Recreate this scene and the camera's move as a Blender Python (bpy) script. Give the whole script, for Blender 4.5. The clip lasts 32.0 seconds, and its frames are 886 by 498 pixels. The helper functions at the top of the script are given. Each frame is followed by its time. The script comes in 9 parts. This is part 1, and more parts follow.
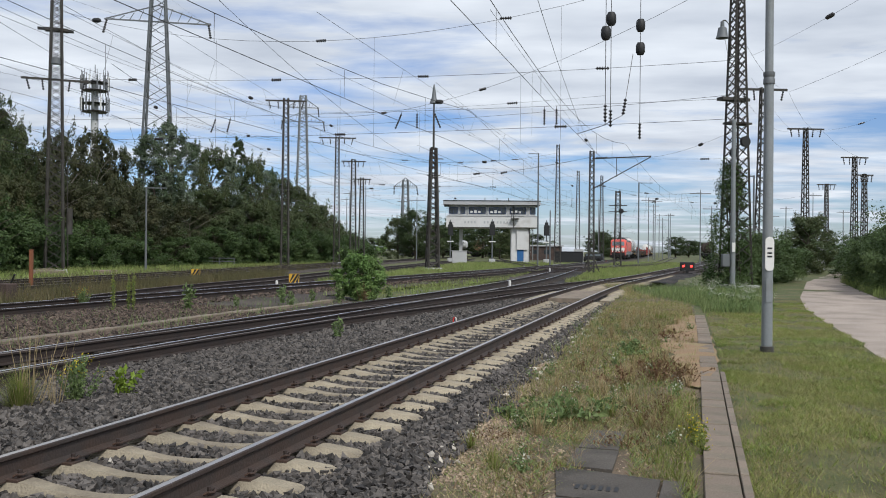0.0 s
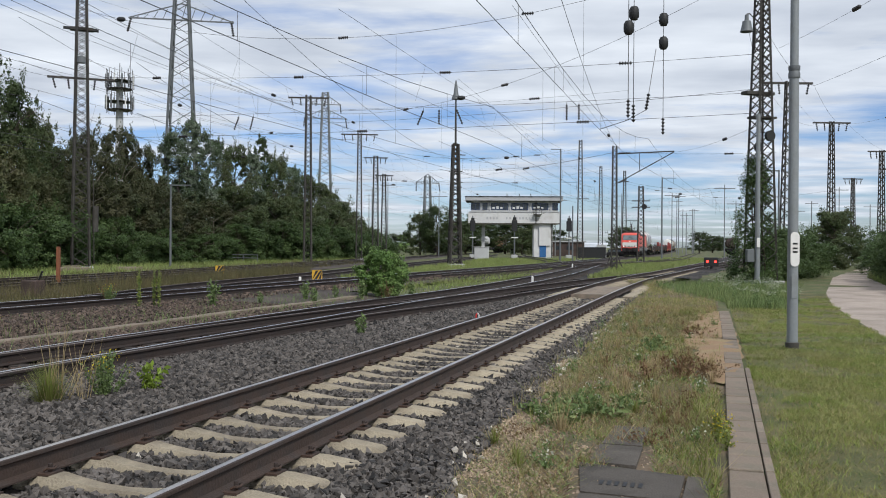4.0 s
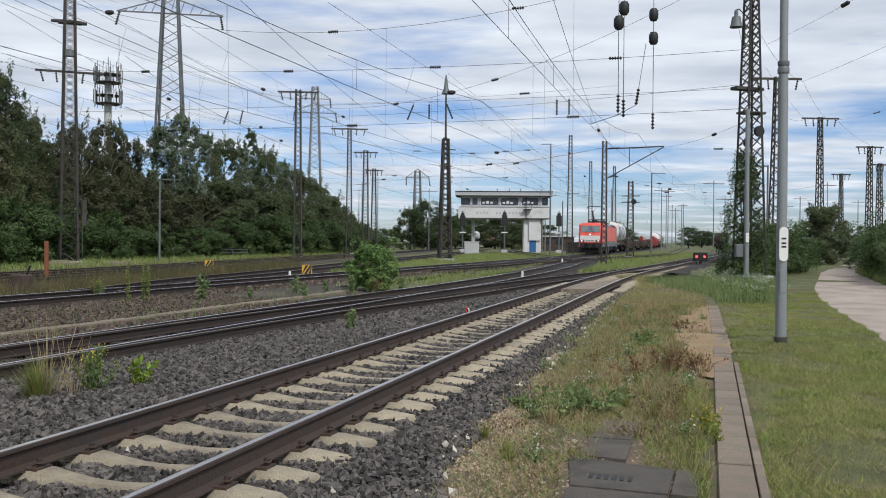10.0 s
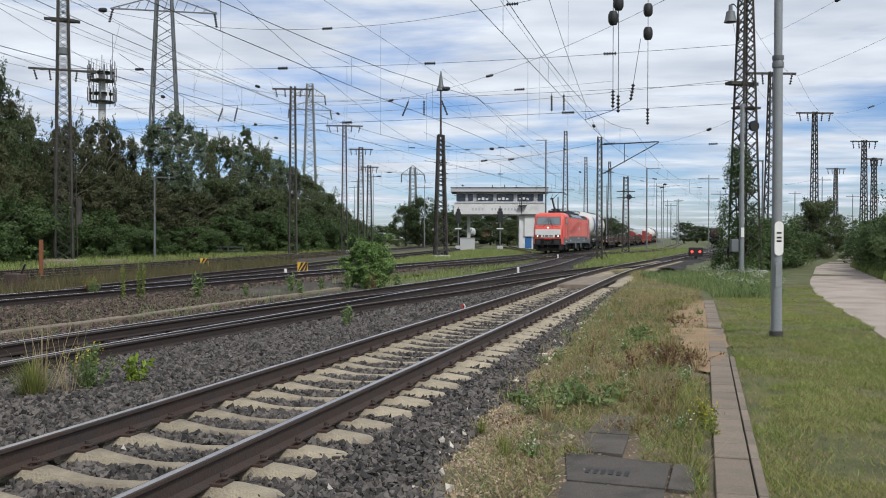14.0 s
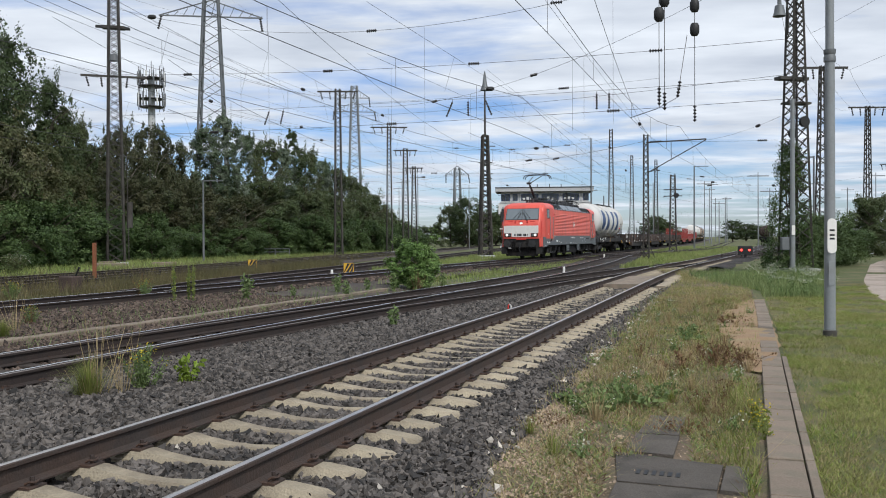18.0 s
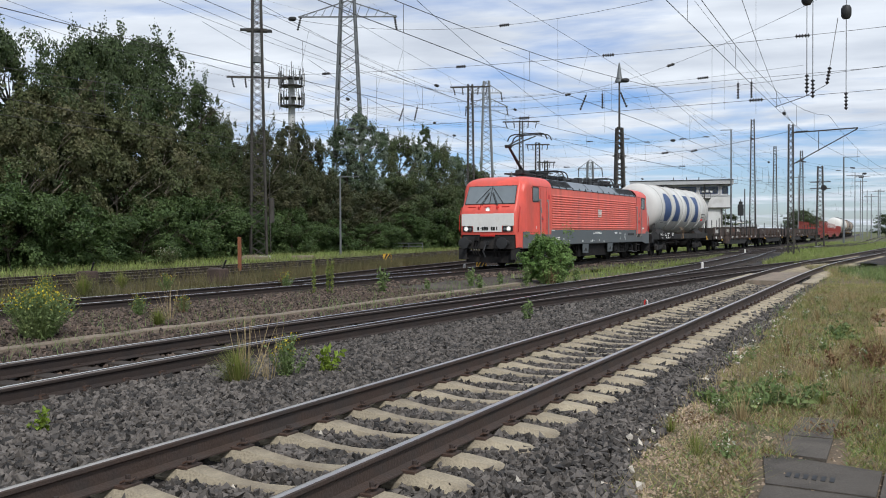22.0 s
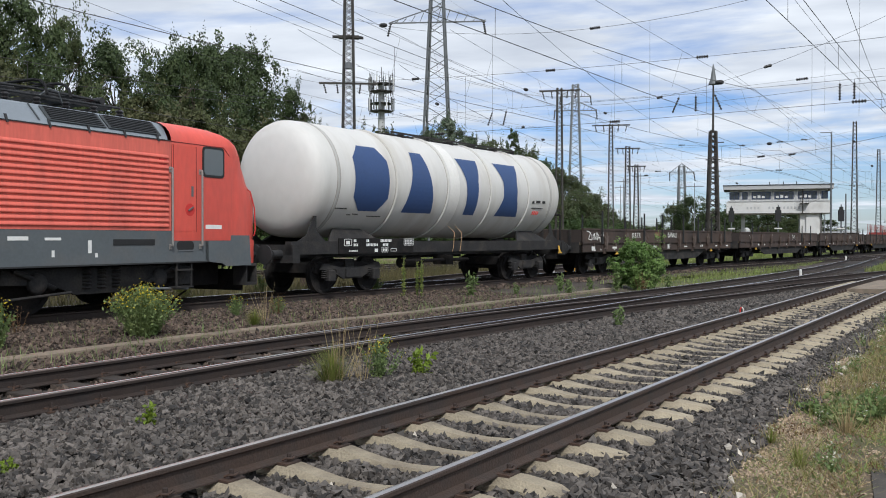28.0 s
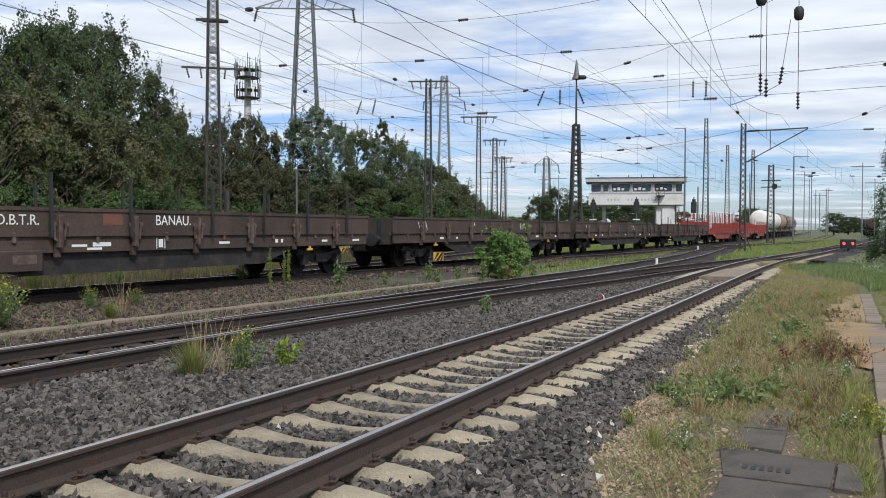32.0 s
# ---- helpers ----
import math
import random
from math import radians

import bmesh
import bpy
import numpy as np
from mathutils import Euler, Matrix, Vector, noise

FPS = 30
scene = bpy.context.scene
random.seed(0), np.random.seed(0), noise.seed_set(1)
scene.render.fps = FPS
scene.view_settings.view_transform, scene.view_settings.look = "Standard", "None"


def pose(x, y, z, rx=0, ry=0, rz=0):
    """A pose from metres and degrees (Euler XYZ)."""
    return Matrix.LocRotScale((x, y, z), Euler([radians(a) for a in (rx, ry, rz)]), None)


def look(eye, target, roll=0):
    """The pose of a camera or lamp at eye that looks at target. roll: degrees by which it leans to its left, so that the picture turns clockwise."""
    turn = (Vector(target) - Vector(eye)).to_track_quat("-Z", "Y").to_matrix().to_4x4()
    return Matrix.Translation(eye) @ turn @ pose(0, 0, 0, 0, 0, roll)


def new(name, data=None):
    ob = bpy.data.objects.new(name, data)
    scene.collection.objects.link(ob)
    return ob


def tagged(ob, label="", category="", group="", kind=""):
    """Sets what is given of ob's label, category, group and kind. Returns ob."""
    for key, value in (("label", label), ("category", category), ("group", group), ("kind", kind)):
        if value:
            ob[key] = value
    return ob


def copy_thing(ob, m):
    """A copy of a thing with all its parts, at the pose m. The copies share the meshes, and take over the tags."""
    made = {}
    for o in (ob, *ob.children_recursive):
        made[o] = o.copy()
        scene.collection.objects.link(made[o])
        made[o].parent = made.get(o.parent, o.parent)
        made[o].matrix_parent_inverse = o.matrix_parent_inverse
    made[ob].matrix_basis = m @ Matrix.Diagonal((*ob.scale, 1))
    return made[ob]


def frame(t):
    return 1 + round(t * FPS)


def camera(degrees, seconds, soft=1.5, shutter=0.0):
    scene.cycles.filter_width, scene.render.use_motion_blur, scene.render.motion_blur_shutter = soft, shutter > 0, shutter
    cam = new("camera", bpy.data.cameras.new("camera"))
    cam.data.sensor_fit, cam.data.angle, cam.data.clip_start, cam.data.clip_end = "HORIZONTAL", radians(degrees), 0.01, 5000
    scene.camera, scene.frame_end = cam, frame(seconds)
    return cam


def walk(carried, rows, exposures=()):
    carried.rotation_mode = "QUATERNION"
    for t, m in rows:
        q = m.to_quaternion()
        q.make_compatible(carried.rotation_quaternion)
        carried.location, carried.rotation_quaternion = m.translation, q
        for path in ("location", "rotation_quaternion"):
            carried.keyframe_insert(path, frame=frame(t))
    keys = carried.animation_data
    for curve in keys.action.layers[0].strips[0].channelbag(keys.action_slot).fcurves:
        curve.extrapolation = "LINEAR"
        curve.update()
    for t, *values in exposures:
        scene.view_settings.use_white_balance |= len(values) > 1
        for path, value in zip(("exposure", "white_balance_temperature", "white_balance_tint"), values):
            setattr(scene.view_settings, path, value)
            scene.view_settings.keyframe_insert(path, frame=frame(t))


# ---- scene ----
cam = camera(52.78, 32.0, soft=1.0)
PATH = [
    (0, pose(0.017, 0.026, 1.651, 90.08, -0.53, 0.03)),
    (0.5, pose(0.020, 0.016, 1.653, 90.05, -0.44, -0.17)),
    (1, pose(0.025, -0.004, 1.660, 90.17, -0.31, -0.45)),
    (1.5, pose(0.018, -0.002, 1.659, 90.27, -0.31, -0.36)),
    (2, pose(0.020, -0.011, 1.659, 90.17, -0.25, 0.14)),
    (2.5, pose(0.013, 0.001, 1.653, 90.02, -0.14, 0.96)),
    (4.5, pose(0.006, 0.002, 1.654, 89.72, -0.38, 1.46)),
    (5, pose(0.003, 0.012, 1.651, 89.62, -0.37, 1.09)),
    (5.5, pose(0.004, 0.015, 1.651, 89.71, -0.45, 0.94)),
    (6, pose(0.006, 0.007, 1.654, 89.81, -0.30, 0.95)),
    (6.5, pose(0.005, 0.005, 1.649, 89.96, -0.36, 0.93)),
    (7, pose(0.004, 0.002, 1.650, 89.89, -0.43, 0.91)),
    (7.5, pose(0.003, -0.005, 1.651, 89.89, -0.35, 0.93)),
    (8, pose(0.001, 0.001, 1.649, 89.85, -0.37, 1.04)),
    (8.5, pose(0.002, 0.012, 1.646, 89.77, -0.46, 0.89)),
    (9, pose(0.000, 0.000, 1.650, 89.68, -0.55, 0.80)),
    (9.5, pose(0.001, 0.011, 1.649, 89.59, -0.49, 0.74)),
    (10, pose(0.005, 0.004, 1.649, 89.49, -0.43, 0.81)),
    (10.5, pose(0.005, 0.008, 1.647, 89.28, -0.35, 0.86)),
    (11, pose(0.006, 0.019, 1.645, 89.24, -0.33, 0.74)),
    (11.5, pose(0.004, 0.012, 1.647, 89.31, -0.32, 0.58)),
    (12, pose(0.008, 0.007, 1.650, 89.40, -0.37, 0.44)),
    (12.5, pose(0.004, 0.007, 1.650, 89.51, -0.38, 0.47)),
    (13, pose(0.002, 0.009, 1.647, 89.51, -0.36, 0.50)),
    (13.5, pose(0.003, 0.013, 1.644, 89.41, -0.27, 0.54)),
    (14, pose(0.006, 0.016, 1.643, 89.27, -0.11, 0.53)),
    (14.5, pose(0.004, 0.009, 1.643, 89.17, 0.01, 0.53)),
    (16.5, pose(0.000, 0.016, 1.642, 89.29, 0.23, 1.15)),
    (17, pose(0.001, 0.011, 1.643, 89.36, 0.25, 1.70)),
    (17.5, pose(-0.008, 0.018, 1.642, 89.33, 0.24, 2.39)),
    (18, pose(-0.012, 0.008, 1.642, 89.30, 0.34, 3.40)),
    (18.5, pose(-0.021, 0.003, 1.645, 89.23, 0.37, 4.75)),
    (19, pose(-0.026, -0.006, 1.645, 89.26, 0.44, 6.17)),
    (19.5, pose(-0.040, -0.008, 1.638, 89.25, 0.28, 7.07)),
    (20, pose(-0.043, -0.015, 1.643, 89.40, 0.22, 7.67)),
    (20.5, pose(-0.041, -0.014, 1.643, 89.34, 0.27, 8.02)),
    (21, pose(-0.053, -0.011, 1.633, 89.30, 0.18, 8.69)),
    (21.5, pose(-0.059, 0.007, 1.629, 89.09, 0.23, 10.07)),
    (22, pose(-0.065, 0.002, 1.629, 89.01, 0.31, 11.82)),
    (22.5, pose(-0.077, -0.011, 1.628, 89.24, 0.46, 13.84)),
    (23, pose(-0.094, -0.016, 1.629, 89.46, 0.36, 15.87)),
    (23.5, pose(-0.109, -0.030, 1.634, 89.57, 0.32, 18.20)),
    (24, pose(-0.119, -0.053, 1.636, 89.57, 0.44, 20.46)),
    (24.5, pose(-0.128, -0.049, 1.634, 89.60, 0.55, 21.52)),
    (25, pose(-0.130, -0.052, 1.632, 89.55, 0.38, 21.19)),
    (25.5, pose(-0.133, -0.048, 1.624, 89.52, 0.25, 20.44)),
    (26, pose(-0.126, -0.044, 1.628, 89.44, 0.07, 19.63)),
    (26.5, pose(-0.126, -0.052, 1.628, 89.42, 0.04, 19.12)),
    (28.5, pose(-0.117, -0.042, 1.626, 89.25, 0.03, 17.01)),
    (29, pose(-0.119, -0.028, 1.618, 89.19, 0.14, 16.75)),
    (29.5, pose(-0.110, -0.037, 1.624, 89.11, 0.03, 16.03)),
    (30, pose(-0.124, 0.013, 1.606, 89.03, -0.08, 14.76)),
    (30.5, pose(-0.122, 0.031, 1.605, 89.01, -0.12, 13.38)),
    (31, pose(-0.123, 0.033, 1.604, 88.86, -0.18, 11.98)),
    (31.5, pose(-0.113, 0.039, 1.604, 88.61, -0.14, 10.48)),
    (32, pose(-0.110, 0.041, 1.605, 88.68, -0.18, 9.04)),
]
walk(cam, PATH, exposures=[(0, 0.08, 6150, 9), (13, 0.10, 6150, 9), (19, 0.15, 6150, 9), (26, 0.16, 6150, 9), (29, 0.19, 6150, 9), (32, 0.24, 6150, 9)])

# ---- light ----
SUN_EL, SUN_AZ = 48.0, 150.0   # degrees; azimuth clockwise from +y


def make_world():
    w = bpy.data.worlds.new("sky")
    scene.world = w
    w.use_nodes = True
    nt = w.node_tree
    nt.nodes.clear()
    N, L = nt.nodes.new, nt.links.new
    out, bg = N("ShaderNodeOutputWorld"), N("ShaderNodeBackground")
    sky = N("ShaderNodeTexSky")
    sky.sky_type, sky.sun_disc = "NISHITA", False
    sky.sun_elevation, sky.sun_rotation = radians(SUN_EL), radians(SUN_AZ)
    sky.air_density, sky.dust_density, sky.ozone_density = 1.0, 0.6, 1.5
    tc, sep = N("ShaderNodeTexCoord"), N("ShaderNodeSeparateXYZ")
    L(tc.outputs["Generated"], sep.inputs[0])
    # cloud sheet: the direction laid onto a flat layer overhead
    up = N("ShaderNodeMath"); up.operation = "MAXIMUM"; up.inputs[1].default_value = 0.0
    L(sep.outputs[2], up.inputs[0])
    lift = N("ShaderNodeMath"); lift.operation = "ADD"; lift.inputs[1].default_value = 0.045
    L(up.outputs[0], lift.inputs[0])
    flat = N("ShaderNodeVectorMath"); flat.operation = "DIVIDE"
    L(tc.outputs["Generated"], flat.inputs[0])
    comb = N("ShaderNodeCombineXYZ")
    for i in range(2):
        L(lift.outputs[0], comb.inputs[i])
    comb.inputs[2].default_value = 1.0
    L(comb.outputs[0], flat.inputs[1])
    squash = N("ShaderNodeMapping")
    squash.inputs["Scale"].default_value = (0.85, 1.25, 0.0)
    squash.inputs["Location"].default_value = (1.7, 0.35, 0.0)
    L(flat.outputs[0], squash.inputs["Vector"])
    n1, n2 = N("ShaderNodeTexNoise"), N("ShaderNodeTexNoise")
    n1.inputs["Scale"].default_value, n1.inputs["Detail"].default_value = 0.55, 9.0
    n1.inputs["Roughness"].default_value, n1.inputs["Distortion"].default_value = 0.58, 0.25
    n2.inputs["Scale"].default_value, n2.inputs["Detail"].default_value = 1.5, 7.0
    L(squash.outputs[0], n1.inputs["Vector"]); L(squash.outputs[0], n2.inputs["Vector"])
    cover = N("ShaderNodeValToRGB")
    cover.color_ramp.elements[0].position, cover.color_ramp.elements[1].position = 0.37, 0.53
    thin = N("ShaderNodeMapRange")
    thin.inputs["From Min"].default_value, thin.inputs["From Max"].default_value = 0.02, 0.20
    thin.inputs["To Min"].default_value, thin.inputs["To Max"].default_value = -0.105, 0.045
    L(up.outputs[0], thin.inputs["Value"])
    dens = N("ShaderNodeMath"); dens.operation = "ADD"
    L(n1.outputs["Fac"], dens.inputs[0]); L(thin.outputs[0], dens.inputs[1])
    L(dens.outputs[0], cover.inputs[0])
    shade = N("ShaderNodeValToRGB")
    e = shade.color_ramp.elements
    e[0].position, e[0].color = 0.30, (5.6, 5.95, 6.6, 1)
    e[1].position, e[1].color = 0.70, (8.7, 8.95, 9.3, 1)
    L(n2.outputs["Fac"], shade.inputs[0])
    gain = N("ShaderNodeMix"); gain.data_type = "RGBA"; gain.blend_type = "MULTIPLY"
    gain.inputs["Factor"].default_value = 1.0
    gain.inputs["B"].default_value = (0.77, 0.87, 1.12, 1)
    L(sky.outputs[0], gain.inputs["A"])
    mix = N("ShaderNodeMix"); mix.data_type = "RGBA"
    L(cover.outputs[0], mix.inputs["Factor"])
    L(gain.outputs["Result"], mix.inputs["A"]); L(shade.outputs[0], mix.inputs["B"])
    L(mix.outputs["Result"], bg.inputs["Color"])
    bg.inputs["Strength"].default_value = 0.096
    L(bg.outputs[0], out.inputs["Surface"])


make_world()
sun = new("sun", bpy.data.lights.new("sun", "SUN"))
sun.data.energy, sun.data.angle, sun.data.color = 2.6, radians(7), (1.0, 0.96, 0.9)
_az, _el = radians(SUN_AZ), radians(SUN_EL)
_from = Vector((math.sin(_az) * math.cos(_el), math.cos(_az) * math.cos(_el), math.sin(_el)))
sun.matrix_world = look(_from * 100, (0, 0, 0))


# ---- materials ----
def material(name, base, rough=0.7, metal=0.0, var=0.25, scale=3.0, fine=40.0, bump=0.15, alt=None, alt_at=(0.45, 0.65), alt_scale=1.2,
             spec=0.4, per_object=0.0, per_island=0.0, stretch=None):
    """A surface with a base colour, two scales of variation, an optional second colour in patches, and fine relief."""
    m = bpy.data.materials.new(name)
    m.use_nodes = True
    nt = m.node_tree
    N, L = nt.nodes.new, nt.links.new
    b = nt.nodes["Principled BSDF"]
    geo = N("ShaderNodeTexCoord")
    vec = geo.outputs["Object"]
    if stretch:
        mp = N("ShaderNodeMapping")
        mp.inputs["Scale"].default_value = stretch
        L(vec, mp.inputs["Vector"])
        vec = mp.outputs[0]
    n1, n2 = N("ShaderNodeTexNoise"), N("ShaderNodeTexNoise")
    n1.inputs["Scale"].default_value, n1.inputs["Detail"].default_value = scale, 4.0
    n2.inputs["Scale"].default_value, n2.inputs["Detail"].default_value = fine, 3.0
    L(vec, n1.inputs["Vector"]); L(vec, n2.inputs["Vector"])
    add = N("ShaderNodeMath"); add.operation = "ADD"
    L(n1.outputs["Fac"], add.inputs[0]); L(n2.outputs["Fac"], add.inputs[1])
    rng = N("ShaderNodeMapRange")
    rng.inputs["From Min"].default_value, rng.inputs["From Max"].default_value = 0.6, 1.4
    rng.inputs["To Min"].default_value, rng.inputs["To Max"].default_value = 1 - var, 1 + var
    L(add.outputs[0], rng.inputs["Value"])
    col = N("ShaderNodeRGB"); col.outputs[0].default_value = (*base, 1)
    colour = col.outputs[0]
    if alt:
        n3 = N("ShaderNodeTexNoise")
        n3.inputs["Scale"].default_value, n3.inputs["Detail"].default_value = alt_scale, 6.0
        L(vec, n3.inputs["Vector"])
        r = N("ShaderNodeMapRange")
        r.inputs["From Min"].default_value, r.inputs["From Max"].default_value = alt_at
        L(n3.outputs["Fac"], r.inputs["Value"])
        mx = N("ShaderNodeMix"); mx.data_type = "RGBA"
        L(r.outputs[0], mx.inputs["Factor"]); L(colour, mx.inputs["A"])
        mx.inputs["B"].default_value = (*alt, 1)
        colour = mx.outputs["Result"]
    fac = rng.outputs[0]
    for amount, kind in ((per_object, "ob"), (per_island, "isl")):
        if amount:
            info = N("ShaderNodeObjectInfo") if kind == "ob" else N("ShaderNodeNewGeometry")
            r = N("ShaderNodeMapRange")
            r.inputs["To Min"].default_value, r.inputs["To Max"].default_value = 1 - amount, 1 + amount
            L(info.outputs["Random" if kind == "ob" else "Random Per Island"], r.inputs["Value"])
            mu = N("ShaderNodeMath"); mu.operation = "MULTIPLY"
            L(fac, mu.inputs[0]); L(r.outputs[0], mu.inputs[1])
            fac = mu.outputs[0]
    mul = N("ShaderNodeVectorMath"); mul.operation = "SCALE"
    L(colour, mul.inputs[0]); L(fac, mul.inputs["Scale"])
    L(mul.outputs[0], b.inputs["Base Color"])
    b.inputs["Metallic"].default_value = metal
    b.inputs["Specular IOR Level"].default_value = spec
    rr = N("ShaderNodeMapRange")
    rr.inputs["To Min"].default_value, rr.inputs["To Max"].default_value = max(0.03, rough - 0.12), min(1.0, rough + 0.12)
    L(n1.outputs["Fac"], rr.inputs["Value"]); L(rr.outputs[0], b.inputs["Roughness"])
    if bump:
        bp = N("ShaderNodeBump")
        bp.inputs["Strength"].default_value, bp.inputs["Distance"].default_value = bump, 0.02
        L(n2.outputs["Fac"], bp.inputs["Height"]); L(bp.outputs[0], b.inputs["Normal"])
    return m


def leaf_material(name, base, alt, per=0.35):
    m = material(name, base, 0.55, 0, 0.3, 0.35, 3.0, 0.0, alt=alt, alt_scale=0.5, per_island=per, spec=0.25)
    b = m.node_tree.nodes["Principled BSDF"]
    nt = m.node_tree
    tr, ad = nt.nodes.new("ShaderNodeBsdfTranslucent"), nt.nodes.new("ShaderNodeMixShader")
    ad.inputs[0].default_value = 0.25
    src = b.inputs["Base Color"].links[0].from_socket
    nt.links.new(src, tr.inputs["Color"])
    out = nt.nodes["Material Output"]
    nt.links.new(b.outputs[0], ad.inputs[1]); nt.links.new(tr.outputs[0], ad.inputs[2]); nt.links.new(ad.outputs[0], out.inputs["Surface"])
    return m


def glow_material(name, colour, strength):
    m = bpy.data.materials.new(name)
    m.use_nodes = True
    b = m.node_tree.nodes["Principled BSDF"]
    b.inputs["Base Color"].default_value = (*colour, 1)
    b.inputs["Emission Color"].default_value = (*colour, 1)
    b.inputs["Emission Strength"].default_value = strength
    return m


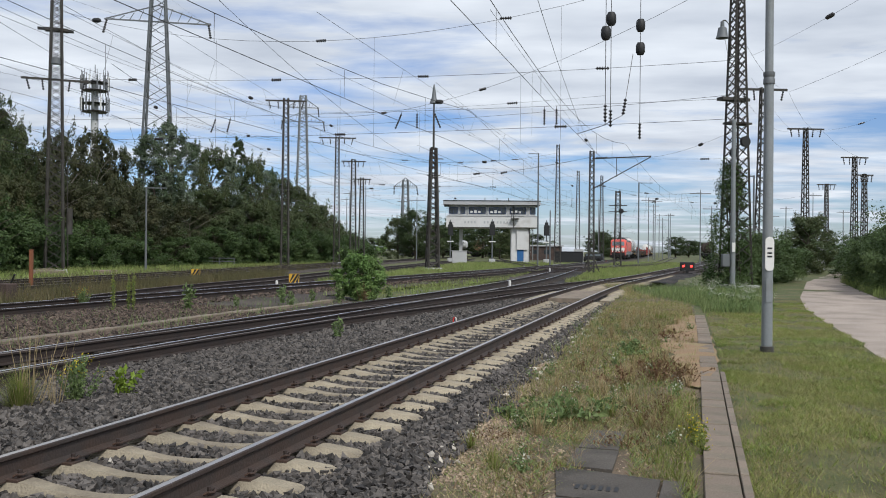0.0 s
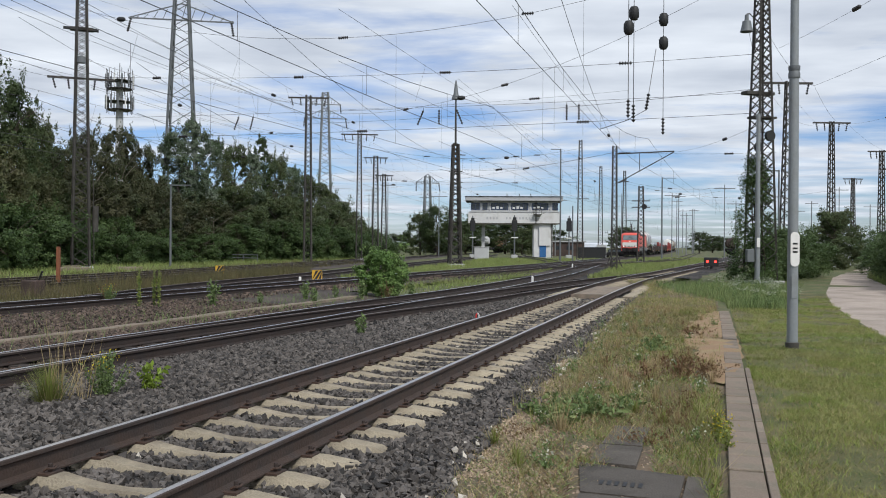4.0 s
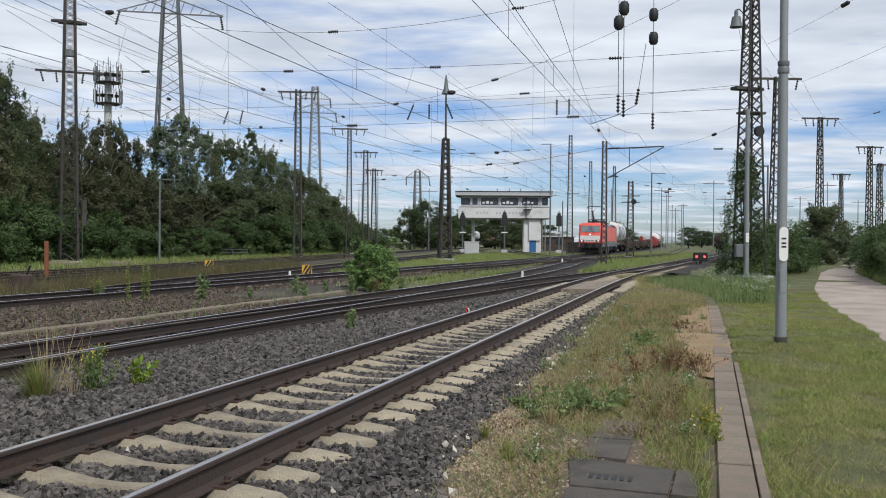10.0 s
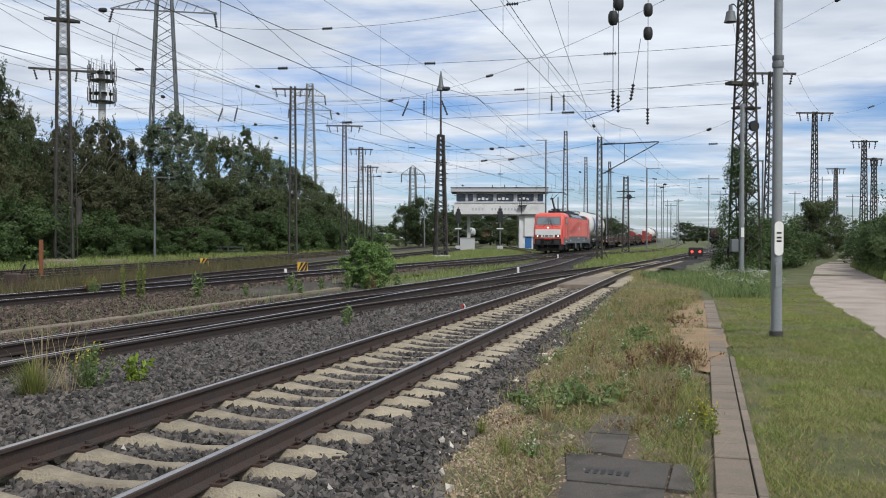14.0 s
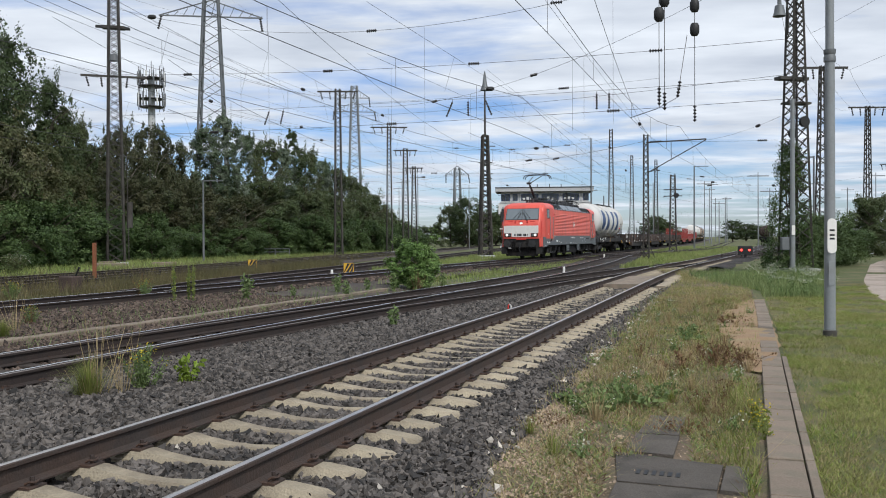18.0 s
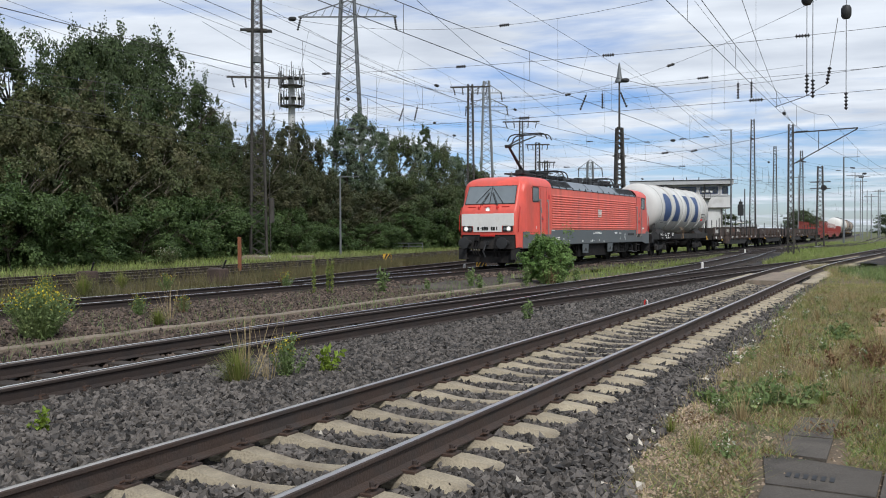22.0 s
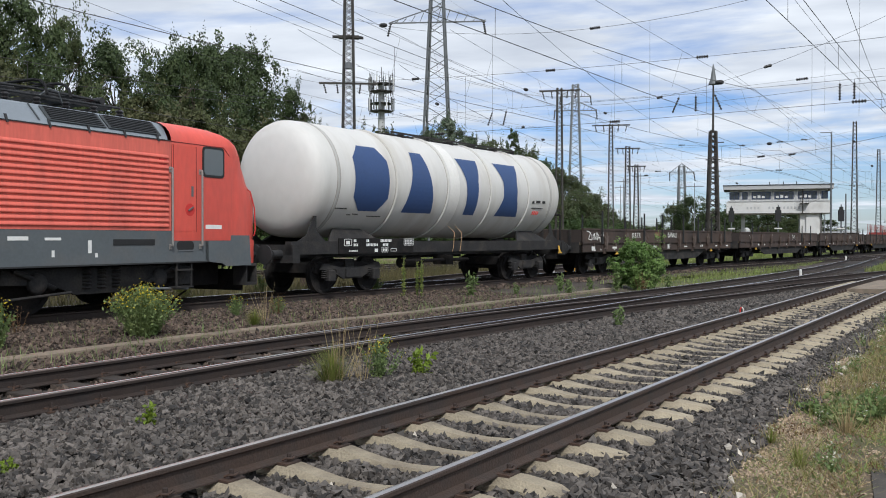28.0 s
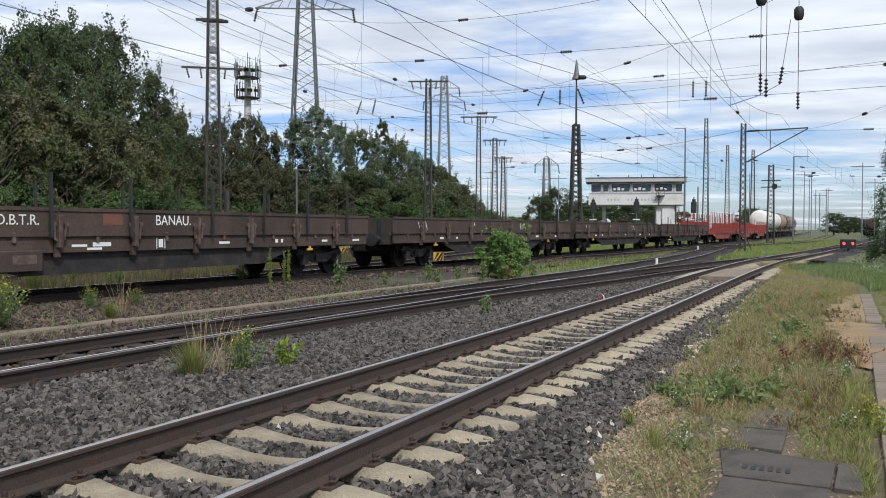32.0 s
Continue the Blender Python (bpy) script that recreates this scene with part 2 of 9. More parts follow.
M = dict(
    ground=material("meadow_soil", (0.085, 0.098, 0.034), 0.95, 0, 0.45, 1.5, 35, 0.8, alt=(0.14, 0.12, 0.062), alt_at=(0.50, 0.66), alt_scale=0.6),
    lawn_soil=material("lawn_soil", (0.125, 0.110, 0.045), 0.95, 0, 0.5, 2.5, 45, 0.9, alt=(0.072, 0.078, 0.027), alt_at=(0.42, 0.6), alt_scale=1.4),
    dry=material("dry_verge", (0.135, 0.100, 0.066), 0.95, 0, 0.5, 2.5, 45, 0.9, alt=(0.075, 0.072, 0.032), alt_at=(0.45, 0.6), alt_scale=1.1),
    sand=material("trodden_sand", (0.27, 0.175, 0.10), 0.95, 0, 0.2, 2, 60, 0.4, alt=(0.26, 0.2, 0.1), alt_scale=2.5),
    road=material("gravel_road", (0.37, 0.305, 0.255), 0.95, 0, 0.3, 0.6, 50, 0.6, alt=(0.29, 0.24, 0.195), alt_scale=0.8),
    # bed near black: the shade in the gaps between stones, as colour
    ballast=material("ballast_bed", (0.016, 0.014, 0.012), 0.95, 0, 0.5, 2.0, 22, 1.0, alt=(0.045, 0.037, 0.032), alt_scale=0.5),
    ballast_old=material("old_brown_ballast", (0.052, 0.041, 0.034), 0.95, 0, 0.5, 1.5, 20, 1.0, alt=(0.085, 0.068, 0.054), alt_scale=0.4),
    stone=material("ballast_stone", (0.076, 0.066, 0.058), 0.7, 0, 0.35, 1.2, 40, 0.3, per_island=0.85),
    stone_old=material("ballast_stone_brown", (0.084, 0.061, 0.047), 0.85, 0, 0.35, 1.0, 40, 0.3, per_island=0.75),
    pale_stone=material("pale_stone", (0.5, 0.45, 0.38), 0.85, 0, 0.2, 6, 40, 0.2, per_island=0.3),
    grit_stone=material("beige_pebble", (0.31, 0.235, 0.165), 0.9, 0, 0.25, 6, 40, 0.2, per_island=0.5),
    concrete=material("sleeper_concrete", (0.33, 0.28, 0.20), 0.9, 0, 0.3, 3, 60, 0.6, alt=(0.16, 0.13, 0.095), alt_at=(0.46, 0.70), alt_scale=2.2, per_object=0.16),
    slab=material("paving_concrete", (0.22, 0.172, 0.13), 0.9, 0, 0.3, 2.5, 70, 0.3, alt=(0.13, 0.115, 0.085), alt_at=(0.45, 0.75), alt_scale=3, per_object=0.15),
    slab_dark=material("manhole_concrete", (0.098, 0.084, 0.07), 0.9, 0, 0.35, 3, 70, 0.5, alt=(0.055, 0.048, 0.04), alt_scale=3, per_object=0.1),
    wood_sleeper=material("tarred_sleeper", (0.042, 0.033, 0.027), 0.9, 0, 0.3, 3, 40, 0.4, per_object=0.2),
    rail_dark=material("dark_worn_rail", (0.040, 0.028, 0.023), 0.75, 0.1, 0.3, 3, 50, 0.3, alt=(0.028, 0.022, 0.02), alt_scale=3),
    rail=material("rusty_rail", (0.060, 0.040, 0.031), 0.7, 0.1, 0.3, 3, 50, 0.3, alt=(0.042, 0.033, 0.029), alt_scale=3),
    railhead=material("polished_rail_head", (0.82, 0.80, 0.77), 0.2, 1.0, 0.06, 2, 80, 0.02),
    railhead_dull=material("dull_rail_head", (0.60, 0.55, 0.50), 0.32, 1.0, 0.15, 2, 60, 0.05),
    railhead_worn=material("worn_brown_rail_head", (0.26, 0.21, 0.175), 0.42, 0.9, 0.2, 2, 60, 0.05),
    clip=material("rusty_clip", (0.045, 0.032, 0.027), 0.8, 0.1, 0.35, 8, 60, 0.3, alt=(0.10, 0.055, 0.035), alt_at=(0.5, 0.7), alt_scale=6),
    red_faded=material("faded_red_paint", (0.70, 0.145, 0.105), 0.5, 0, 0.14, 0.8, 9, 0.03, alt=(0.52, 0.12, 0.09), alt_at=(0.48, 0.8), alt_scale=1.1, stretch=(2.2, 1.0, 0.35)),
    red=material("red_loco_paint", (0.69, 0.10, 0.072), 0.42, 0, 0.12, 0.8, 6, 0.02, alt=(0.50, 0.105, 0.08), alt_at=(0.46, 0.8), alt_scale=0.9, stretch=(1.6, 1.0, 0.5)),
    red_deep=material("deep_red_paint", (0.55, 0.035, 0.03), 0.5, 0, 0.1, 1, 8, 0.02),
    loco_grey=material("dark_grey_loco_paint", (0.105, 0.118, 0.125), 0.5, 0, 0.12, 1.5, 20, 0.03, alt=(0.14, 0.13, 0.12), alt_at=(0.5, 0.8), alt_scale=1.3),
    roof_grey=material("roof_grey_paint", (0.20, 0.225, 0.25), 0.5, 0, 0.1, 1.2, 20, 0.03),
    white=material("dirty_white_paint", (0.72, 0.70, 0.66), 0.5, 0, 0.07, 2, 15, 0.02, alt=(0.55, 0.5, 0.44), alt_at=(0.55, 0.85), alt_scale=2),
    mark=material("white_marking", (0.75, 0.75, 0.72), 0.6, 0, 0.08, 5, 40, 0),
    # near black for sooty gear and for the shade built under the wagons
    under=material("sooty_shaded_gear", (0.016, 0.015, 0.015), 0.8, 0.0, 0.4, 4, 30, 0.2, spec=0.15, alt=(0.032, 0.027, 0.024), alt_at=(0.5, 0.75), alt_scale=3),
    latch=material("rusty_latch_iron", (0.13, 0.10, 0.085), 0.7, 0.2, 0.4, 8, 60, 0.2, alt=(0.08, 0.05, 0.038), alt_scale=5),
    steel_dark=material("dark_steel", (0.03, 0.03, 0.031), 0.6, 0.1, 0.3, 4, 30, 0.1),
    glass=material("dark_window_glass", (0.03, 0.036, 0.042), 0.08, 0, 0.05, 1, 5, 0, spec=0.7),
    glass_pale=material("windscreen_glass", (0.16, 0.185, 0.20), 0.1, 0, 0.15, 1, 3, 0, spec=0.7),
    grille=material("roof_grille", (0.06, 0.066, 0.07), 0.6, 0.2, 0.2, 10, 80, 0.3),
    patch_red=material("faded_red_patch", (0.16, 0.07, 0.05), 0.85, 0, 0.3, 4, 30, 0.1),
    red_seam=material("dark_red_seam", (0.16, 0.02, 0.018), 0.7, 0, 0.15, 4, 30, 0),
    gear_grey=material("dusty_dark_running_gear", (0.030, 0.029, 0.029), 0.75, 0.0, 0.4, 3, 25, 0.2, spec=0.2, alt=(0.055, 0.048, 0.042), alt_at=(0.48, 0.75), alt_scale=2.5),
    handrail=material("bare_handrail_steel", (0.33, 0.31, 0.29), 0.5, 0.4, 0.15, 5, 40, 0.05),
    glass_side=material("cab_side_glass", (0.10, 0.11, 0.11), 0.06, 0, 0.05, 1, 3, 0, spec=0.9),
    tank=material("cream_white_tank", (0.60, 0.585, 0.555), 0.55, 0, 0.05, 0.8, 8, 0.02, alt=(0.46, 0.425, 0.375), alt_at=(0.5, 0.82), alt_scale=0.9, stretch=(1.6, 0.5, 0.4)),
    tank_seam=material("grey_seam", (0.42, 0.41, 0.39), 0.6, 0, 0.1, 3, 30, 0.05),
    blue=material("dark_blue_paint", (0.035, 0.07, 0.18), 0.5, 0, 0.08, 2, 10, 0),
    wagon=material("brown_wagon", (0.076, 0.052, 0.041), 0.8, 0.05, 0.35, 1.5, 25, 0.15, alt=(0.050, 0.036, 0.031), alt_at=(0.42, 0.62), alt_scale=1.1, stretch=(1.0, 1.0, 0.5)),
    # wagon ends, darker than the brown sides
    wagon_end=material("dark_wagon_end", (0.040, 0.031, 0.027), 0.85, 0.05, 0.3, 1.5, 25, 0.15, alt=(0.06, 0.042, 0.034), alt_scale=1.2),
    strap=material("pale_orange_strap", (0.38, 0.24, 0.13), 0.7, 0, 0.15, 5, 40, 0.05),
    tank_ring_edge=material("dark_ring_edge", (0.36, 0.335, 0.30), 0.7, 0, 0.2, 2, 20, 0.05),
    wagon_dark=material("dark_brown_wagon", (0.06, 0.042, 0.035), 0.85, 0.05, 0.3, 1.5, 25, 0.15, alt=(0.09, 0.06, 0.05), alt_scale=1.2),
    wagon_red=material("red_stake_wagon", (0.27, 0.045, 0.036), 0.7, 0, 0.2, 1.5, 20, 0.1, alt=(0.22, 0.04, 0.035), alt_scale=1.5),
    plank=material("wagon_floor_plank", (0.14, 0.11, 0.08), 0.9, 0, 0.3, 3, 30, 0.3, per_object=0.2),
    yellow=material("yellow_hook_paint", (0.6, 0.36, 0.06), 0.6, 0, 0.15, 5, 40, 0.1),
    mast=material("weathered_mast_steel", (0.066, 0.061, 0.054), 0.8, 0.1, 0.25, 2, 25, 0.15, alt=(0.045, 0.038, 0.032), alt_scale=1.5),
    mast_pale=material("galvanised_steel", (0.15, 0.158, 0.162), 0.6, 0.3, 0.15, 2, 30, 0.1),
    # paler grey for distant steel, the haze put into the colour
    mast_far=material("hazed_grey_steel", (0.20, 0.21, 0.215), 0.8, 0.1, 0.15, 2, 10, 0),
    pole=material("grey_lamp_pole", (0.24, 0.255, 0.26), 0.6, 0.2, 0.12, 2, 30, 0.08, alt=(0.17, 0.165, 0.15), alt_at=(0.5, 0.8), alt_scale=2),
    wire=material("dark_copper_wire", (0.075, 0.07, 0.068), 0.6, 0.4, 0.1, 1, 5, 0),
    insulator=material("brown_black_insulator", (0.03, 0.027, 0.027), 0.35, 0, 0.2, 8, 30, 0),
    facade=material("white_render_facade", (0.62, 0.61, 0.59), 0.85, 0, 0.08, 0.8, 20, 0.1, alt=(0.46, 0.44, 0.41), alt_at=(0.52, 0.8), alt_scale=0.6),
    roof_flat=material("flat_roof_edge", (0.42, 0.42, 0.42), 0.8, 0, 0.12, 1, 20, 0.1),
    concrete_far=material("grey_concrete_pier", (0.45, 0.45, 0.44), 0.85, 0, 0.1, 0.8, 12, 0.1),
    window_blue=material("dark_blue_window_frame", (0.035, 0.05, 0.10), 0.6, 0, 0.1, 2, 20, 0),
    door_blue=material("blue_door", (0.03, 0.12, 0.30), 0.6, 0, 0.1, 2, 20, 0),
    bark=material("bark", (0.075, 0.06, 0.045), 0.95, 0, 0.35, 4, 30, 0.5),
    bark_pale=material("pale_branch", (0.22, 0.19, 0.15), 0.9, 0, 0.3, 4, 30, 0.3),
    orange=material("rusty_orange_post", (0.20, 0.075, 0.035), 0.8, 0, 0.25, 4, 30, 0.2),
    amber=material("yellow_sign_paint", (0.55, 0.32, 0.03), 0.6, 0, 0.12, 4, 30, 0),
    black=material("black_paint", (0.02, 0.02, 0.02), 0.6, 0, 0.2, 4, 30, 0.05),
    headlamp=glow_material("lit_headlamp", (1.0, 0.96, 0.86), 2.2),
    red_light=glow_material("lit_red_light", (1.0, 0.04, 0.03), 4.0),
    rust_tank=material("rust_orange_tank", (0.30, 0.185, 0.105), 0.7, 0, 0.25, 1, 10, 0.05, alt=(0.2, 0.12, 0.07), alt_scale=0.8),
)
LEAF = dict(
    tree=leaf_material("tree_leaves", (0.056, 0.082, 0.031), (0.080, 0.105, 0.042)),
    thicket=leaf_material("dark_thicket_leaves", (0.060, 0.070, 0.031), (0.091, 0.088, 0.044)),
    tree_b=leaf_material("olive_leaves", (0.078, 0.105, 0.042), (0.10, 0.112, 0.05)),
    silver=leaf_material("silver_poplar_leaves", (0.085, 0.12, 0.062), (0.20, 0.23, 0.17)),
    brown=leaf_material("brownish_shrub_leaves", (0.092, 0.106, 0.045), (0.122, 0.115, 0.056)),
    bush=leaf_material("bright_bush_leaves", (0.135, 0.225, 0.06), (0.19, 0.27, 0.085)),
    meadow=leaf_material("bright_meadow_grass", (0.21, 0.27, 0.075), (0.28, 0.29, 0.12)),
    dryweed=leaf_material("olive_dry_weeds", (0.105, 0.098, 0.045), (0.155, 0.125, 0.062)),
    hedge=leaf_material("hedge_leaves", (0.075, 0.115, 0.04), (0.11, 0.15, 0.055)),
    ivy=leaf_material("ivy_leaves", (0.068, 0.110, 0.036), (0.105, 0.148, 0.050)),
    lawn=leaf_material("fresh_lawn_grass", (0.20, 0.30, 0.05), (0.30, 0.33, 0.085)),
    grass=leaf_material("green_grass", (0.20, 0.235, 0.055), (0.265, 0.25, 0.095)),
    straw=leaf_material("dry_grass", (0.40, 0.31, 0.165), (0.30, 0.25, 0.13)),
    weed=leaf_material("weed_leaves", (0.15, 0.21, 0.075), (0.22, 0.25, 0.10)),
    lime=leaf_material("lime_weed_leaves", (0.17, 0.24, 0.03), (0.2, 0.24, 0.04)),
    seed=leaf_material("brown_seed_heads", (0.17, 0.10, 0.052), (0.20, 0.125, 0.065)),
    yellow=leaf_material("yellow_flowers", (0.60, 0.48, 0.03), (0.65, 0.55, 0.06)),
    cream=leaf_material("white_flowers", (0.6, 0.6, 0.5), (0.55, 0.55, 0.4)),
)


# ---- mesh helpers ----
class MB:
    """Gathers vertices and faces of one mesh."""

    def __init__(self):
        self.v, self.f = [], []

    def add(self, verts, faces):
        n = len(self.v)
        self.v += [tuple(p) for p in verts]
        self.f += [tuple(i + n for i in f) for f in faces]
        return self

    def box(self, x0, x1, y0, y1, z0, z1, c=0.0):
        """A box, with its upright and top edges chamfered by c."""
        if not c:
            v = [(x, y, z) for z in (z0, z1) for x, y in ((x0, y0), (x1, y0), (x1, y1), (x0, y1))]
            return self.add(v, [(3, 2, 1, 0), (4, 5, 6, 7), (0, 1, 5, 4), (1, 2, 6, 5), (2, 3, 7, 6), (3, 0, 4, 7)])
        r8 = lambda d: [(x0 + c + d, y0 + d), (x1 - c - d, y0 + d), (x1 - d, y0 + c + d), (x1 - d, y1 - c - d), (x1 - c - d, y1 - d), (x0 + c + d, y1 - d), (x0 + d, y1 - c - d), (x0 + d, y0 + c + d)]
        rings = [(0, z0), (0, z1 - c), (c * 0.7, z1)]
        v = [(x, y, z) for d, z in rings for x, y in r8(d)]
        f = [tuple(range(7, -1, -1)), tuple(range(16, 24))]
        for k in range(2):
            f += [(8 * k + i, 8 * k + (i + 1) % 8, 8 * k + 8 + (i + 1) % 8, 8 * k + 8 + i) for i in range(8)]
        return self.add(v, f)

    def rod(self, a, b, r, r2=None, n=6, caps=True):
        a, b = Vector(a), Vector(b)
        r2 = r if r2 is None else r2
        d = b - a
        if d.length < 1e-6:
            return self
        u = d.normalized().orthogonal().normalized()
        w = d.normalized().cross(u)
        ring = [(math.cos(2 * math.pi * i / n), math.sin(2 * math.pi * i / n)) for i in range(n)]
        v = [a + (u * c + w * s) * r for c, s in ring] + [b + (u * c + w * s) * r2 for c, s in ring]
        f = [(i, (i + 1) % n, n + (i + 1) % n, n + i) for i in range(n)]
        if caps:
            f += [tuple(range(n - 1, -1, -1)), tuple(range(n, 2 * n))]
        return self.add(v, f)

    def bar(self, a, b, w, h=None):
        """A square bar from a to b."""
        a, b = Vector(a), Vector(b)
        h = w if h is None else h
        d = (b - a).normalized()
        u = d.cross(Vector((0, 0, 1)))
        u = Vector((1, 0, 0)) if u.length < 1e-3 else u.normalized()
        q = u.cross(d)
        o = [u * x * w / 2 + q * y * h / 2 for x, y in ((-1, -1), (1, -1), (1, 1), (-1, 1))]
        return self.add([a + k for k in o] + [b + k for k in o], [(3, 2, 1, 0), (4, 5, 6, 7), (0, 1, 5, 4), (1, 2, 6, 5), (2, 3, 7, 6), (3, 0, 4, 7)])

    def lathe(self, prof, n=16, axis="z", at=(0, 0, 0)):
        """Turns (radius, height) pairs round an axis."""
        v = []
        for r, h in prof:
            for i in range(n):
                c, s = r * math.cos(2 * math.pi * i / n), r * math.sin(2 * math.pi * i / n)
                p = {"z": (c, s, h), "y": (s, h, c), "x": (h, c, s)}[axis]
                v.append((p[0] + at[0], p[1] + at[1], p[2] + at[2]))
        f = [(k * n + i, k * n + (i + 1) % n, (k + 1) * n + (i + 1) % n, (k + 1) * n + i) for k in range(len(prof) - 1) for i in range(n)]
        f += [tuple(range(n - 1, -1, -1)), tuple(range((len(prof) - 1) * n, len(prof) * n))]
        return self.add(v, f)

    def plate(self, pts, n, t):
        """A flat polygon of thickness t along n."""
        pts, n = [Vector(p) for p in pts], Vector(n).normalized() * t
        k = len(pts)
        return self.add(pts + [p + n for p in pts], [tuple(range(k - 1, -1, -1)), tuple(range(k, 2 * k))] + [(i, (i + 1) % k, k + (i + 1) % k, k + i) for i in range(k)])

    def sweep(self, line, prof, closed=True):
        """Sweeps a profile of (across, up) along a line of (x, y, z) points, level."""
        k, n = len(prof), len(line)
        v = []
        for i, p in enumerate(line):
            a, b = line[max(i - 1, 0)], line[min(i + 1, n - 1)]
            dx, dy = b[0] - a[0], b[1] - a[1]
            l = math.hypot(dx, dy) or 1.0
            rx, ry = dy / l, -dx / l
            v += [(p[0] + rx * c, p[1] + ry * c, p[2] + u) for c, u in prof]
        f = [(i * k + j, i * k + (j + 1) % k, (i + 1) * k + (j + 1) % k, (i + 1) * k + j) for i in range(n - 1) for j in range(k if closed else k - 1)]
        if closed:
            f += [tuple(range(k - 1, -1, -1)), tuple(range((n - 1) * k, n * k))]
        return self.add(v, f)

    def mesh(self, name, mat, smooth=False):
        me = bpy.data.meshes.new(name)
        me.from_pydata(self.v, [], self.f)
        me.materials.append(mat)
        if smooth:
            me.polygons.foreach_set("use_smooth", [True] * len(me.polygons))
            me.set_sharp_from_angle(angle=radians(38))
        me.update()
        return me


def tube(pts, r, n=4):
    """One unbroken tube along a line of points."""
    m, k = MB(), len(pts)
    v = []
    for i, p in enumerate(pts):
        d = (Vector(pts[min(i + 1, k - 1)]) - Vector(pts[max(i - 1, 0)])).normalized()
        u = d.cross(Vector((0, 0, 1)))
        u = Vector((1, 0, 0)) if u.length < 1e-3 else u.normalized()
        w = u.cross(d)
        v += [Vector(p) + (u * math.cos(2 * math.pi * j / n) + w * math.sin(2 * math.pi * j / n)) * r for j in range(n)]
    return m.add(v, [(i * n + j, i * n + (j + 1) % n, (i + 1) * n + (j + 1) % n, (i + 1) * n + j) for i in range(k - 1) for j in range(n)])


def part(name, mb, mat, parent, label="", smooth=False, m=None):
    """Links a mesh as one object under a thing or part."""
    ob = new(name, mb if isinstance(mb, bpy.types.Mesh) else mb.mesh(name, mat, smooth))
    ob.parent = parent
    if m is not None:
        ob.matrix_basis = m
    if label:
        tagged(ob, label)
    return ob


def thing(name, label, category, m=None, group="", kind=""):
    ob = new(name)
    ob.empty_display_size = 0.3
    if m is not None:
        ob.matrix_basis = m
    return tagged(ob, label, category, group, kind)


def single(name, mb, mat, label, category, m=None, smooth=False, group="", kind=""):
    ob = new(name, mb if isinstance(mb, bpy.types.Mesh) else mb.mesh(name, mat, smooth))
    if m is not None:
        ob.matrix_basis = m
    return tagged(ob, label, category, group, kind)


def fast_mesh(name, verts, faces, mat, flat=False):
    """A mesh from arrays of vertices and equal-sided faces."""
    me = bpy.data.meshes.new(name)
    verts, faces = np.asarray(verts, np.float32), np.asarray(faces, np.int32)
    k = faces.shape[1]
    me.vertices.add(len(verts)); me.vertices.foreach_set("co", verts.ravel())
    me.loops.add(faces.size); me.loops.foreach_set("vertex_index", faces.ravel())
    me.polygons.add(len(faces)); me.polygons.foreach_set("loop_start", np.arange(0, faces.size, k, dtype=np.int32))
    me.materials.append(mat)
    me.update(calc_edges=True)
    if flat:
        me.shade_flat()
    return me


def spline(ys, xs):
    """A smooth x(y) through the knots (natural cubic)."""
    ys, xs = np.array(ys, float), np.array(xs, float)
    n, h = len(ys), np.diff(ys)
    A, b = np.eye(n), np.zeros(n)
    for i in range(1, n - 1):
        A[i, i - 1 : i + 2] = h[i - 1], 2 * (h[i - 1] + h[i]), h[i]
        b[i] = 6 * ((xs[i + 1] - xs[i]) / h[i] - (xs[i] - xs[i - 1]) / h[i - 1])
    m = np.linalg.solve(A, b)

    def f(y):
        y = np.asarray(y, float)
        i = np.clip(np.searchsorted(ys, y) - 1, 0, n - 2)
        t = y - ys[i]
        return xs[i] + t * ((xs[i + 1] - xs[i]) / h[i] - h[i] * (2 * m[i] + m[i + 1]) / 6) + t * t * m[i] / 2 + t**3 * (m[i + 1] - m[i]) / (6 * h[i])

    return f


class Line:
    """The centre line of a track: places by its length, counted from y = 0."""

    def __init__(self, ys, xs, z, y0, y1):
        f = spline(ys, xs)
        self.y = np.arange(y0, y1 + 0.1, 0.25)
        self.x, self.z = f(self.y), z
        self.s = np.r_[0, np.cumsum(np.hypot(np.diff(self.x), np.diff(self.y)))]
        self.s -= np.interp(0, self.y, self.s) if y0 < 0 < y1 else -y0

    def at(self, s, off=0.0):
        x, y = np.interp(s, self.s, self.x), np.interp(s, self.s, self.y)
        d = 0.3
        dx, dy = np.interp(s + d, self.s, self.x) - np.interp(s - d, self.s, self.x), np.interp(s + d, self.s, self.y) - np.interp(s - d, self.s, self.y)
        l = math.hypot(dx, dy) or 1
        return float(x + dy / l * off), float(y - dx / l * off), math.degrees(math.atan2(-dx, dy))

    def line(self, off, z, step=1.0, a=None, b=None):
        a, b = self.s[0] if a is None else a, self.s[-1] if b is None else b
        return [(*self.at(s, off)[:2], z) for s in np.linspace(a, b, max(2, int((b - a) / step)))]

    def s_of(self, y):
        return float(np.interp(y, self.y, self.s))


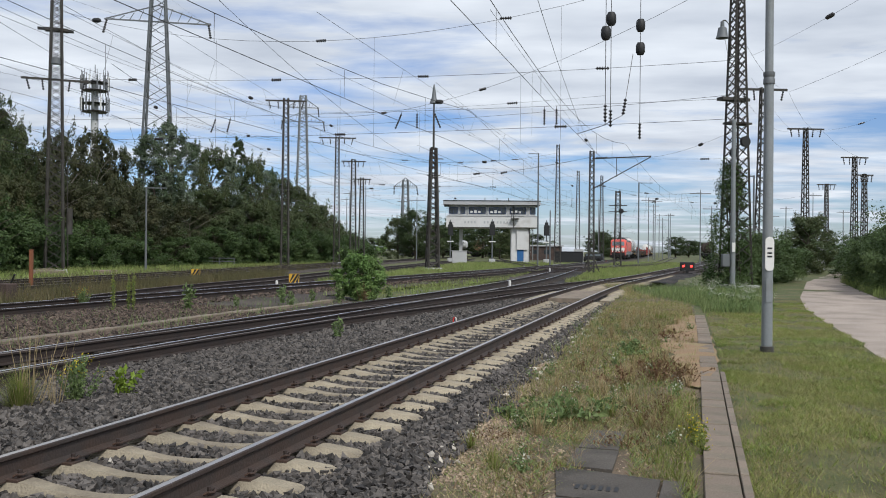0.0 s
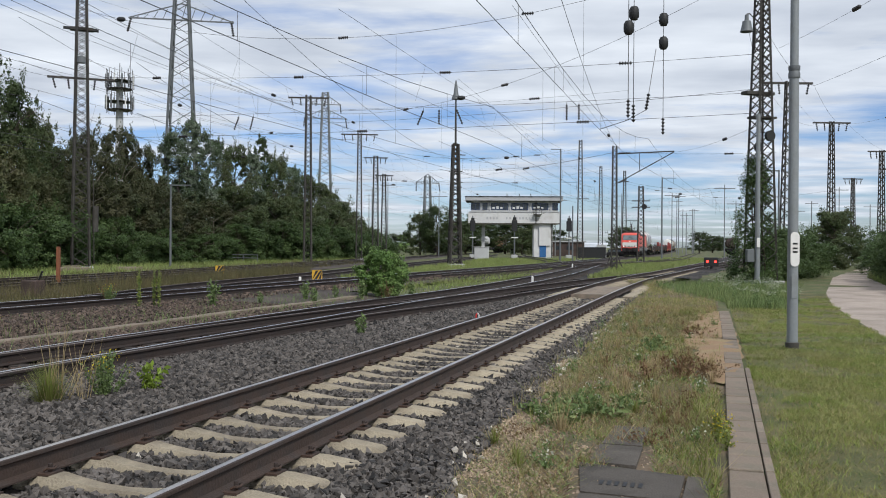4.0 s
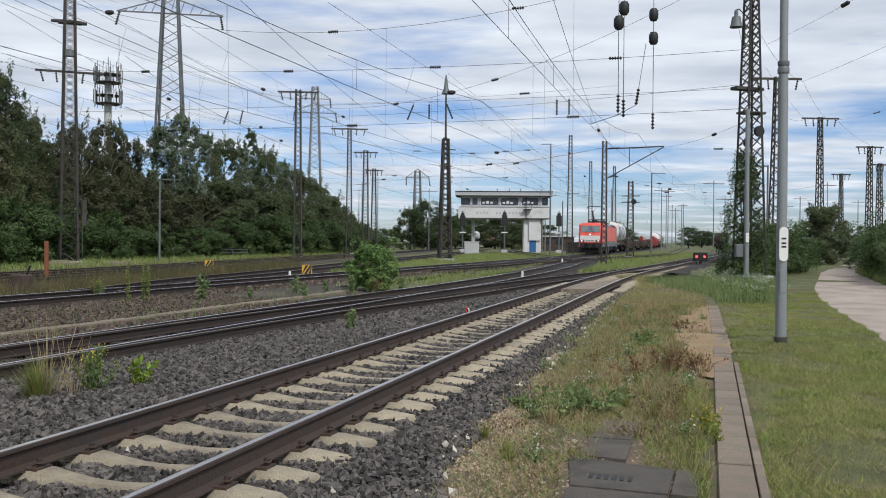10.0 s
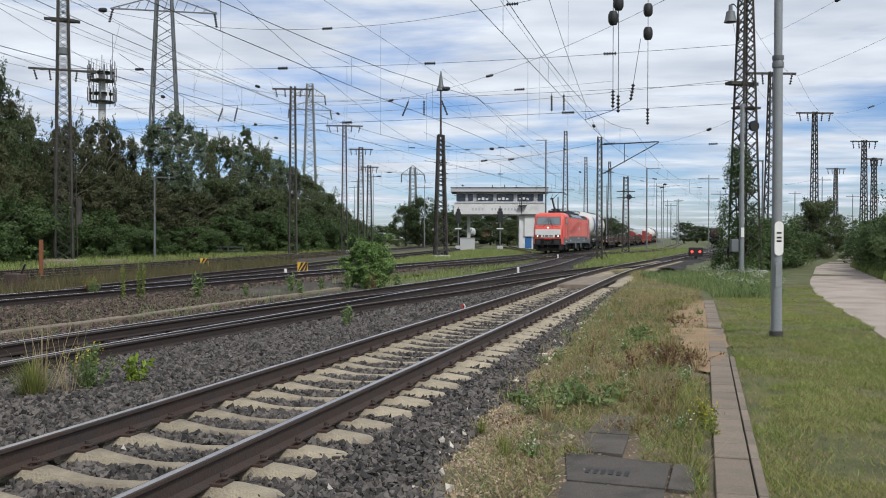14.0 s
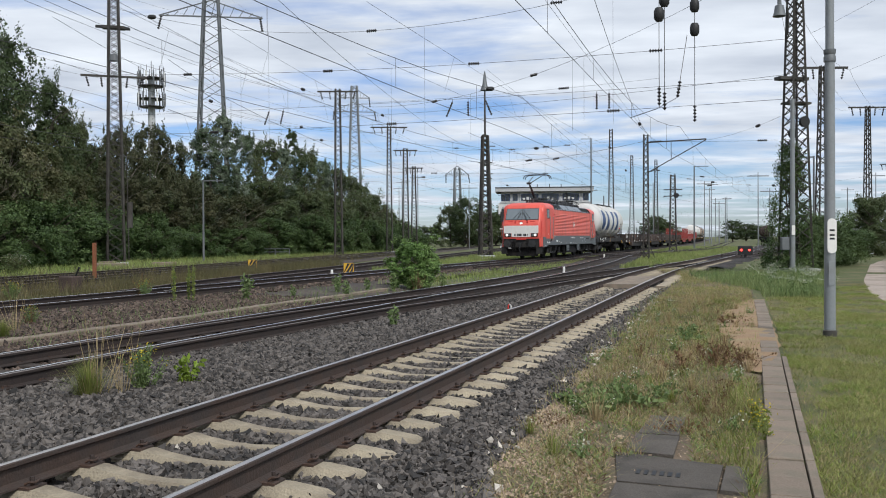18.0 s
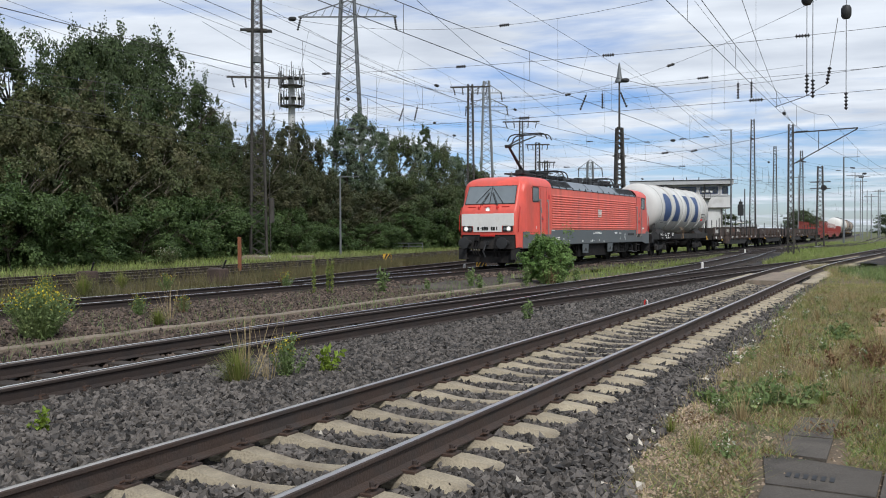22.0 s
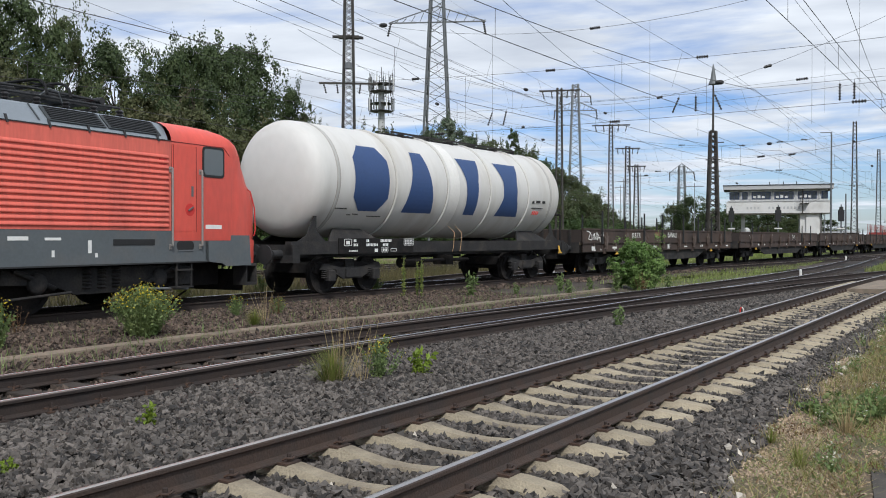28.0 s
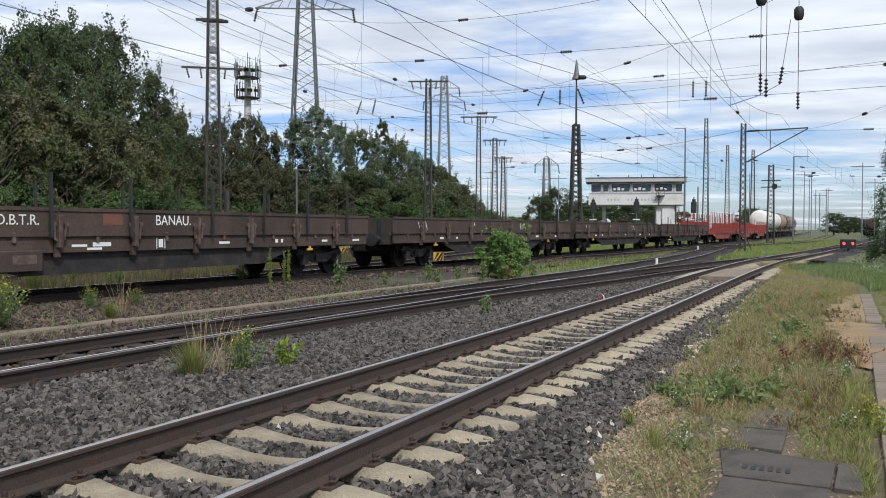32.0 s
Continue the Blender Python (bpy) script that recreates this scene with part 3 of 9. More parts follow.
# ---- plan of the tracks (centre lines; z is the top of the rails) ----
T1 = Line([-40, -20, 0, 20, 36, 46, 57, 74, 92, 150, 300, 600], [-15.15, -9.61, -4.07, 1.47, 5.9, 9.0, 12.95, 18.9, 25.2, 44.5, 92, 186], 0.168, -14, 420)
T3 = Line([-60, -25, 0, 12, 20, 30, 42, 54, 65, 85, 108, 131, 160, 175, 190, 240, 300, 420, 640], [-22.0, -17.8, -15.1, -13.37, -11.12, -8.04, -4.22, -0.43, 3.07, 9.29, 16.11, 22.59, 30.58, 34.60, 38.7, 51.9, 67, 97, 152], 0.20, -60, 600)
T2A = Line([-20, 0, 6, 10, 14.5, 17.2, 21.9, 25.5, 32.3, 39.4, 46.2, 54.8, 67, 77, 89, 108], [-14.5, -9.4, -7.78, -6.82, -5.58, -4.78, -3.4, -2.35, -0.12, 1.95, 3.78, 5.9, 8.5, 10.55, 13.2, 18.0], 0.05, -18, 92)
T2B = Line([3, 8, 10, 13, 16, 20, 22.5, 25, 28.3, 32.3, 39.5, 46, 54, 62], [-8.5, -7.21, -6.70, -5.85, -4.85, -3.42, -2.4, -1.25, 0.15, 1.65, 4.62, 7.4, 10.95, 14.4], 0.052, 3, 60)
T4 = Line([22, 26, 34, 38, 45, 57.5, 75, 110, 180], [-11.3, -10.6, -10.2, -9.7, -8.7, -7.3, -5.2, -1.0, 6.0], 0.13, 25, 180)
T5 = Line([-40, 0, 17, 24, 34, 46, 60, 90, 150, 300], [-22.5, -20.5, -19.2, -18.6, -17.2, -15.6, -14.0, -11.6, -5.5, 18], 0.10, -35, 260)
T6 = Line([-40, 0, 17, 24, 34, 46, 60, 90, 150, 300], [-26.3, -24.3, -23.0, -22.3, -20.6, -18.6, -16.8, -13.6, -6.5, 16.5], 0.11, -35, 120)
T7 = Line([44, 52, 62, 75, 95, 115, 140, 200], [-3.2, 0.2, 3.9, 7.0, 9.3, 9.6, 9.4, 12], 0.16, 46, 200)
T8 = Line([57, 74, 92, 120, 170, 300], [12.95, 19.4, 27.2, 38.5, 57, 105], 0.15, 70, 300)
T9 = Line([62, 80, 110, 150, 300], [3.3, 10.5, 24.0, 36.5, 78], 0.12, 66, 300)

RAIL_H = 0.172
FOOT = [(-0.075, 0), (0.075, 0), (0.075, 0.012), (0.012, 0.034), (0.010, 0.125), (0.036, 0.142), (0.036, 0.165), (0.030, RAIL_H), (-0.030, RAIL_H), (-0.036, 0.165), (-0.036, 0.142), (-0.010, 0.125), (-0.012, 0.034), (-0.075, 0.012)]


def smooth01(a, b, v):
    t = np.clip((np.asarray(v, float) - a) / (b - a), 0, 1)
    return t * t * (3 - 2 * t)


def bed_height(x, y):
    """The ballast surface across the near tracks."""
    x, y = np.asarray(x, float), np.asarray(y, float)
    c1, c2, c3 = (np.interp(y, t.y, t.x) for t in (T1, T2A, T3))
    z = np.where(x > c1 - 1.5, -0.10, 0.0)
    mid = -0.10 - 0.075 * smooth01(0, 1, (c1 - 1.5 - x) / np.maximum(c1 - c2 - 2.6, 0.6))
    z = np.where(x <= c1 - 1.5, mid, z)
    left = -0.175 + 0.175 * smooth01(0, 1, (c2 - 1.3 - x) / np.maximum(c2 - c3 - 2.8, 0.6))
    return np.where(x < c2 - 1.3, left, z)


def bed_edge(y):
    """The right-hand edge of the ballast."""
    return np.interp(y, T1.y, T1.x) + np.interp(y, [0, 5, 7.5, 12, 26, 45, 60], [2.38, 2.33, 2.08, 1.87, 1.55, 1.5, 1.5])


def ground_z(x, y):
    """The uneven ground off the tracks."""
    return -0.06 + 0.035 * noise.noise((x * 0.35, y * 0.35, 0.3))


def build_ground():
    ax = np.unique(np.r_[-4000, -1500, -700, -350, -200, -130, np.arange(-90, -30, 5), np.arange(-30, 22, 0.8), np.arange(22, 90, 5), 130, 200, 350, 700, 1500, 4000])
    ay = np.unique(np.r_[-4000, -1200, -400, -150, -80, np.arange(-40, -16, 4), np.arange(-16, 40, 0.8), np.arange(40, 140, 4), 160, 200, 260, 350, 500, 800, 1500, 4200])
    X, Y = np.meshgrid(ax, ay)
    Z = np.full(X.shape, -0.06)
    near = (np.abs(X) < 90) & (Y > -40) & (Y < 140)
    rnd = np.array([noise.noise((x * 0.35, y * 0.35, 0.3)) for x, y in zip(X[near], Y[near])])
    Z[near] += 0.035 * rnd
    inside = (X < np.interp(Y, T1.y, T1.x) + 2.2) & (X > -28) & (Y > -15) & (Y < 160)
    Z[inside] -= 0.16
    Z[(X < -25) & (Y < 130) & (Y > -40)] += 0.05
    nx, ny = len(ax), len(ay)
    idx = np.arange(nx * ny).reshape(ny, nx)
    F = np.stack([idx[:-1, :-1], idx[:-1, 1:], idx[1:, 1:], idx[1:, :-1]], -1).reshape(-1, 4)
    me = fast_mesh("ground", np.stack([X, Y, Z], -1).reshape(-1, 3), F, M["ground"])
    single("ground", me, None, "flat railway yard ground with patchy grass and dry soil", "ground", kind="structure")


def strip_mesh(name, left, right, z, mat, y0, y1, step=0.5, n=6, bump=0.02, seed=0.0):
    """A ground patch between two x(y) curves."""
    ys = np.arange(y0, y1 + step / 2, step)
    V, F = [], []
    for i, y in enumerate(ys):
        a, b = float(left(y)), float(right(y))
        for j in range(n + 1):
            x = a + (b - a) * j / n
            zz = float(z(x, y)) if callable(z) else z
            V.append((x, y, zz + bump * noise.noise((x * 1.7 + seed, y * 1.7, seed))))
    for i in range(len(ys) - 1):
        for j in range(n):
            k = i * (n + 1) + j
            F.append((k, k + 1, k + n + 2, k + n + 1))
    return fast_mesh(name, V, F, mat)


def build_beds():
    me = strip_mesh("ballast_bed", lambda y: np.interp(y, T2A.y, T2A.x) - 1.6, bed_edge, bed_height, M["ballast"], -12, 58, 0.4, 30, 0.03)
    single("ballast_bed", me, None, "ballast bed under the near tracks, near black like the shade between stones", "ballast", kind="structure")
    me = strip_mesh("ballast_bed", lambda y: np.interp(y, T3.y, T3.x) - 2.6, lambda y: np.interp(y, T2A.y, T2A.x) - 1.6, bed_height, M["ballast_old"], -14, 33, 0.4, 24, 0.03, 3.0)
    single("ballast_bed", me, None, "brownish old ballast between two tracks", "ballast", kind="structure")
    prof = [(-2.3, -0.1), (-1.75, 0.0), (1.75, 0.0), (2.3, -0.1)]
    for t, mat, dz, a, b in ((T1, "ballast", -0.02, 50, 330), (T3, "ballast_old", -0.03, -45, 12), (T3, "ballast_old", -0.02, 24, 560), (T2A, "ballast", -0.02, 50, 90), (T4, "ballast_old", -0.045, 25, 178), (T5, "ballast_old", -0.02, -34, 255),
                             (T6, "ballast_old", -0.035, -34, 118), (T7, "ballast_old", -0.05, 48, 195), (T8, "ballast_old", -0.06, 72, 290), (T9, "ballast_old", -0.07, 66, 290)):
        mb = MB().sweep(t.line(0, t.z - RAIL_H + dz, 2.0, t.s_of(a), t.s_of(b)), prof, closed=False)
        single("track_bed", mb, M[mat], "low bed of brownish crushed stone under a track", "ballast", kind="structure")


def rail_pair(track, t, head, a, b, step=1.0, which=(-1, 1), gauge=1.507, steel="rail_dark"):
    """The rails of a track, each with its worn running surface."""
    for side in which:
        line = t.line(side * gauge / 2, t.z - RAIL_H, step, t.s_of(a), t.s_of(b))
        r = part("rail", MB().sweep(line, FOOT), M[steel], track, smooth=False)
        top = [(p[0], p[1], t.z + 0.001) for p in line]
        part("running_surface", MB().sweep(top, [(-0.031, -0.004), (-0.022, 0.0012), (-0.010, 0.0032), (0.0, 0.0038), (0.010, 0.0032), (0.022, 0.0012), (0.031, -0.004)]), M[head], r, "polished steel running surface", smooth=True)


def sleeper_mesh():
    """A concrete sleeper whose back dips between the rail seats."""
    st = [(-1.30, -0.06, 0.085, 0.14), (-1.24, -0.03, 0.092, 0.145), (-0.98, 0.0, 0.095, 0.145), (-0.55, 0.0, 0.095, 0.145), (-0.42, -0.022, 0.086, 0.135), (-0.2, -0.05, 0.078, 0.12), (0.0, -0.058, 0.075, 0.115)]
    st += [(-x, z, a, b) for x, z, a, b in st[-2::-1]]
    v, f = [], []
    for x, z, a, b in st:
        v += [(x, -b, -0.20), (x, -b + 0.012, z - 0.06), (x, -a + 0.02, z), (x, a - 0.02, z), (x, b - 0.012, z - 0.06), (x, b, -0.20)]
    for i in range(len(st) - 1):
        f += [(6 * i + j, 6 * i + j + 6, 6 * i + j + 7, 6 * i + j + 1) for j in range(5)]
    f += [tuple(range(6)), tuple(range(6 * len(st) - 1, 6 * len(st) - 7, -1))]
    me = MB().add(v, f).mesh("sleeper", M["concrete"], True)
    return me


def fastening_mesh():
    """Plate, two spring clips and their screws at one rail seat."""
    mb = MB().box(-0.165, 0.165, -0.08, 0.08, -0.01, 0.012)
    for s in (-1, 1):
        x = s * 0.105
        mb.rod((x, -0.055, 0.028), (x + s * 0.03, -0.05, 0.045), 0.009, n=5).rod((x + s * 0.03, -0.05, 0.045), (x + s * 0.045, 0, 0.035), 0.009, n=5)
        mb.rod((x, 0.055, 0.028), (x + s * 0.03, 0.05, 0.045), 0.009, n=5).rod((x + s * 0.03, 0.05, 0.045), (x + s * 0.045, 0, 0.035), 0.009, n=5)
        mb.rod((x + s * 0.012, 0, 0.01), (x + s * 0.012, 0, 0.07), 0.017, n=6)
    return mb.mesh("fastening", M["clip"])


def wood_sleeper_mesh(half=1.3):
    return MB().box(-half, half, -0.13, 0.13, -0.16, 0.0, 0.012).mesh("sleeper", M["wood_sleeper"])


def plate_mesh():
    """A ribbed sole plate with screws of an older rail seat."""
    mb = MB().box(-0.19, 0.19, -0.08, 0.08, 0.0, 0.014)
    for s in (-1, 1):
        mb.box(s * 0.10 - 0.012, s * 0.10 + 0.012, -0.08, 0.08, 0.014, 0.05).box(min(s * 0.08, s * 0.16), max(s * 0.08, s * 0.16), -0.03, 0.03, 0.03, 0.05)
        mb.rod((s * 0.115, 0, 0.014), (s * 0.115, 0, 0.085), 0.014, n=6).rod((s * 0.165, 0.045, 0.0), (s * 0.165, 0.045, 0.045), 0.016, n=6).rod((s * 0.165, -0.045, 0), (s * 0.165, -0.045, 0.045), 0.016, n=6)
    return mb.mesh("sole_plate", M["clip"])


def track_thing(label):
    return thing("railway_track", label, "track", kind="structure")


def build_tracks():
    sl, fs, ws, pl = sleeper_mesh(), fastening_mesh(), wood_sleeper_mesh(), plate_mesh()
    k = track_thing("straight track of rusty rails on pale concrete sleepers")
    rail_pair(k, T1, "railhead_dull", -14, 330, steel="rail")
    for i in range(125):
        s = -3.2 + 0.565 * i
        x, y, a = T1.at(s)
        if s > 30.8 and s < 36.5:
            continue
        o = part("sleeper", sl, None, k, m=pose(x, y, T1.z - RAIL_H + 0.006 * math.sin(i * 2.3), 0, 0, a + 0.6 * math.sin(i * 1.7)))
        if s < 34:
            for d in (-0.7535, 0.7535):
                part("fastening", fs, None, o, m=pose(d, 0, 0.002))
    fill = MB().sweep(T1.line(0, 0.0, 1.0, T1.s_of(29.9), T1.s_of(36)), [(-0.64, -0.1), (0.64, -0.1), (0.64, 0.065), (0.58, 0.08), (-0.58, 0.08), (-0.64, 0.065)])
    part("crossing_fill", fill, M["slab"], k, "flush pale fill between the rails")
    for e in (-1, 1):
        fill = MB().sweep(T1.line(e * 1.25, 0.0, 1.0, T1.s_of(30), T1.s_of(36)), [(-0.2, -0.1), (0.2, -0.1), (0.2, 0.0), (0.1, 0.02), (-0.2, 0.02)])
        part("sleeper_ends", fill, M["concrete"], k)
    # the turnout: two tracks that part from one pair of rails
    k = track_thing("old turnout track of worn rails on tarred wooden sleepers")
    rail_pair(k, T2A, "railhead", -18, 92)
    rail_pair(k, T2B, "railhead_worn", 3.5, 58, 0.6)
    for i in range(118):
        s = -6 + 0.6 * i
        x, y, a = T2A.at(s)
        if s > 12 and s < 34:
            xb = float(np.interp(y, T2B.y, T2B.x))
            half = 1.3 + (xb - x) / 2
            o = part("sleeper", ws, None, k, m=pose((x + xb) / 2, y, T2A.z - RAIL_H - 0.004, 0, 0, a) @ Matrix.Diagonal((half / 1.3, 1, 1, 1)))
        else:
            o = part("sleeper", ws, None, k, m=pose(x, y, T2A.z - RAIL_H - 0.004, 0, 0, a))
        if s < 26:
            for d in (-0.7535, 0.7535):
                xx, yy, _ = T2A.at(s, d)
                part("sole_plate", pl, None, k, m=pose(xx, yy, T2A.z - RAIL_H - 0.003, 0, 0, a))
    for i in range(42):
        x, y, a = T2B.at(T2B.s_of(37) + 0.6 * i)
        part("sleeper", ws, None, k, m=pose(x, y, T2B.z - RAIL_H - 0.006, 0, 0, a))
    k = track_thing("track that the goods train runs on, with shiny rail heads")
    rail_pair(k, T3, "railhead", -55, 560, 1.5)
    for i in range(150):
        x, y, a = T3.at(2 + 0.62 * i)
        part("sleeper", ws, None, k, m=pose(x, y, T3.z - RAIL_H, 0, 0, a))
    for t, head, a, b, text in ((T4, "railhead_worn", 26, 175, "rusty siding track that leaves a turnout"), (T5, "railhead_worn", -34, 250, "brown siding track beside a strip of grass"), (T6, "railhead_worn", -34, 118, "outer siding track below the trees"),
                                (T7, "railhead_worn", 47, 195, "track that curves towards the signal box"), (T8, "railhead_worn", 72, 290, "distant yard track"), (T9, "railhead_worn", 67, 290, "distant parallel yard track")):
        k = track_thing(text)
        rail_pair(k, t, head, a, b, 2.0)
        mb, n = MB(), 0
        s0 = t.s_of(a)
        while n < 130 and s0 + 0.65 * n < t.s_of(b):
            x, y, h = t.at(s0 + 0.65 * n)
            c, q = math.cos(radians(h)), math.sin(radians(h))
            z = t.z - RAIL_H
            pts = [(x + c * u - q * w, y + q * u + c * w) for u, w in ((-1.3, -0.12), (1.3, -0.12), (1.3, 0.12), (-1.3, 0.12))]
            mb.add([(*p, z - 0.1) for p in pts] + [(*p, z) for p in pts], [(4, 5, 6, 7), (0, 1, 5, 4), (1, 2, 6, 5), (2, 3, 7, 6), (3, 0, 4, 7)])
            n += 1
        tagged(part("sleepers", mb, M["wood_sleeper"], k), kind="stuff")


build_ground()
build_beds()
build_tracks()


# ---- the goods train ----
S_KNOTS = ([0, 6, 9, 11, 13, 17, 19, 21, 23, 24, 25, 26, 28.5, 30, 31, 32], [177.3, 138.96, 119.79, 107.08, 94.42, 69.36, 56.94, 44.45, 31.97, 25.72, 19.49, 13.29, -2.31, -11.50, -17.60, -23.72])
train_s = spline(*S_KNOTS)      # how far along its track the front of the locomotive is
CARS = []                       # (thing, distance of its middle behind the front, half its pivot distance)
WHEELS = []                     # (wheelset, place along its car, height of the axle, radius)
RZ = T3.z


def wheelset(car, x, r, name="wheelset"):
    w = part(name, MB().rod((0, -0.7, 0), (0, 0.7, 0), 0.08, n=10), M["under"], car, m=pose(x, 0, r))
    for s in (-1, 1):
        prof = [(0.05, -0.07), (r * 0.35, -0.07), (r * 0.42, -0.04), (r * 0.82, -0.04), (r * 0.86, -0.067), (r, -0.067), (r, 0.05), (r + 0.028, 0.055), (r + 0.028, 0.085), (r * 0.84, 0.085), (r * 0.8, 0.03), (0.05, 0.03)]
        part("wheel", MB().lathe([(a, s * -b) for a, b in prof], 28, "y", (0, s * 0.75, 0)), M["under"], w, smooth=True)
    WHEELS.append((w, x, r))
    return w


def buffers(car, x, d, hook=True):
    """Two buffers and a hook at one end; d is the way out."""
    for s in (-1, 1):
        b = part("buffer", MB().rod((x, s * 0.875, 1.03), (x + d * 0.32, s * 0.875, 1.03), 0.115, 0.10, 12).rod((x + d * 0.3, s * 0.875, 1.03), (x + d * 0.52, s * 0.875, 1.03), 0.075, n=10), M["steel_dark"], car, smooth=True)
        part("buffer_plate", MB().lathe([(0.03, 0), (0.2, 0.0), (0.24, d * 0.012), (0.24, d * 0.04), (0.1, d * 0.055), (0.02, d * 0.057)], 18, "x", (x + d * 0.5, s * 0.875, 1.03)), M["steel_dark"], b, smooth=True)
    if hook:
        part("coupling", MB().box(min(x, x + d * 0.25), max(x, x + d * 0.25), -0.05, 0.05, 0.95, 1.08).rod((x + d * 0.2, 0, 0.98), (x + d * 0.42, 0, 0.72), 0.03, n=6).rod((x + d * 0.42, -0.05, 0.72), (x + d * 0.36, 0.05, 0.45), 0.028, n=6), M["steel_dark"], car)


def goods_bogie(car, x, r=0.46, half=0.9):
    """A two-axle goods bogie with sprung side frames."""
    for d in (-half, half):
        wheelset(car, x + d, r)
    for s in (-1, 1):
        y = s * 0.98
        mb = MB()
        mb.plate([(x - half - 0.32, y, 0.62), (x - half - 0.2, y, 0.78), (x - 0.45, y, 0.66), (x + 0.45, y, 0.66), (x + half + 0.2, y, 0.78), (x + half + 0.32, y, 0.62), (x + half - 0.2, y, 0.52), (x + 0.35, y, 0.36), (x - 0.35, y, 0.36), (x - half + 0.2, y, 0.52)], (0, s, 0), 0.07)
        mb.box(x - 0.3, x + 0.3, min(y, y + s * 0.12), max(y, y + s * 0.12), 0.4, 0.62)
        f = part("bogie_frame", mb, M["gear_grey"], car)
        for d in (-half, half):
            part("axle_box", MB().box(x + d - 0.13, x + d + 0.13, y - 0.02, y + s * 0.16 + 0.02 if s > 0 else y + 0.02, 0.33, 0.6, 0.02) if s > 0 else MB().box(x + d - 0.13, x + d + 0.13, y - 0.16, y + 0.02, 0.33, 0.6, 0.02), M["gear_grey"], f)
            for e in (-0.2, 0.2):
                sp = MB()
                for q in range(5):
                    sp.lathe([(0.05, 0.40 + q * 0.05), (0.075, 0.415 + q * 0.05), (0.05, 0.43 + q * 0.05)], 8, "z", (x + d + e, y + s * 0.05, 0))
                part("spring", sp, M["gear_grey"], f)
    # added dark box that stands for the shade inside the bogie
    part("bogie_body", MB().box(x - half - 0.35, x + half + 0.35, -0.9, 0.9, 0.52, 0.80, 0.03), M["under"], car)
    part("bolster", MB().box(x - 0.18, x + 0.18, -0.95, 0.95, 0.50, 0.87), M["gear_grey"], car)


def write(name, body, size, m, mat, parent, label=""):
    """Letters in the built-in font, as a flat mesh."""
    cu = bpy.data.curves.new(name, "FONT")
    cu.body, cu.size, cu.extrude, cu.align_x, cu.align_y = body, size, 0.002, "CENTER", "CENTER"
    tmp = bpy.data.objects.new(name, cu)
    me = bpy.data.meshes.new_from_object(tmp)
    bpy.data.objects.remove(tmp)
    me.materials.clear(); me.materials.append(mat)
    return part(name, me, None, parent, label, m=m)


def near_side(x, y, z):
    """The pose of a flat mark on the side that faces the footpath: it reads towards the rear."""
    return Matrix(((-1, 0, 0, x), (0, 0, 1, y), (0, 1, 0, z), (0, 0, 0, 1)))


def rounded(x0, x1, z0, z1, r, y, n=4):
    """The outline of an upright panel with round corners, in the plane of a side."""
    pts = []
    for cx, cz, a in ((x1 - r, z1 - r, 0), (x0 + r, z1 - r, 90), (x0 + r, z0 + r, 180), (x1 - r, z0 + r, 270)):
        for i in range(n + 1):
            q = radians(a + 90 * i / n)
            pts.append((cx + r * math.cos(q), y, cz + r * math.sin(q)))
    return pts


def span(a, b):
    return min(a, b), max(a, b)


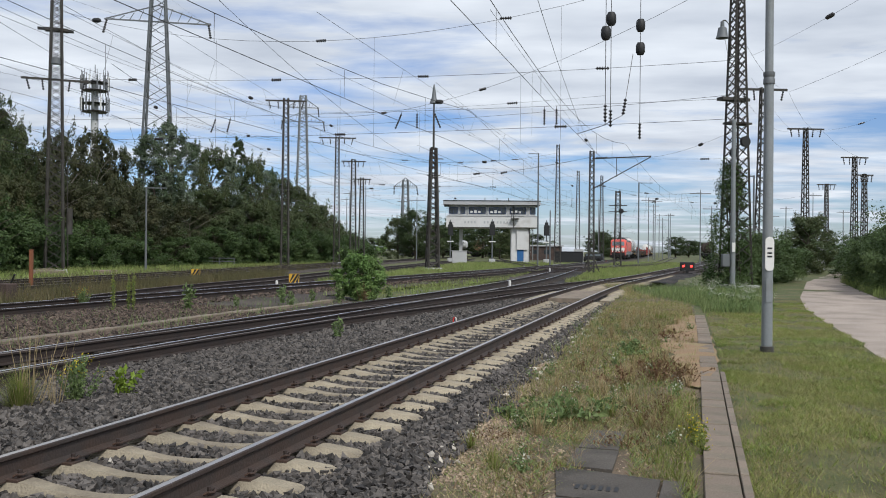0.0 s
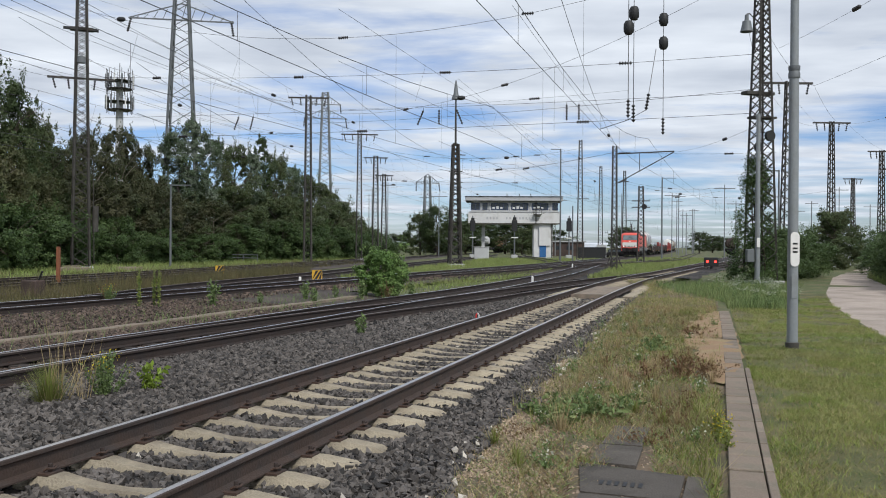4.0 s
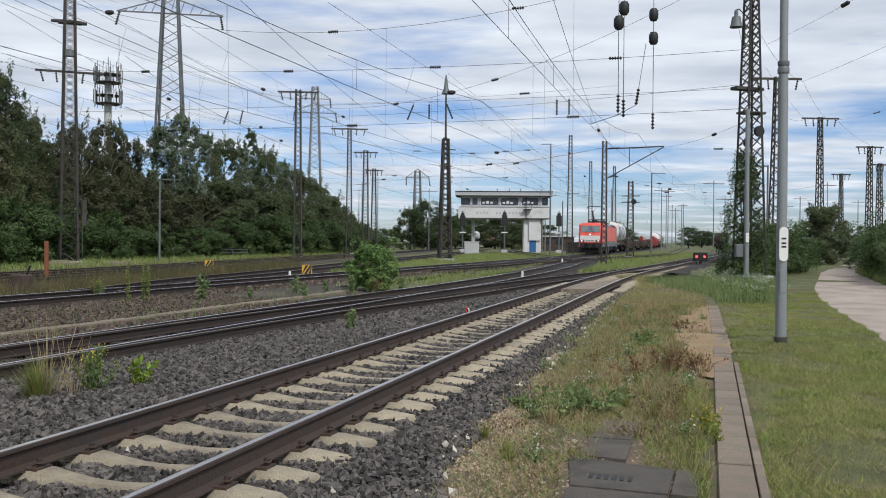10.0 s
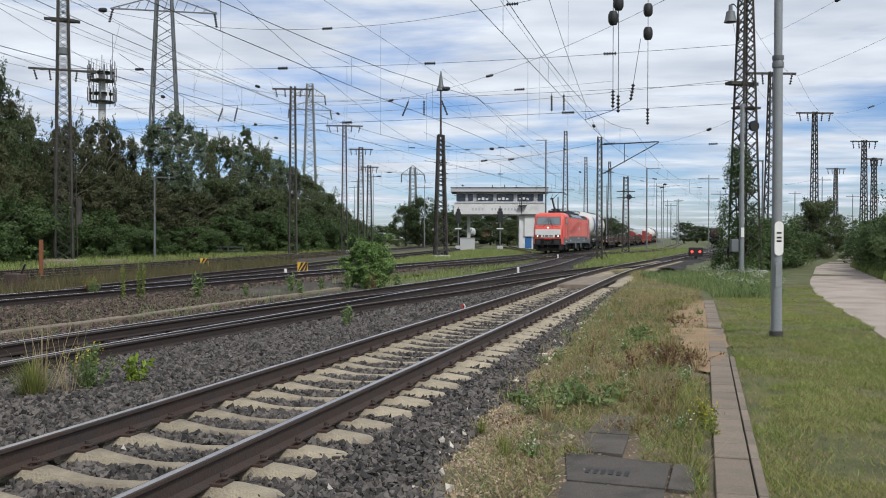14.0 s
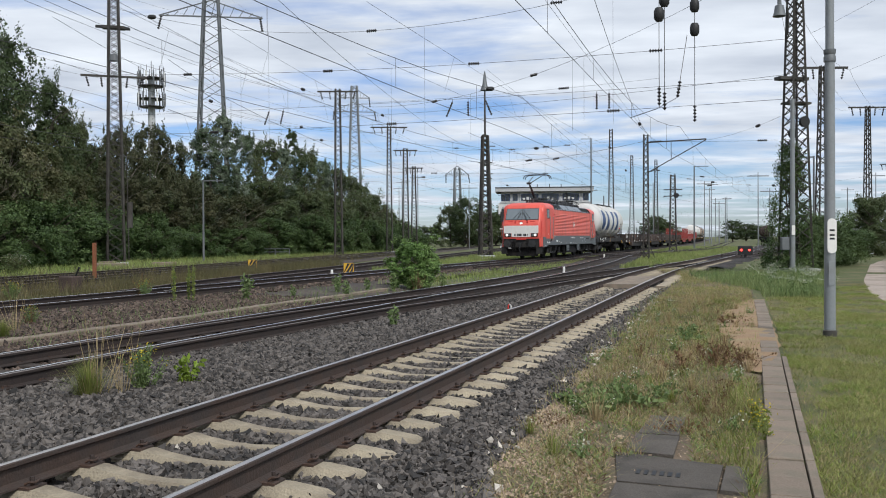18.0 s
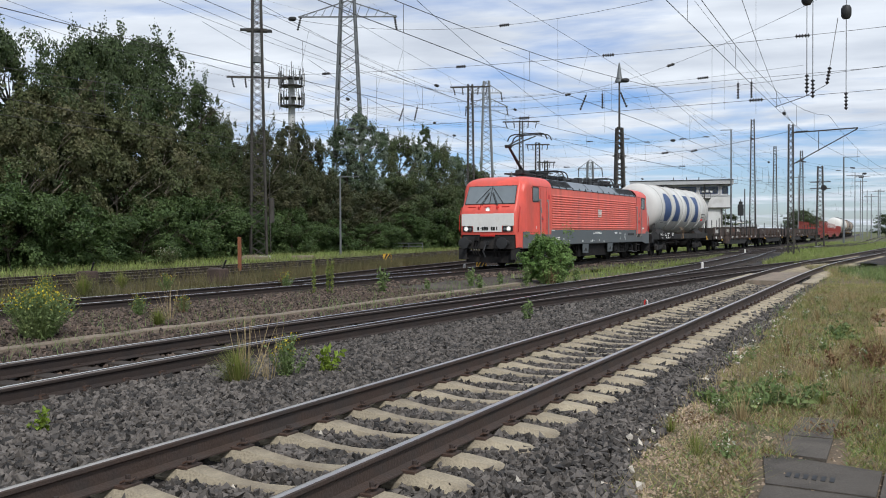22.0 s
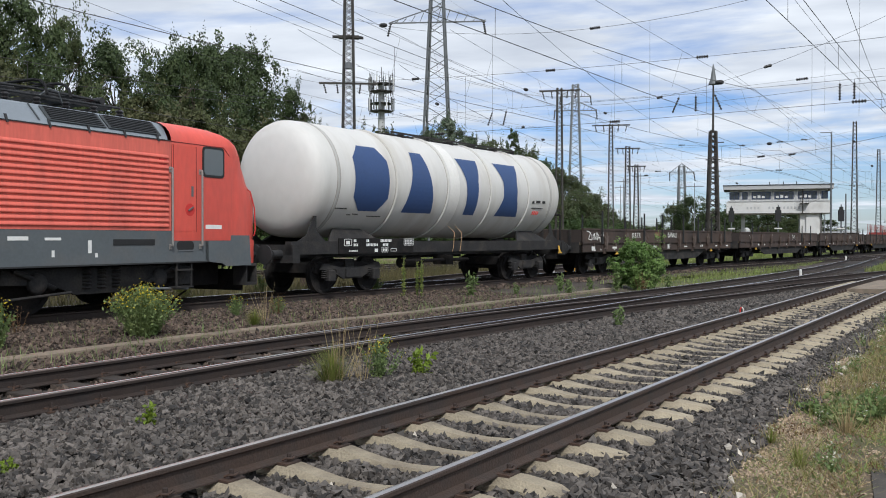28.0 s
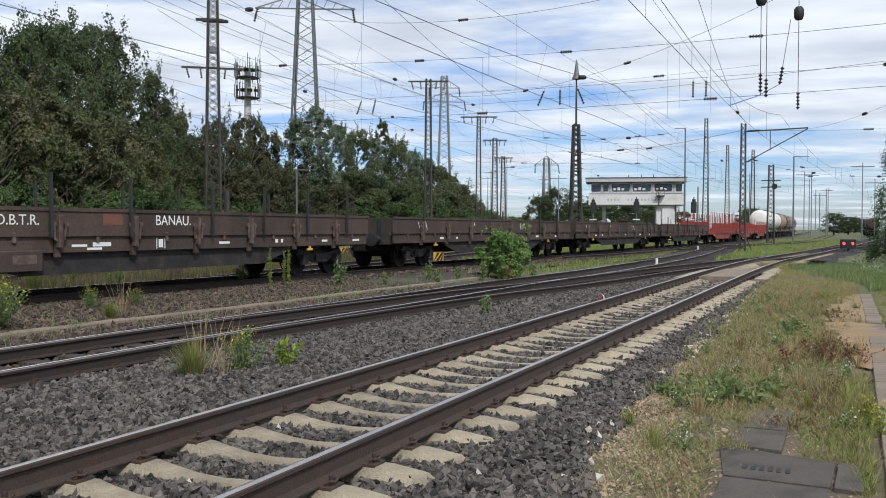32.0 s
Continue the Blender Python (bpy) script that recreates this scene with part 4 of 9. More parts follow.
def locomotive():
    car = thing("electric_locomotive", "red electric locomotive with grey sill and white front band, headlights lit", "locomotive")
    hw, eave, belt, sill = 1.48, 3.43, 1.575, 0.93
    F0, R0 = 6.0, -6.42                          # the louvred side runs between these
    part("core", MB().box(-7.5, 7.5, -1.40, 1.40, 0.98, 3.4).box(-8.8, 8.8, -0.6, 0.6, 0.35, 0.98), M["under"], car)
    for s in (-1, 1):
        out = lambda a, b: span(s * a, s * b)
        part("side_panel", MB().box(R0 - 0.03, F0 - 0.03, *out(1.40, hw), belt, eave), M["red_faded"], car, "faded red louvred side wall")
        for i in range(14):
            z = belt + 0.055 + i * 0.1085
            y, a, b = s * hw, R0 + 0.06, F0 - 0.10
            prof = [(-0.01, 0.0), (0.022, 0.012), (0.030, 0.024), (0.029, 0.042), (0.016, 0.068), (-0.01, 0.098)]
            v = [(x, y + s * o, z + u) for x in (a, b) for o, u in prof]
            part("louvre", MB().add(v, [(j, j + 1, j + 7, j + 6) for j in range(5)] + [(0, 1, 2, 3, 4, 5), (11, 10, 9, 8, 7, 6)]), M["red_faded"], car, smooth=True)
        part("sill_band", MB().box(-7.55, 7.55, *out(1.40, hw - 0.004), sill, 1.49).box(-6.5, 6.2, *out(1.40, hw - 0.0035), 1.49, belt - 0.004), M["loco_grey"], car, "dark grey sill band with small white markings")
        part("sill_lip", MB().box(-7.55, 7.55, *out(1.44, hw + 0.004), sill - 0.03, sill), M["steel_dark"], car)
        part("gutter", MB().box(R0 + 0.02, F0, *out(hw - 0.01, hw + 0.014), eave - 0.016, eave + 0.004), M["steel_dark"], car)
        ys = ((1.475, eave), (1.40, 3.50), (1.10, 3.80), (0.9, 3.86))
        xs = (F0 - 0.04, F0 + 0.02, F0 + 0.16, F0 + 0.18)
        v = [(x, s * y, z) for (y, z), x in zip(ys, xs)] + [(-x - 0.4, s * y, z) for (y, z), x in zip(ys, xs)] + [(F0, s * 0.9, 3.4), (R0, s * 0.9, 3.4)]
        part("roof_shoulder", MB().add(v, [(0, 4, 5, 1), (1, 5, 6, 2), (2, 6, 7, 3), (3, 8, 0, 1, 2), (7, 6, 5, 4, 9)]), M["roof_grey"], car, "grey sloping roof shoulder")
        u = lambda x, k, h=0.012: (x, s * (1.40 - 0.30 * k + h * 0.7), 3.50 + 0.30 * k + h * 0.7)
        for x0, x1 in ((4.62, 5.82), (3.38, 4.56), (-4.86, -3.58), (-6.24, -4.92)):
            g = part("roof_grille", MB().plate([u(x0, 0.02), u(x1, 0.02), u(x1, 0.94), u(x0, 0.94)], (0, s * 0.7, 0.7), 0.02), M["grille"], car)
            for i in range(7):
                k = 0.1 + i * 0.125
                part("grille_slat", MB().plate([u(x0 + 0.06, k, 0.04), u(x1 - 0.06, k, 0.04), u(x1 - 0.06, k + 0.05, 0.04), u(x0 + 0.06, k + 0.05, 0.04)], (0, s * 0.7, 0.7), 0.012), M["steel_dark"], g)
        for x in (3.2, 1.0, -1.2, -3.4):
            part("roof_joint", MB().plate([u(x, 0.0), u(x + 0.03, 0.0), u(x + 0.03, 1.0), u(x, 1.0)], (0, s * 0.7, 0.7), 0.012), M["grille"], car)
        for i in range(15):
            x = -6.1 + i * 0.85
            part("roof_clip", MB().add([(x - 0.02, s * 1.48, eave - 0.045), (x + 0.02, s * 1.48, eave - 0.045), (x + 0.02, s * 1.42, eave + 0.10), (x - 0.02, s * 1.42, eave + 0.10), (x - 0.02, s * 1.51, eave - 0.045), (x + 0.02, s * 1.51, eave - 0.045), (x + 0.02, s * 1.45, eave + 0.10), (x - 0.02, s * 1.45, eave + 0.10)],
                                       [(4, 5, 6, 7), (0, 1, 5, 4), (1, 2, 6, 5), (2, 3, 7, 6), (3, 0, 4, 7)]), M["steel_dark"], car)
    part("roof_deck", MB().box(R0, F0, -0.95, 0.95, 3.74, 3.84), M["roof_grey"], car)
    for d in (1, -1):
        P = lambda x, y, z: (d * x, y, z)
        for s in (-1, 1):
            out = lambda a, b: span(s * a, s * b)
            along = lambda a, b: span(d * a, d * b)
            low = [(8.92, s * (hw - 0.05), 0.80), (9.24, s * 1.27, 0.82), (9.27, s * 1.26, 1.38), (8.80, s * (hw - 0.05), 1.38)]
            part("corner_skirt", MB().plate([P(*p) for p in low], (d * 0.4, s * 0.6, 0), 0.012), M["red"], car)
            ap = [(7.45, 0.93), (8.0, 0.86), (8.1, 0.80), (8.94, 0.80), (8.88, 1.485), (7.45, 1.485)]
            part("apron", MB().plate([P(x, s * (hw - 0.05), z) for x, z in ap], (0, s, 0), 0.046), M["loco_grey"], car)
            # cab side window in a black rubber frame
            win = part("side_window", MB().plate(rounded(*along(7.35, 8.03), 2.74, 3.40, 0.10, s * (hw - 0.01)), (0, s, 0), 0.024), M["black"], car)
            part("pane", MB().plate(rounded(*along(7.40, 7.98), 2.79, 3.35, 0.07, s * (hw + 0.010)), (0, s, 0), 0.007), M["glass_side"], win)
            # the door, its seams, latch and handrails
            door = part("cab_door", MB().plate(rounded(*along(6.52, 7.16), 1.56, 3.36, 0.05, s * (hw - 0.02)), (0, s, 0), 0.024), M["red"], car)
            for x in (6.50, 7.165):
                part("door_gap", MB().box(*along(x, x + 0.014), *out(hw - 0.02, hw + 0.0025), 1.56, 3.36), M["red_seam"], door)
            part("top_seam", MB().box(*along(6.40, 8.02), *out(hw - 0.02, hw + 0.0025), 3.398 + 0.012, 3.424), M["red_seam"], car)
            part("side_seam", MB().bar(P(8.02, s * (hw - 0.002), 3.416), P(8.20, s * (hw - 0.002), 3.25), 0.014), M["red_seam"], car)
            part("door_latch", MB().lathe([(0.01, 0), (0.135, 0), (0.135, s * 0.008), (0.02, s * 0.008)], 18, "y", (d * 6.98, s * hw, 2.02)), M["red_deep"], door)
            part("latch_grip", MB().bar(P(7.06, s * (hw + 0.02), 2.08), P(6.92, s * (hw + 0.02), 2.0), 0.025), M["mast_pale"], door)
            part("door_plate", MB().box(*along(7.02, 7.08), *out(hw, hw + 0.012), 2.30, 2.52), M["mast_pale"], door)
            part("hatch", MB().plate(rounded(*along(6.12, 6.32), 2.92, 3.10, 0.015, s * (hw + 0.001)), (0, s, 0), 0.006), M["red_deep"], car)
            for x in (6.42, 7.28):
                h = MB().rod(P(x, s * (hw + 0.07), 1.27), P(x, s * (hw + 0.07), 2.86), 0.022, n=8)
                for z in (1.27, 2.86):
                    h.rod(P(x, s * (hw - 0.02), z - 0.04), P(x, s * (hw + 0.075), z), 0.024, n=6).box(*along(x - 0.035, x + 0.035), *out(hw, hw + 0.02), z - 0.08, z + 0.03)
                part("handrail", h, M["handrail"], car, "bare steel handrail", smooth=True)
            part("step_well", MB().plate(rounded(*along(6.60, 7.10), 1.16, 1.36, 0.09, s * (hw - 0.003)), (0, s, 0), 0.004), M["black"], car)
            part("step_lip", MB().box(*along(6.64, 7.06), *out(hw, hw + 0.012), 1.15, 1.175), M["mast_pale"], car)
            st = MB()
            for z in (0.38, 0.74):
                st.box(*along(6.62, 7.08), *out(1.26, 1.48), z, z + 0.03)
            for x in (6.62, 7.05):
                st.box(*along(x, x + 0.03), *out(1.42, 1.45), 0.38, 0.95)
            part("cab_steps", st, M["gear_grey"], car)
            bx0 = MB().box(*along(8.84, 9.2), *out(1.02, 1.42), 0.34, 0.40).box(*along(8.84, 8.87), *out(1.02, 1.42), 0.40, 0.84).box(*along(9.17, 9.2), *out(1.02, 1.42), 0.40, 0.84).box(*along(8.84, 9.2), *out(1.02, 1.42), 0.78, 0.84)
            part("step_box", bx0, M["gear_grey"], car, "open dark grey step box")
        # the shell: flat sides, a small inward step, then sides that taper to the narrower face
        rings = []
        for z, xf, w, wf in ((1.37, 9.27, 1.478, 1.255), (1.52, 9.285, hw, 1.255), (2.26, 9.30, hw, 1.25), (2.45, 9.22, hw, 1.245), (2.64, 9.07, hw, 1.24), (2.95, 8.94, hw, 1.23), (3.25, 8.81, hw, 1.22), (3.42, 8.735, 1.475, 1.21), (3.52, 8.68, 1.455, 1.19), (3.63, 8.58, 1.40, 1.14), (3.72, 8.42, 1.31, 1.06), (3.80, 8.15, 1.17, 0.96), (3.85, 7.75, 1.02, 0.86), (3.87, 7.1, 0.9, 0.8)):
            k = min(1.0, max(0.0, (3.45 - z) / 0.25)) if z > 1.5 else 1.0
            fold = min(8.36, xf - 0.45)
            half = [(5.96 if d > 0 else 6.46, w), (fold - 0.12, w), (fold, w - 0.055 * k), (fold + 0.12, w - 0.062 * k), ((fold + xf) / 2 + 0.05, (w + wf) / 2 + 0.035), (xf - 0.13, wf + 0.055), (xf - 0.05, wf + 0.02), (xf - 0.012, wf - 0.02), (xf, wf - 0.06)]
            rings.append([P(x, y, z) for x, y in half] + [P(x, -y, z) for x, y in half[::-1]])
        n = len(rings[0])
        f = [(i * n + j, i * n + j + 1, (i + 1) * n + j + 1, (i + 1) * n + j) for i in range(len(rings) - 1) for j in range(n - 1)] + [tuple((len(rings) - 1) * n + j for j in range(n))]
        part("cab", MB().add([p for r in rings for p in r], f), M["red"], car, "bright red rounded cab shell", smooth=True)
        # windscreen halves, wipers and grab rails on the sloping face
        nn = Vector((d * 0.92, 0, 0.39)).normalized()
        at = lambda k, y: Vector((d * (9.07 - 0.335 * k), y, 2.64 + 0.78 * k)) + nn * 0.010
        fr = part("windscreen_frame", MB().plate([at(0.0, -1.17), at(0.0, 1.17), at(1.0, 1.13), at(1.0, -1.13)], nn, 0.012), M["black"], car)
        for y0, y1 in ((-1.14, -0.02), (0.02, 1.14)):
            part("windscreen", MB().plate([at(0.035, y0) + nn * 0.01, at(0.035, y1) + nn * 0.01, at(0.965, y1 * 0.97) + nn * 0.01, at(0.965, y0 * 0.97) + nn * 0.01], nn, 0.008), M["glass_pale"], fr)
        for e in (-1, 1):
            piv = at(-0.12, e * 0.42) + nn * 0.03
            for a, b in ((piv, at(0.62, e * 0.10) + nn * 0.05), (at(0.05, e * 0.62) + nn * 0.045, at(0.88, e * 0.06) + nn * 0.045), (at(-0.08, e * 0.34) + nn * 0.03, at(0.60, e * 0.06) + nn * 0.05)):
                part("wiper", MB().rod(a, b, 0.013, n=5), M["black"], car)
            part("wiper_motor", MB().box(*span(d * 9.1, d * 9.26), e * 0.42 - 0.05, e * 0.42 + 0.05, 2.44, 2.56, 0.02), M["red_deep"], car)
        for y in (-0.78, -0.05, 0.78):
            part("grab_rail", MB().rod(at(-0.16, y - 0.16) + nn * 0.05, at(-0.16, y + 0.16) + nn * 0.05, 0.016, n=6).rod(at(-0.2, y - 0.16), at(-0.16, y - 0.16) + nn * 0.05, 0.014, n=5).rod(at(-0.2, y + 0.16), at(-0.16, y + 0.16) + nn * 0.05, 0.014, n=5), M["red_deep"], car)
        front = span(d * 9.27, d * 9.312)
        part("white_band", MB().box(*front, -1.21, 1.21, 1.74, 2.25, 0.006).box(*front, -0.66, 0.66, 1.49, 1.74), M["white"], car, "dirty white front band")
        for i, wd in enumerate((0.05, 0.09, 0.09, 0.0, 0.09, 0.09, 0.09, 0.05, 0.09)):
            if wd:
                y = 0.46 - i * 0.105
                part("number_bar", MB().box(*span(d * 9.31, d * 9.317), y - wd, y, 1.55 if i != 7 else 1.61, 1.70 if i != 7 else 1.635), M["black"], car)
        for s in (-1, 1):
            pan = part("lamp_panel", MB().plate([(d * 9.28, y, z) for y, _, z in rounded(*span(s * 0.70, s * 1.16), 1.50, 1.73, 0.05, 0)], (d, 0, 0), 0.035), M["black"], car)
            part("headlight", MB().lathe([(0.02, 0), (0.098, 0), (0.105, d * 0.02), (0.08, d * 0.03), (0.01, d * 0.03)], 18, "x", (d * 9.31, s * 0.985, 1.612)), M["white"], pan, smooth=True)
            part("lens", MB().lathe([(0.01, 0), (0.05, 0), (0.042, d * 0.012), (0.01, d * 0.016)], 16, "x", (d * 9.34, s * 0.985, 1.612)), M["headlamp"] if d > 0 else M["glass"], pan, "lit round headlight" if d > 0 else "")
            part("tail_light", MB().lathe([(0.01, 0), (0.06, 0), (0.05, d * 0.015), (0.01, d * 0.018)], 14, "x", (d * 9.315, s * 0.80, 1.60)), M["mast_pale"], pan)
            part("corner_rail", tube([Vector(P(*p)) for p in ((9.17, s * 1.36, 1.48), (9.2, s * 1.38, 1.6), (9.16, s * 1.39, 2.1), (9.02, s * 1.38, 2.5), (8.97, s * 1.33, 2.55))], 0.016, 6), M["red_deep"], car)
        top = part("top_headlight", MB().lathe([(0.02, 0), (0.10, 0), (0.11, d * 0.03), (0.02, d * 0.035)], 18, "x", (d * 9.23, 0, 2.40)), M["white"], car, smooth=True)
        part("top_lens", MB().lathe([(0.01, 0), (0.042, 0), (0.034, d * 0.012), (0.01, d * 0.014)], 14, "x", (d * 9.265, 0, 2.40)), M["headlamp"] if d > 0 else M["glass"], top)
        part("buffer_beam", MB().box(*span(d * 8.9, d * 9.23), -1.2, 1.2, 0.78, 1.365, 0.02), M["gear_grey"], car)
        part("coupler_step", MB().box(*span(d * 9.2, d * 9.34), -0.32, 0.32, 1.30, 1.36), M["red_deep"], car)
        part("rail_guard", MB().plate([P(9.02, -1.12, 0.2), P(9.02, 1.12, 0.2), P(9.0, 1.18, 0.70), P(9.0, -1.18, 0.70)], (d, 0, 0), 0.03).plate([P(9.0, -1.18, 0.66), P(9.0, 1.18, 0.66), P(9.16, 1.18, 0.66), P(9.16, -1.18, 0.66)], (0, 0, 1), 0.03), M["under"], car)
        for y in (-0.62, -0.5, -0.38, 0.38, 0.5, 0.62):
            hose = tube([Vector(P(*p)) for p in ((9.2, y, 1.12), (9.36, y, 1.05), (9.44, y * 1.05, 0.82), (9.40, y * 0.95, 0.58), (9.28, y * 0.9, 0.46))], 0.026, 6)
            part("brake_hose", hose, M["under"], car)
        buffers(car, d * 9.24, d)
        for s in (-1, 1):
            part("jumper_box", MB().box(*span(d * 9.2, d * 9.38), *span(s * 0.36, s * 0.58), 1.12, 1.3, 0.03), M["under"], car)
        # bogie
        bx = d * 4.95
        for q in (-1.45, 1.45):
            wheelset(car, bx + q, 0.60)
        for s in (-1, 1):
            y = s * 1.06
            bf = part("bogie_frame", MB().plate([(bx - 2.2, y, 0.6), (bx - 2.1, y, 0.86), (bx + 2.1, y, 0.86), (bx + 2.2, y, 0.6), (bx + 1.1, y, 0.55), (bx + 0.6, y, 0.36), (bx - 0.6, y, 0.36), (bx - 1.1, y, 0.55)], (0, s, 0), 0.09), M["gear_grey"], car)
            for q in (-1.45, 1.45):
                part("axle_box", MB().lathe([(0.02, 0), (0.19, 0), (0.19, s * 0.1), (0.12, s * 0.16), (0.02, s * 0.17)], 16, "y", (bx + q, y + s * 0.06, 0.6)), M["gear_grey"], bf, smooth=True)
                part("damper", MB().rod((bx + q * 0.75, y + s * 0.12, 0.5), (bx + q * 1.35, y + s * 0.16, 0.86), 0.05, n=8), M["gear_grey"], bf)
                part("brake_rod", MB().rod((bx + q * 0.55, y + s * 0.22, 0.42), (bx + q * 1.5, y + s * 0.22, 0.34), 0.025, n=6), M["mast_pale"] if q * d > 0 else M["gear_grey"], bf)
            for q in (-0.35, 0.0, 0.35):
                sp = MB()
                for k in range(6):
                    sp.lathe([(0.09, 0.45 + k * 0.07), (0.13, 0.48 + k * 0.07), (0.09, 0.51 + k * 0.07)], 10, "z", (bx + q, y + s * 0.04, 0))
                part("coil_spring", sp, M["gear_grey"], bf)
            part("sand_box", MB().box(*span(bx + d * 1.9, bx + d * 2.25), *span(s * 0.95, s * 1.3), 0.45, 0.85, 0.03), M["gear_grey"], bf)
            part("sand_pipe", tube([Vector((bx + d * 2.1, s * 1.2, 0.5)), Vector((bx + d * 2.25, s * 1.15, 0.3)), Vector((bx + d * 2.3, s * 0.8, 0.12))], 0.022, 6), M["under"], bf)
            part("end_cable", tube([Vector((bx - d * 2.2, s * 1.25, 0.88)), Vector((bx - d * 2.35, s * 1.28, 0.6)), Vector((bx - d * 2.6, s * 1.25, 0.5)), Vector((bx - d * 2.8, s * 1.2, 0.8))], 0.025, 6), M["under"], bf)
    part("transformer_box", MB().box(-2.1, 2.1, -1.3, 1.3, 0.30, 0.93, 0.05), M["under"], car)
    for x in (-2.4, 1.2):
        q = part("jacking_bracket", MB().plate([(x, 1.42, 0.92), (x + 0.80, 1.42, 0.92), (x + 0.74, 1.42, 0.46), (x + 0.06, 1.42, 0.46)], (0, 1, 0), 0.05), M["loco_grey"], car)
        part("bracket_opening", MB().plate([(x + 0.18, 1.465, 0.56), (x + 0.62, 1.465, 0.56), (x + 0.40, 1.465, 0.74)], (0, 1, 0), 0.008), M["black"], q)
    # plain bars stand for the small markings
    box = MB()
    for x0, x1, z0, z1 in ((-0.54, -0.04, 2.54, 2.58), (-0.54, -0.04, 2.22, 2.26), (-0.54, -0.50, 2.26, 2.54), (-0.08, -0.04, 2.26, 2.54), (-0.46, -0.33, 2.30, 2.50), (-0.26, -0.13, 2.30, 2.50)):
        box.box(x0, x1, hw + 0.032, hw + 0.037, z0, z1)
    part("side_emblem", box, M["white"], car, "pale plain square emblem")
    for i in range(13):
        x = 0.62 - i * 0.105
        part("side_marking_bar", MB().box(x - 0.07, x, hw, hw + 0.004, 1.38, 1.47 if 2 < i < 10 else 1.43), M["mark"], car)
    for x, wd, z, h in ((5.75, 0.34, 1.53, 0.03), (5.35, 0.06, 1.18, 0.05), (5.1, 0.34, 1.20, 0.05), (5.1, 0.34, 1.12, 0.05), (4.5, 0.22, 1.14, 0.03), (3.9, 0.3, 1.06, 0.03), (4.15, 0.05, 0.99, 0.06), (2.1, 0.07, 1.0, 0.09), (1.98, 0.05, 1.0, 0.06), (0.9, 0.1, 1.0, 0.05), (0.72, 0.1, 1.0, 0.09), (0.5, 0.1, 1.02, 0.05), (-0.3, 0.05, 1.0, 0.13), (-1.0, 0.1, 0.94, 0.1),
                       (-2.9, 0.4, 1.38, 0.07), (-3.6, 0.34, 1.38, 0.05), (-3.6, 0.06, 1.08, 0.12), (-4.4, 0.08, 1.14, 0.24), (-4.55, 0.06, 1.06, 0.08), (7.86, 0.16, 1.06, 0.11), (7.62, 0.06, 1.04, 0.08), (8.4, 0.1, 0.9, 0.03), (-7.7, 0.5, 1.62, 0.09)):
        part("side_marking_bar", MB().box(x - wd / 2, x + wd / 2, hw, hw + 0.004, z, z + h), M["mark"], car)
    part("marking_frame", MB().box(7.22, 7.52, hw - 0.01, hw + 0.004, 1.04, 1.055).box(7.22, 7.52, hw - 0.01, hw + 0.004, 1.125, 1.14).box(7.22, 7.235, hw - 0.01, hw + 0.004, 1.055, 1.125).box(7.505, 7.52, hw - 0.01, hw + 0.004, 1.055, 1.125).box(7.27, 7.47, hw - 0.01, hw + 0.004, 1.07, 1.11), M["mark"], car)
    part("vent_slot", MB().box(-6.0, -4.95, hw - 0.01, hw + 0.004, 1.28, 1.40), M["black"], car)
    write("cab_numeral", "2", 0.2, near_side(7.62, hw + 0.004, 1.66), M["mark"], car)
    write("cab_numeral", "1", 0.2, near_side(-7.35, hw + 0.004, 1.66), M["mark"], car)
    # roof equipment
    for x, y, w, l, h in ((3.0, 0.0, 0.8, 1.2, 0.16), (0.9, 0.3, 0.7, 0.9, 0.22), (-0.6, -0.2, 0.6, 0.7, 0.26), (-2.0, 0.3, 0.8, 0.8, 0.18), (1.8, -0.4, 0.4, 0.6, 0.3), (0.2, 0.55, 0.3, 0.5, 0.34), (-1.3, 0.5, 0.35, 0.4, 0.36), (2.4, 0.55, 0.3, 0.35, 0.3), (-2.7, -0.5, 0.4, 0.6, 0.30), (0.55, -0.55, 0.25, 0.3, 0.42), (-1.9, -0.6, 0.3, 0.3, 0.4)):
        part("roof_box", MB().box(x - l / 2, x + l / 2, y - w / 2, y + w / 2, 3.82, 3.84 + h, 0.03), M["steel_dark"], car)
    for x in np.arange(-5.9, 5.9, 0.65):
        for y in (-0.55, 0.6):
            part("roof_insulator", MB().lathe([(0.05, 3.83), (0.09, 3.87), (0.05, 3.90), (0.09, 3.94), (0.05, 3.97), (0.09, 4.01), (0.04, 4.05)], 8, "z", (float(x), y, 0)), M["insulator"], car)
    for y, a, b in ((0.6, -5.9, 5.5), (-0.55, -5.9, 3.8), (0.05, -3.0, 3.2)):
        part("roof_busbar", MB().rod((a, y, 4.08), (b, y, 4.08), 0.026, n=6), M["steel_dark"], car)
    for x in (3.55, 3.3, 3.05, -0.2, -4.0):
        part("roof_braid", tube([Vector((x, 0.62, 4.08)), Vector((x - 0.12, 0.72, 4.22)), Vector((x - 0.32, 0.74, 4.18)), Vector((x - 0.45, 0.68, 4.0))], 0.016, 5), M["mast_pale"], car, "pale copper braid")

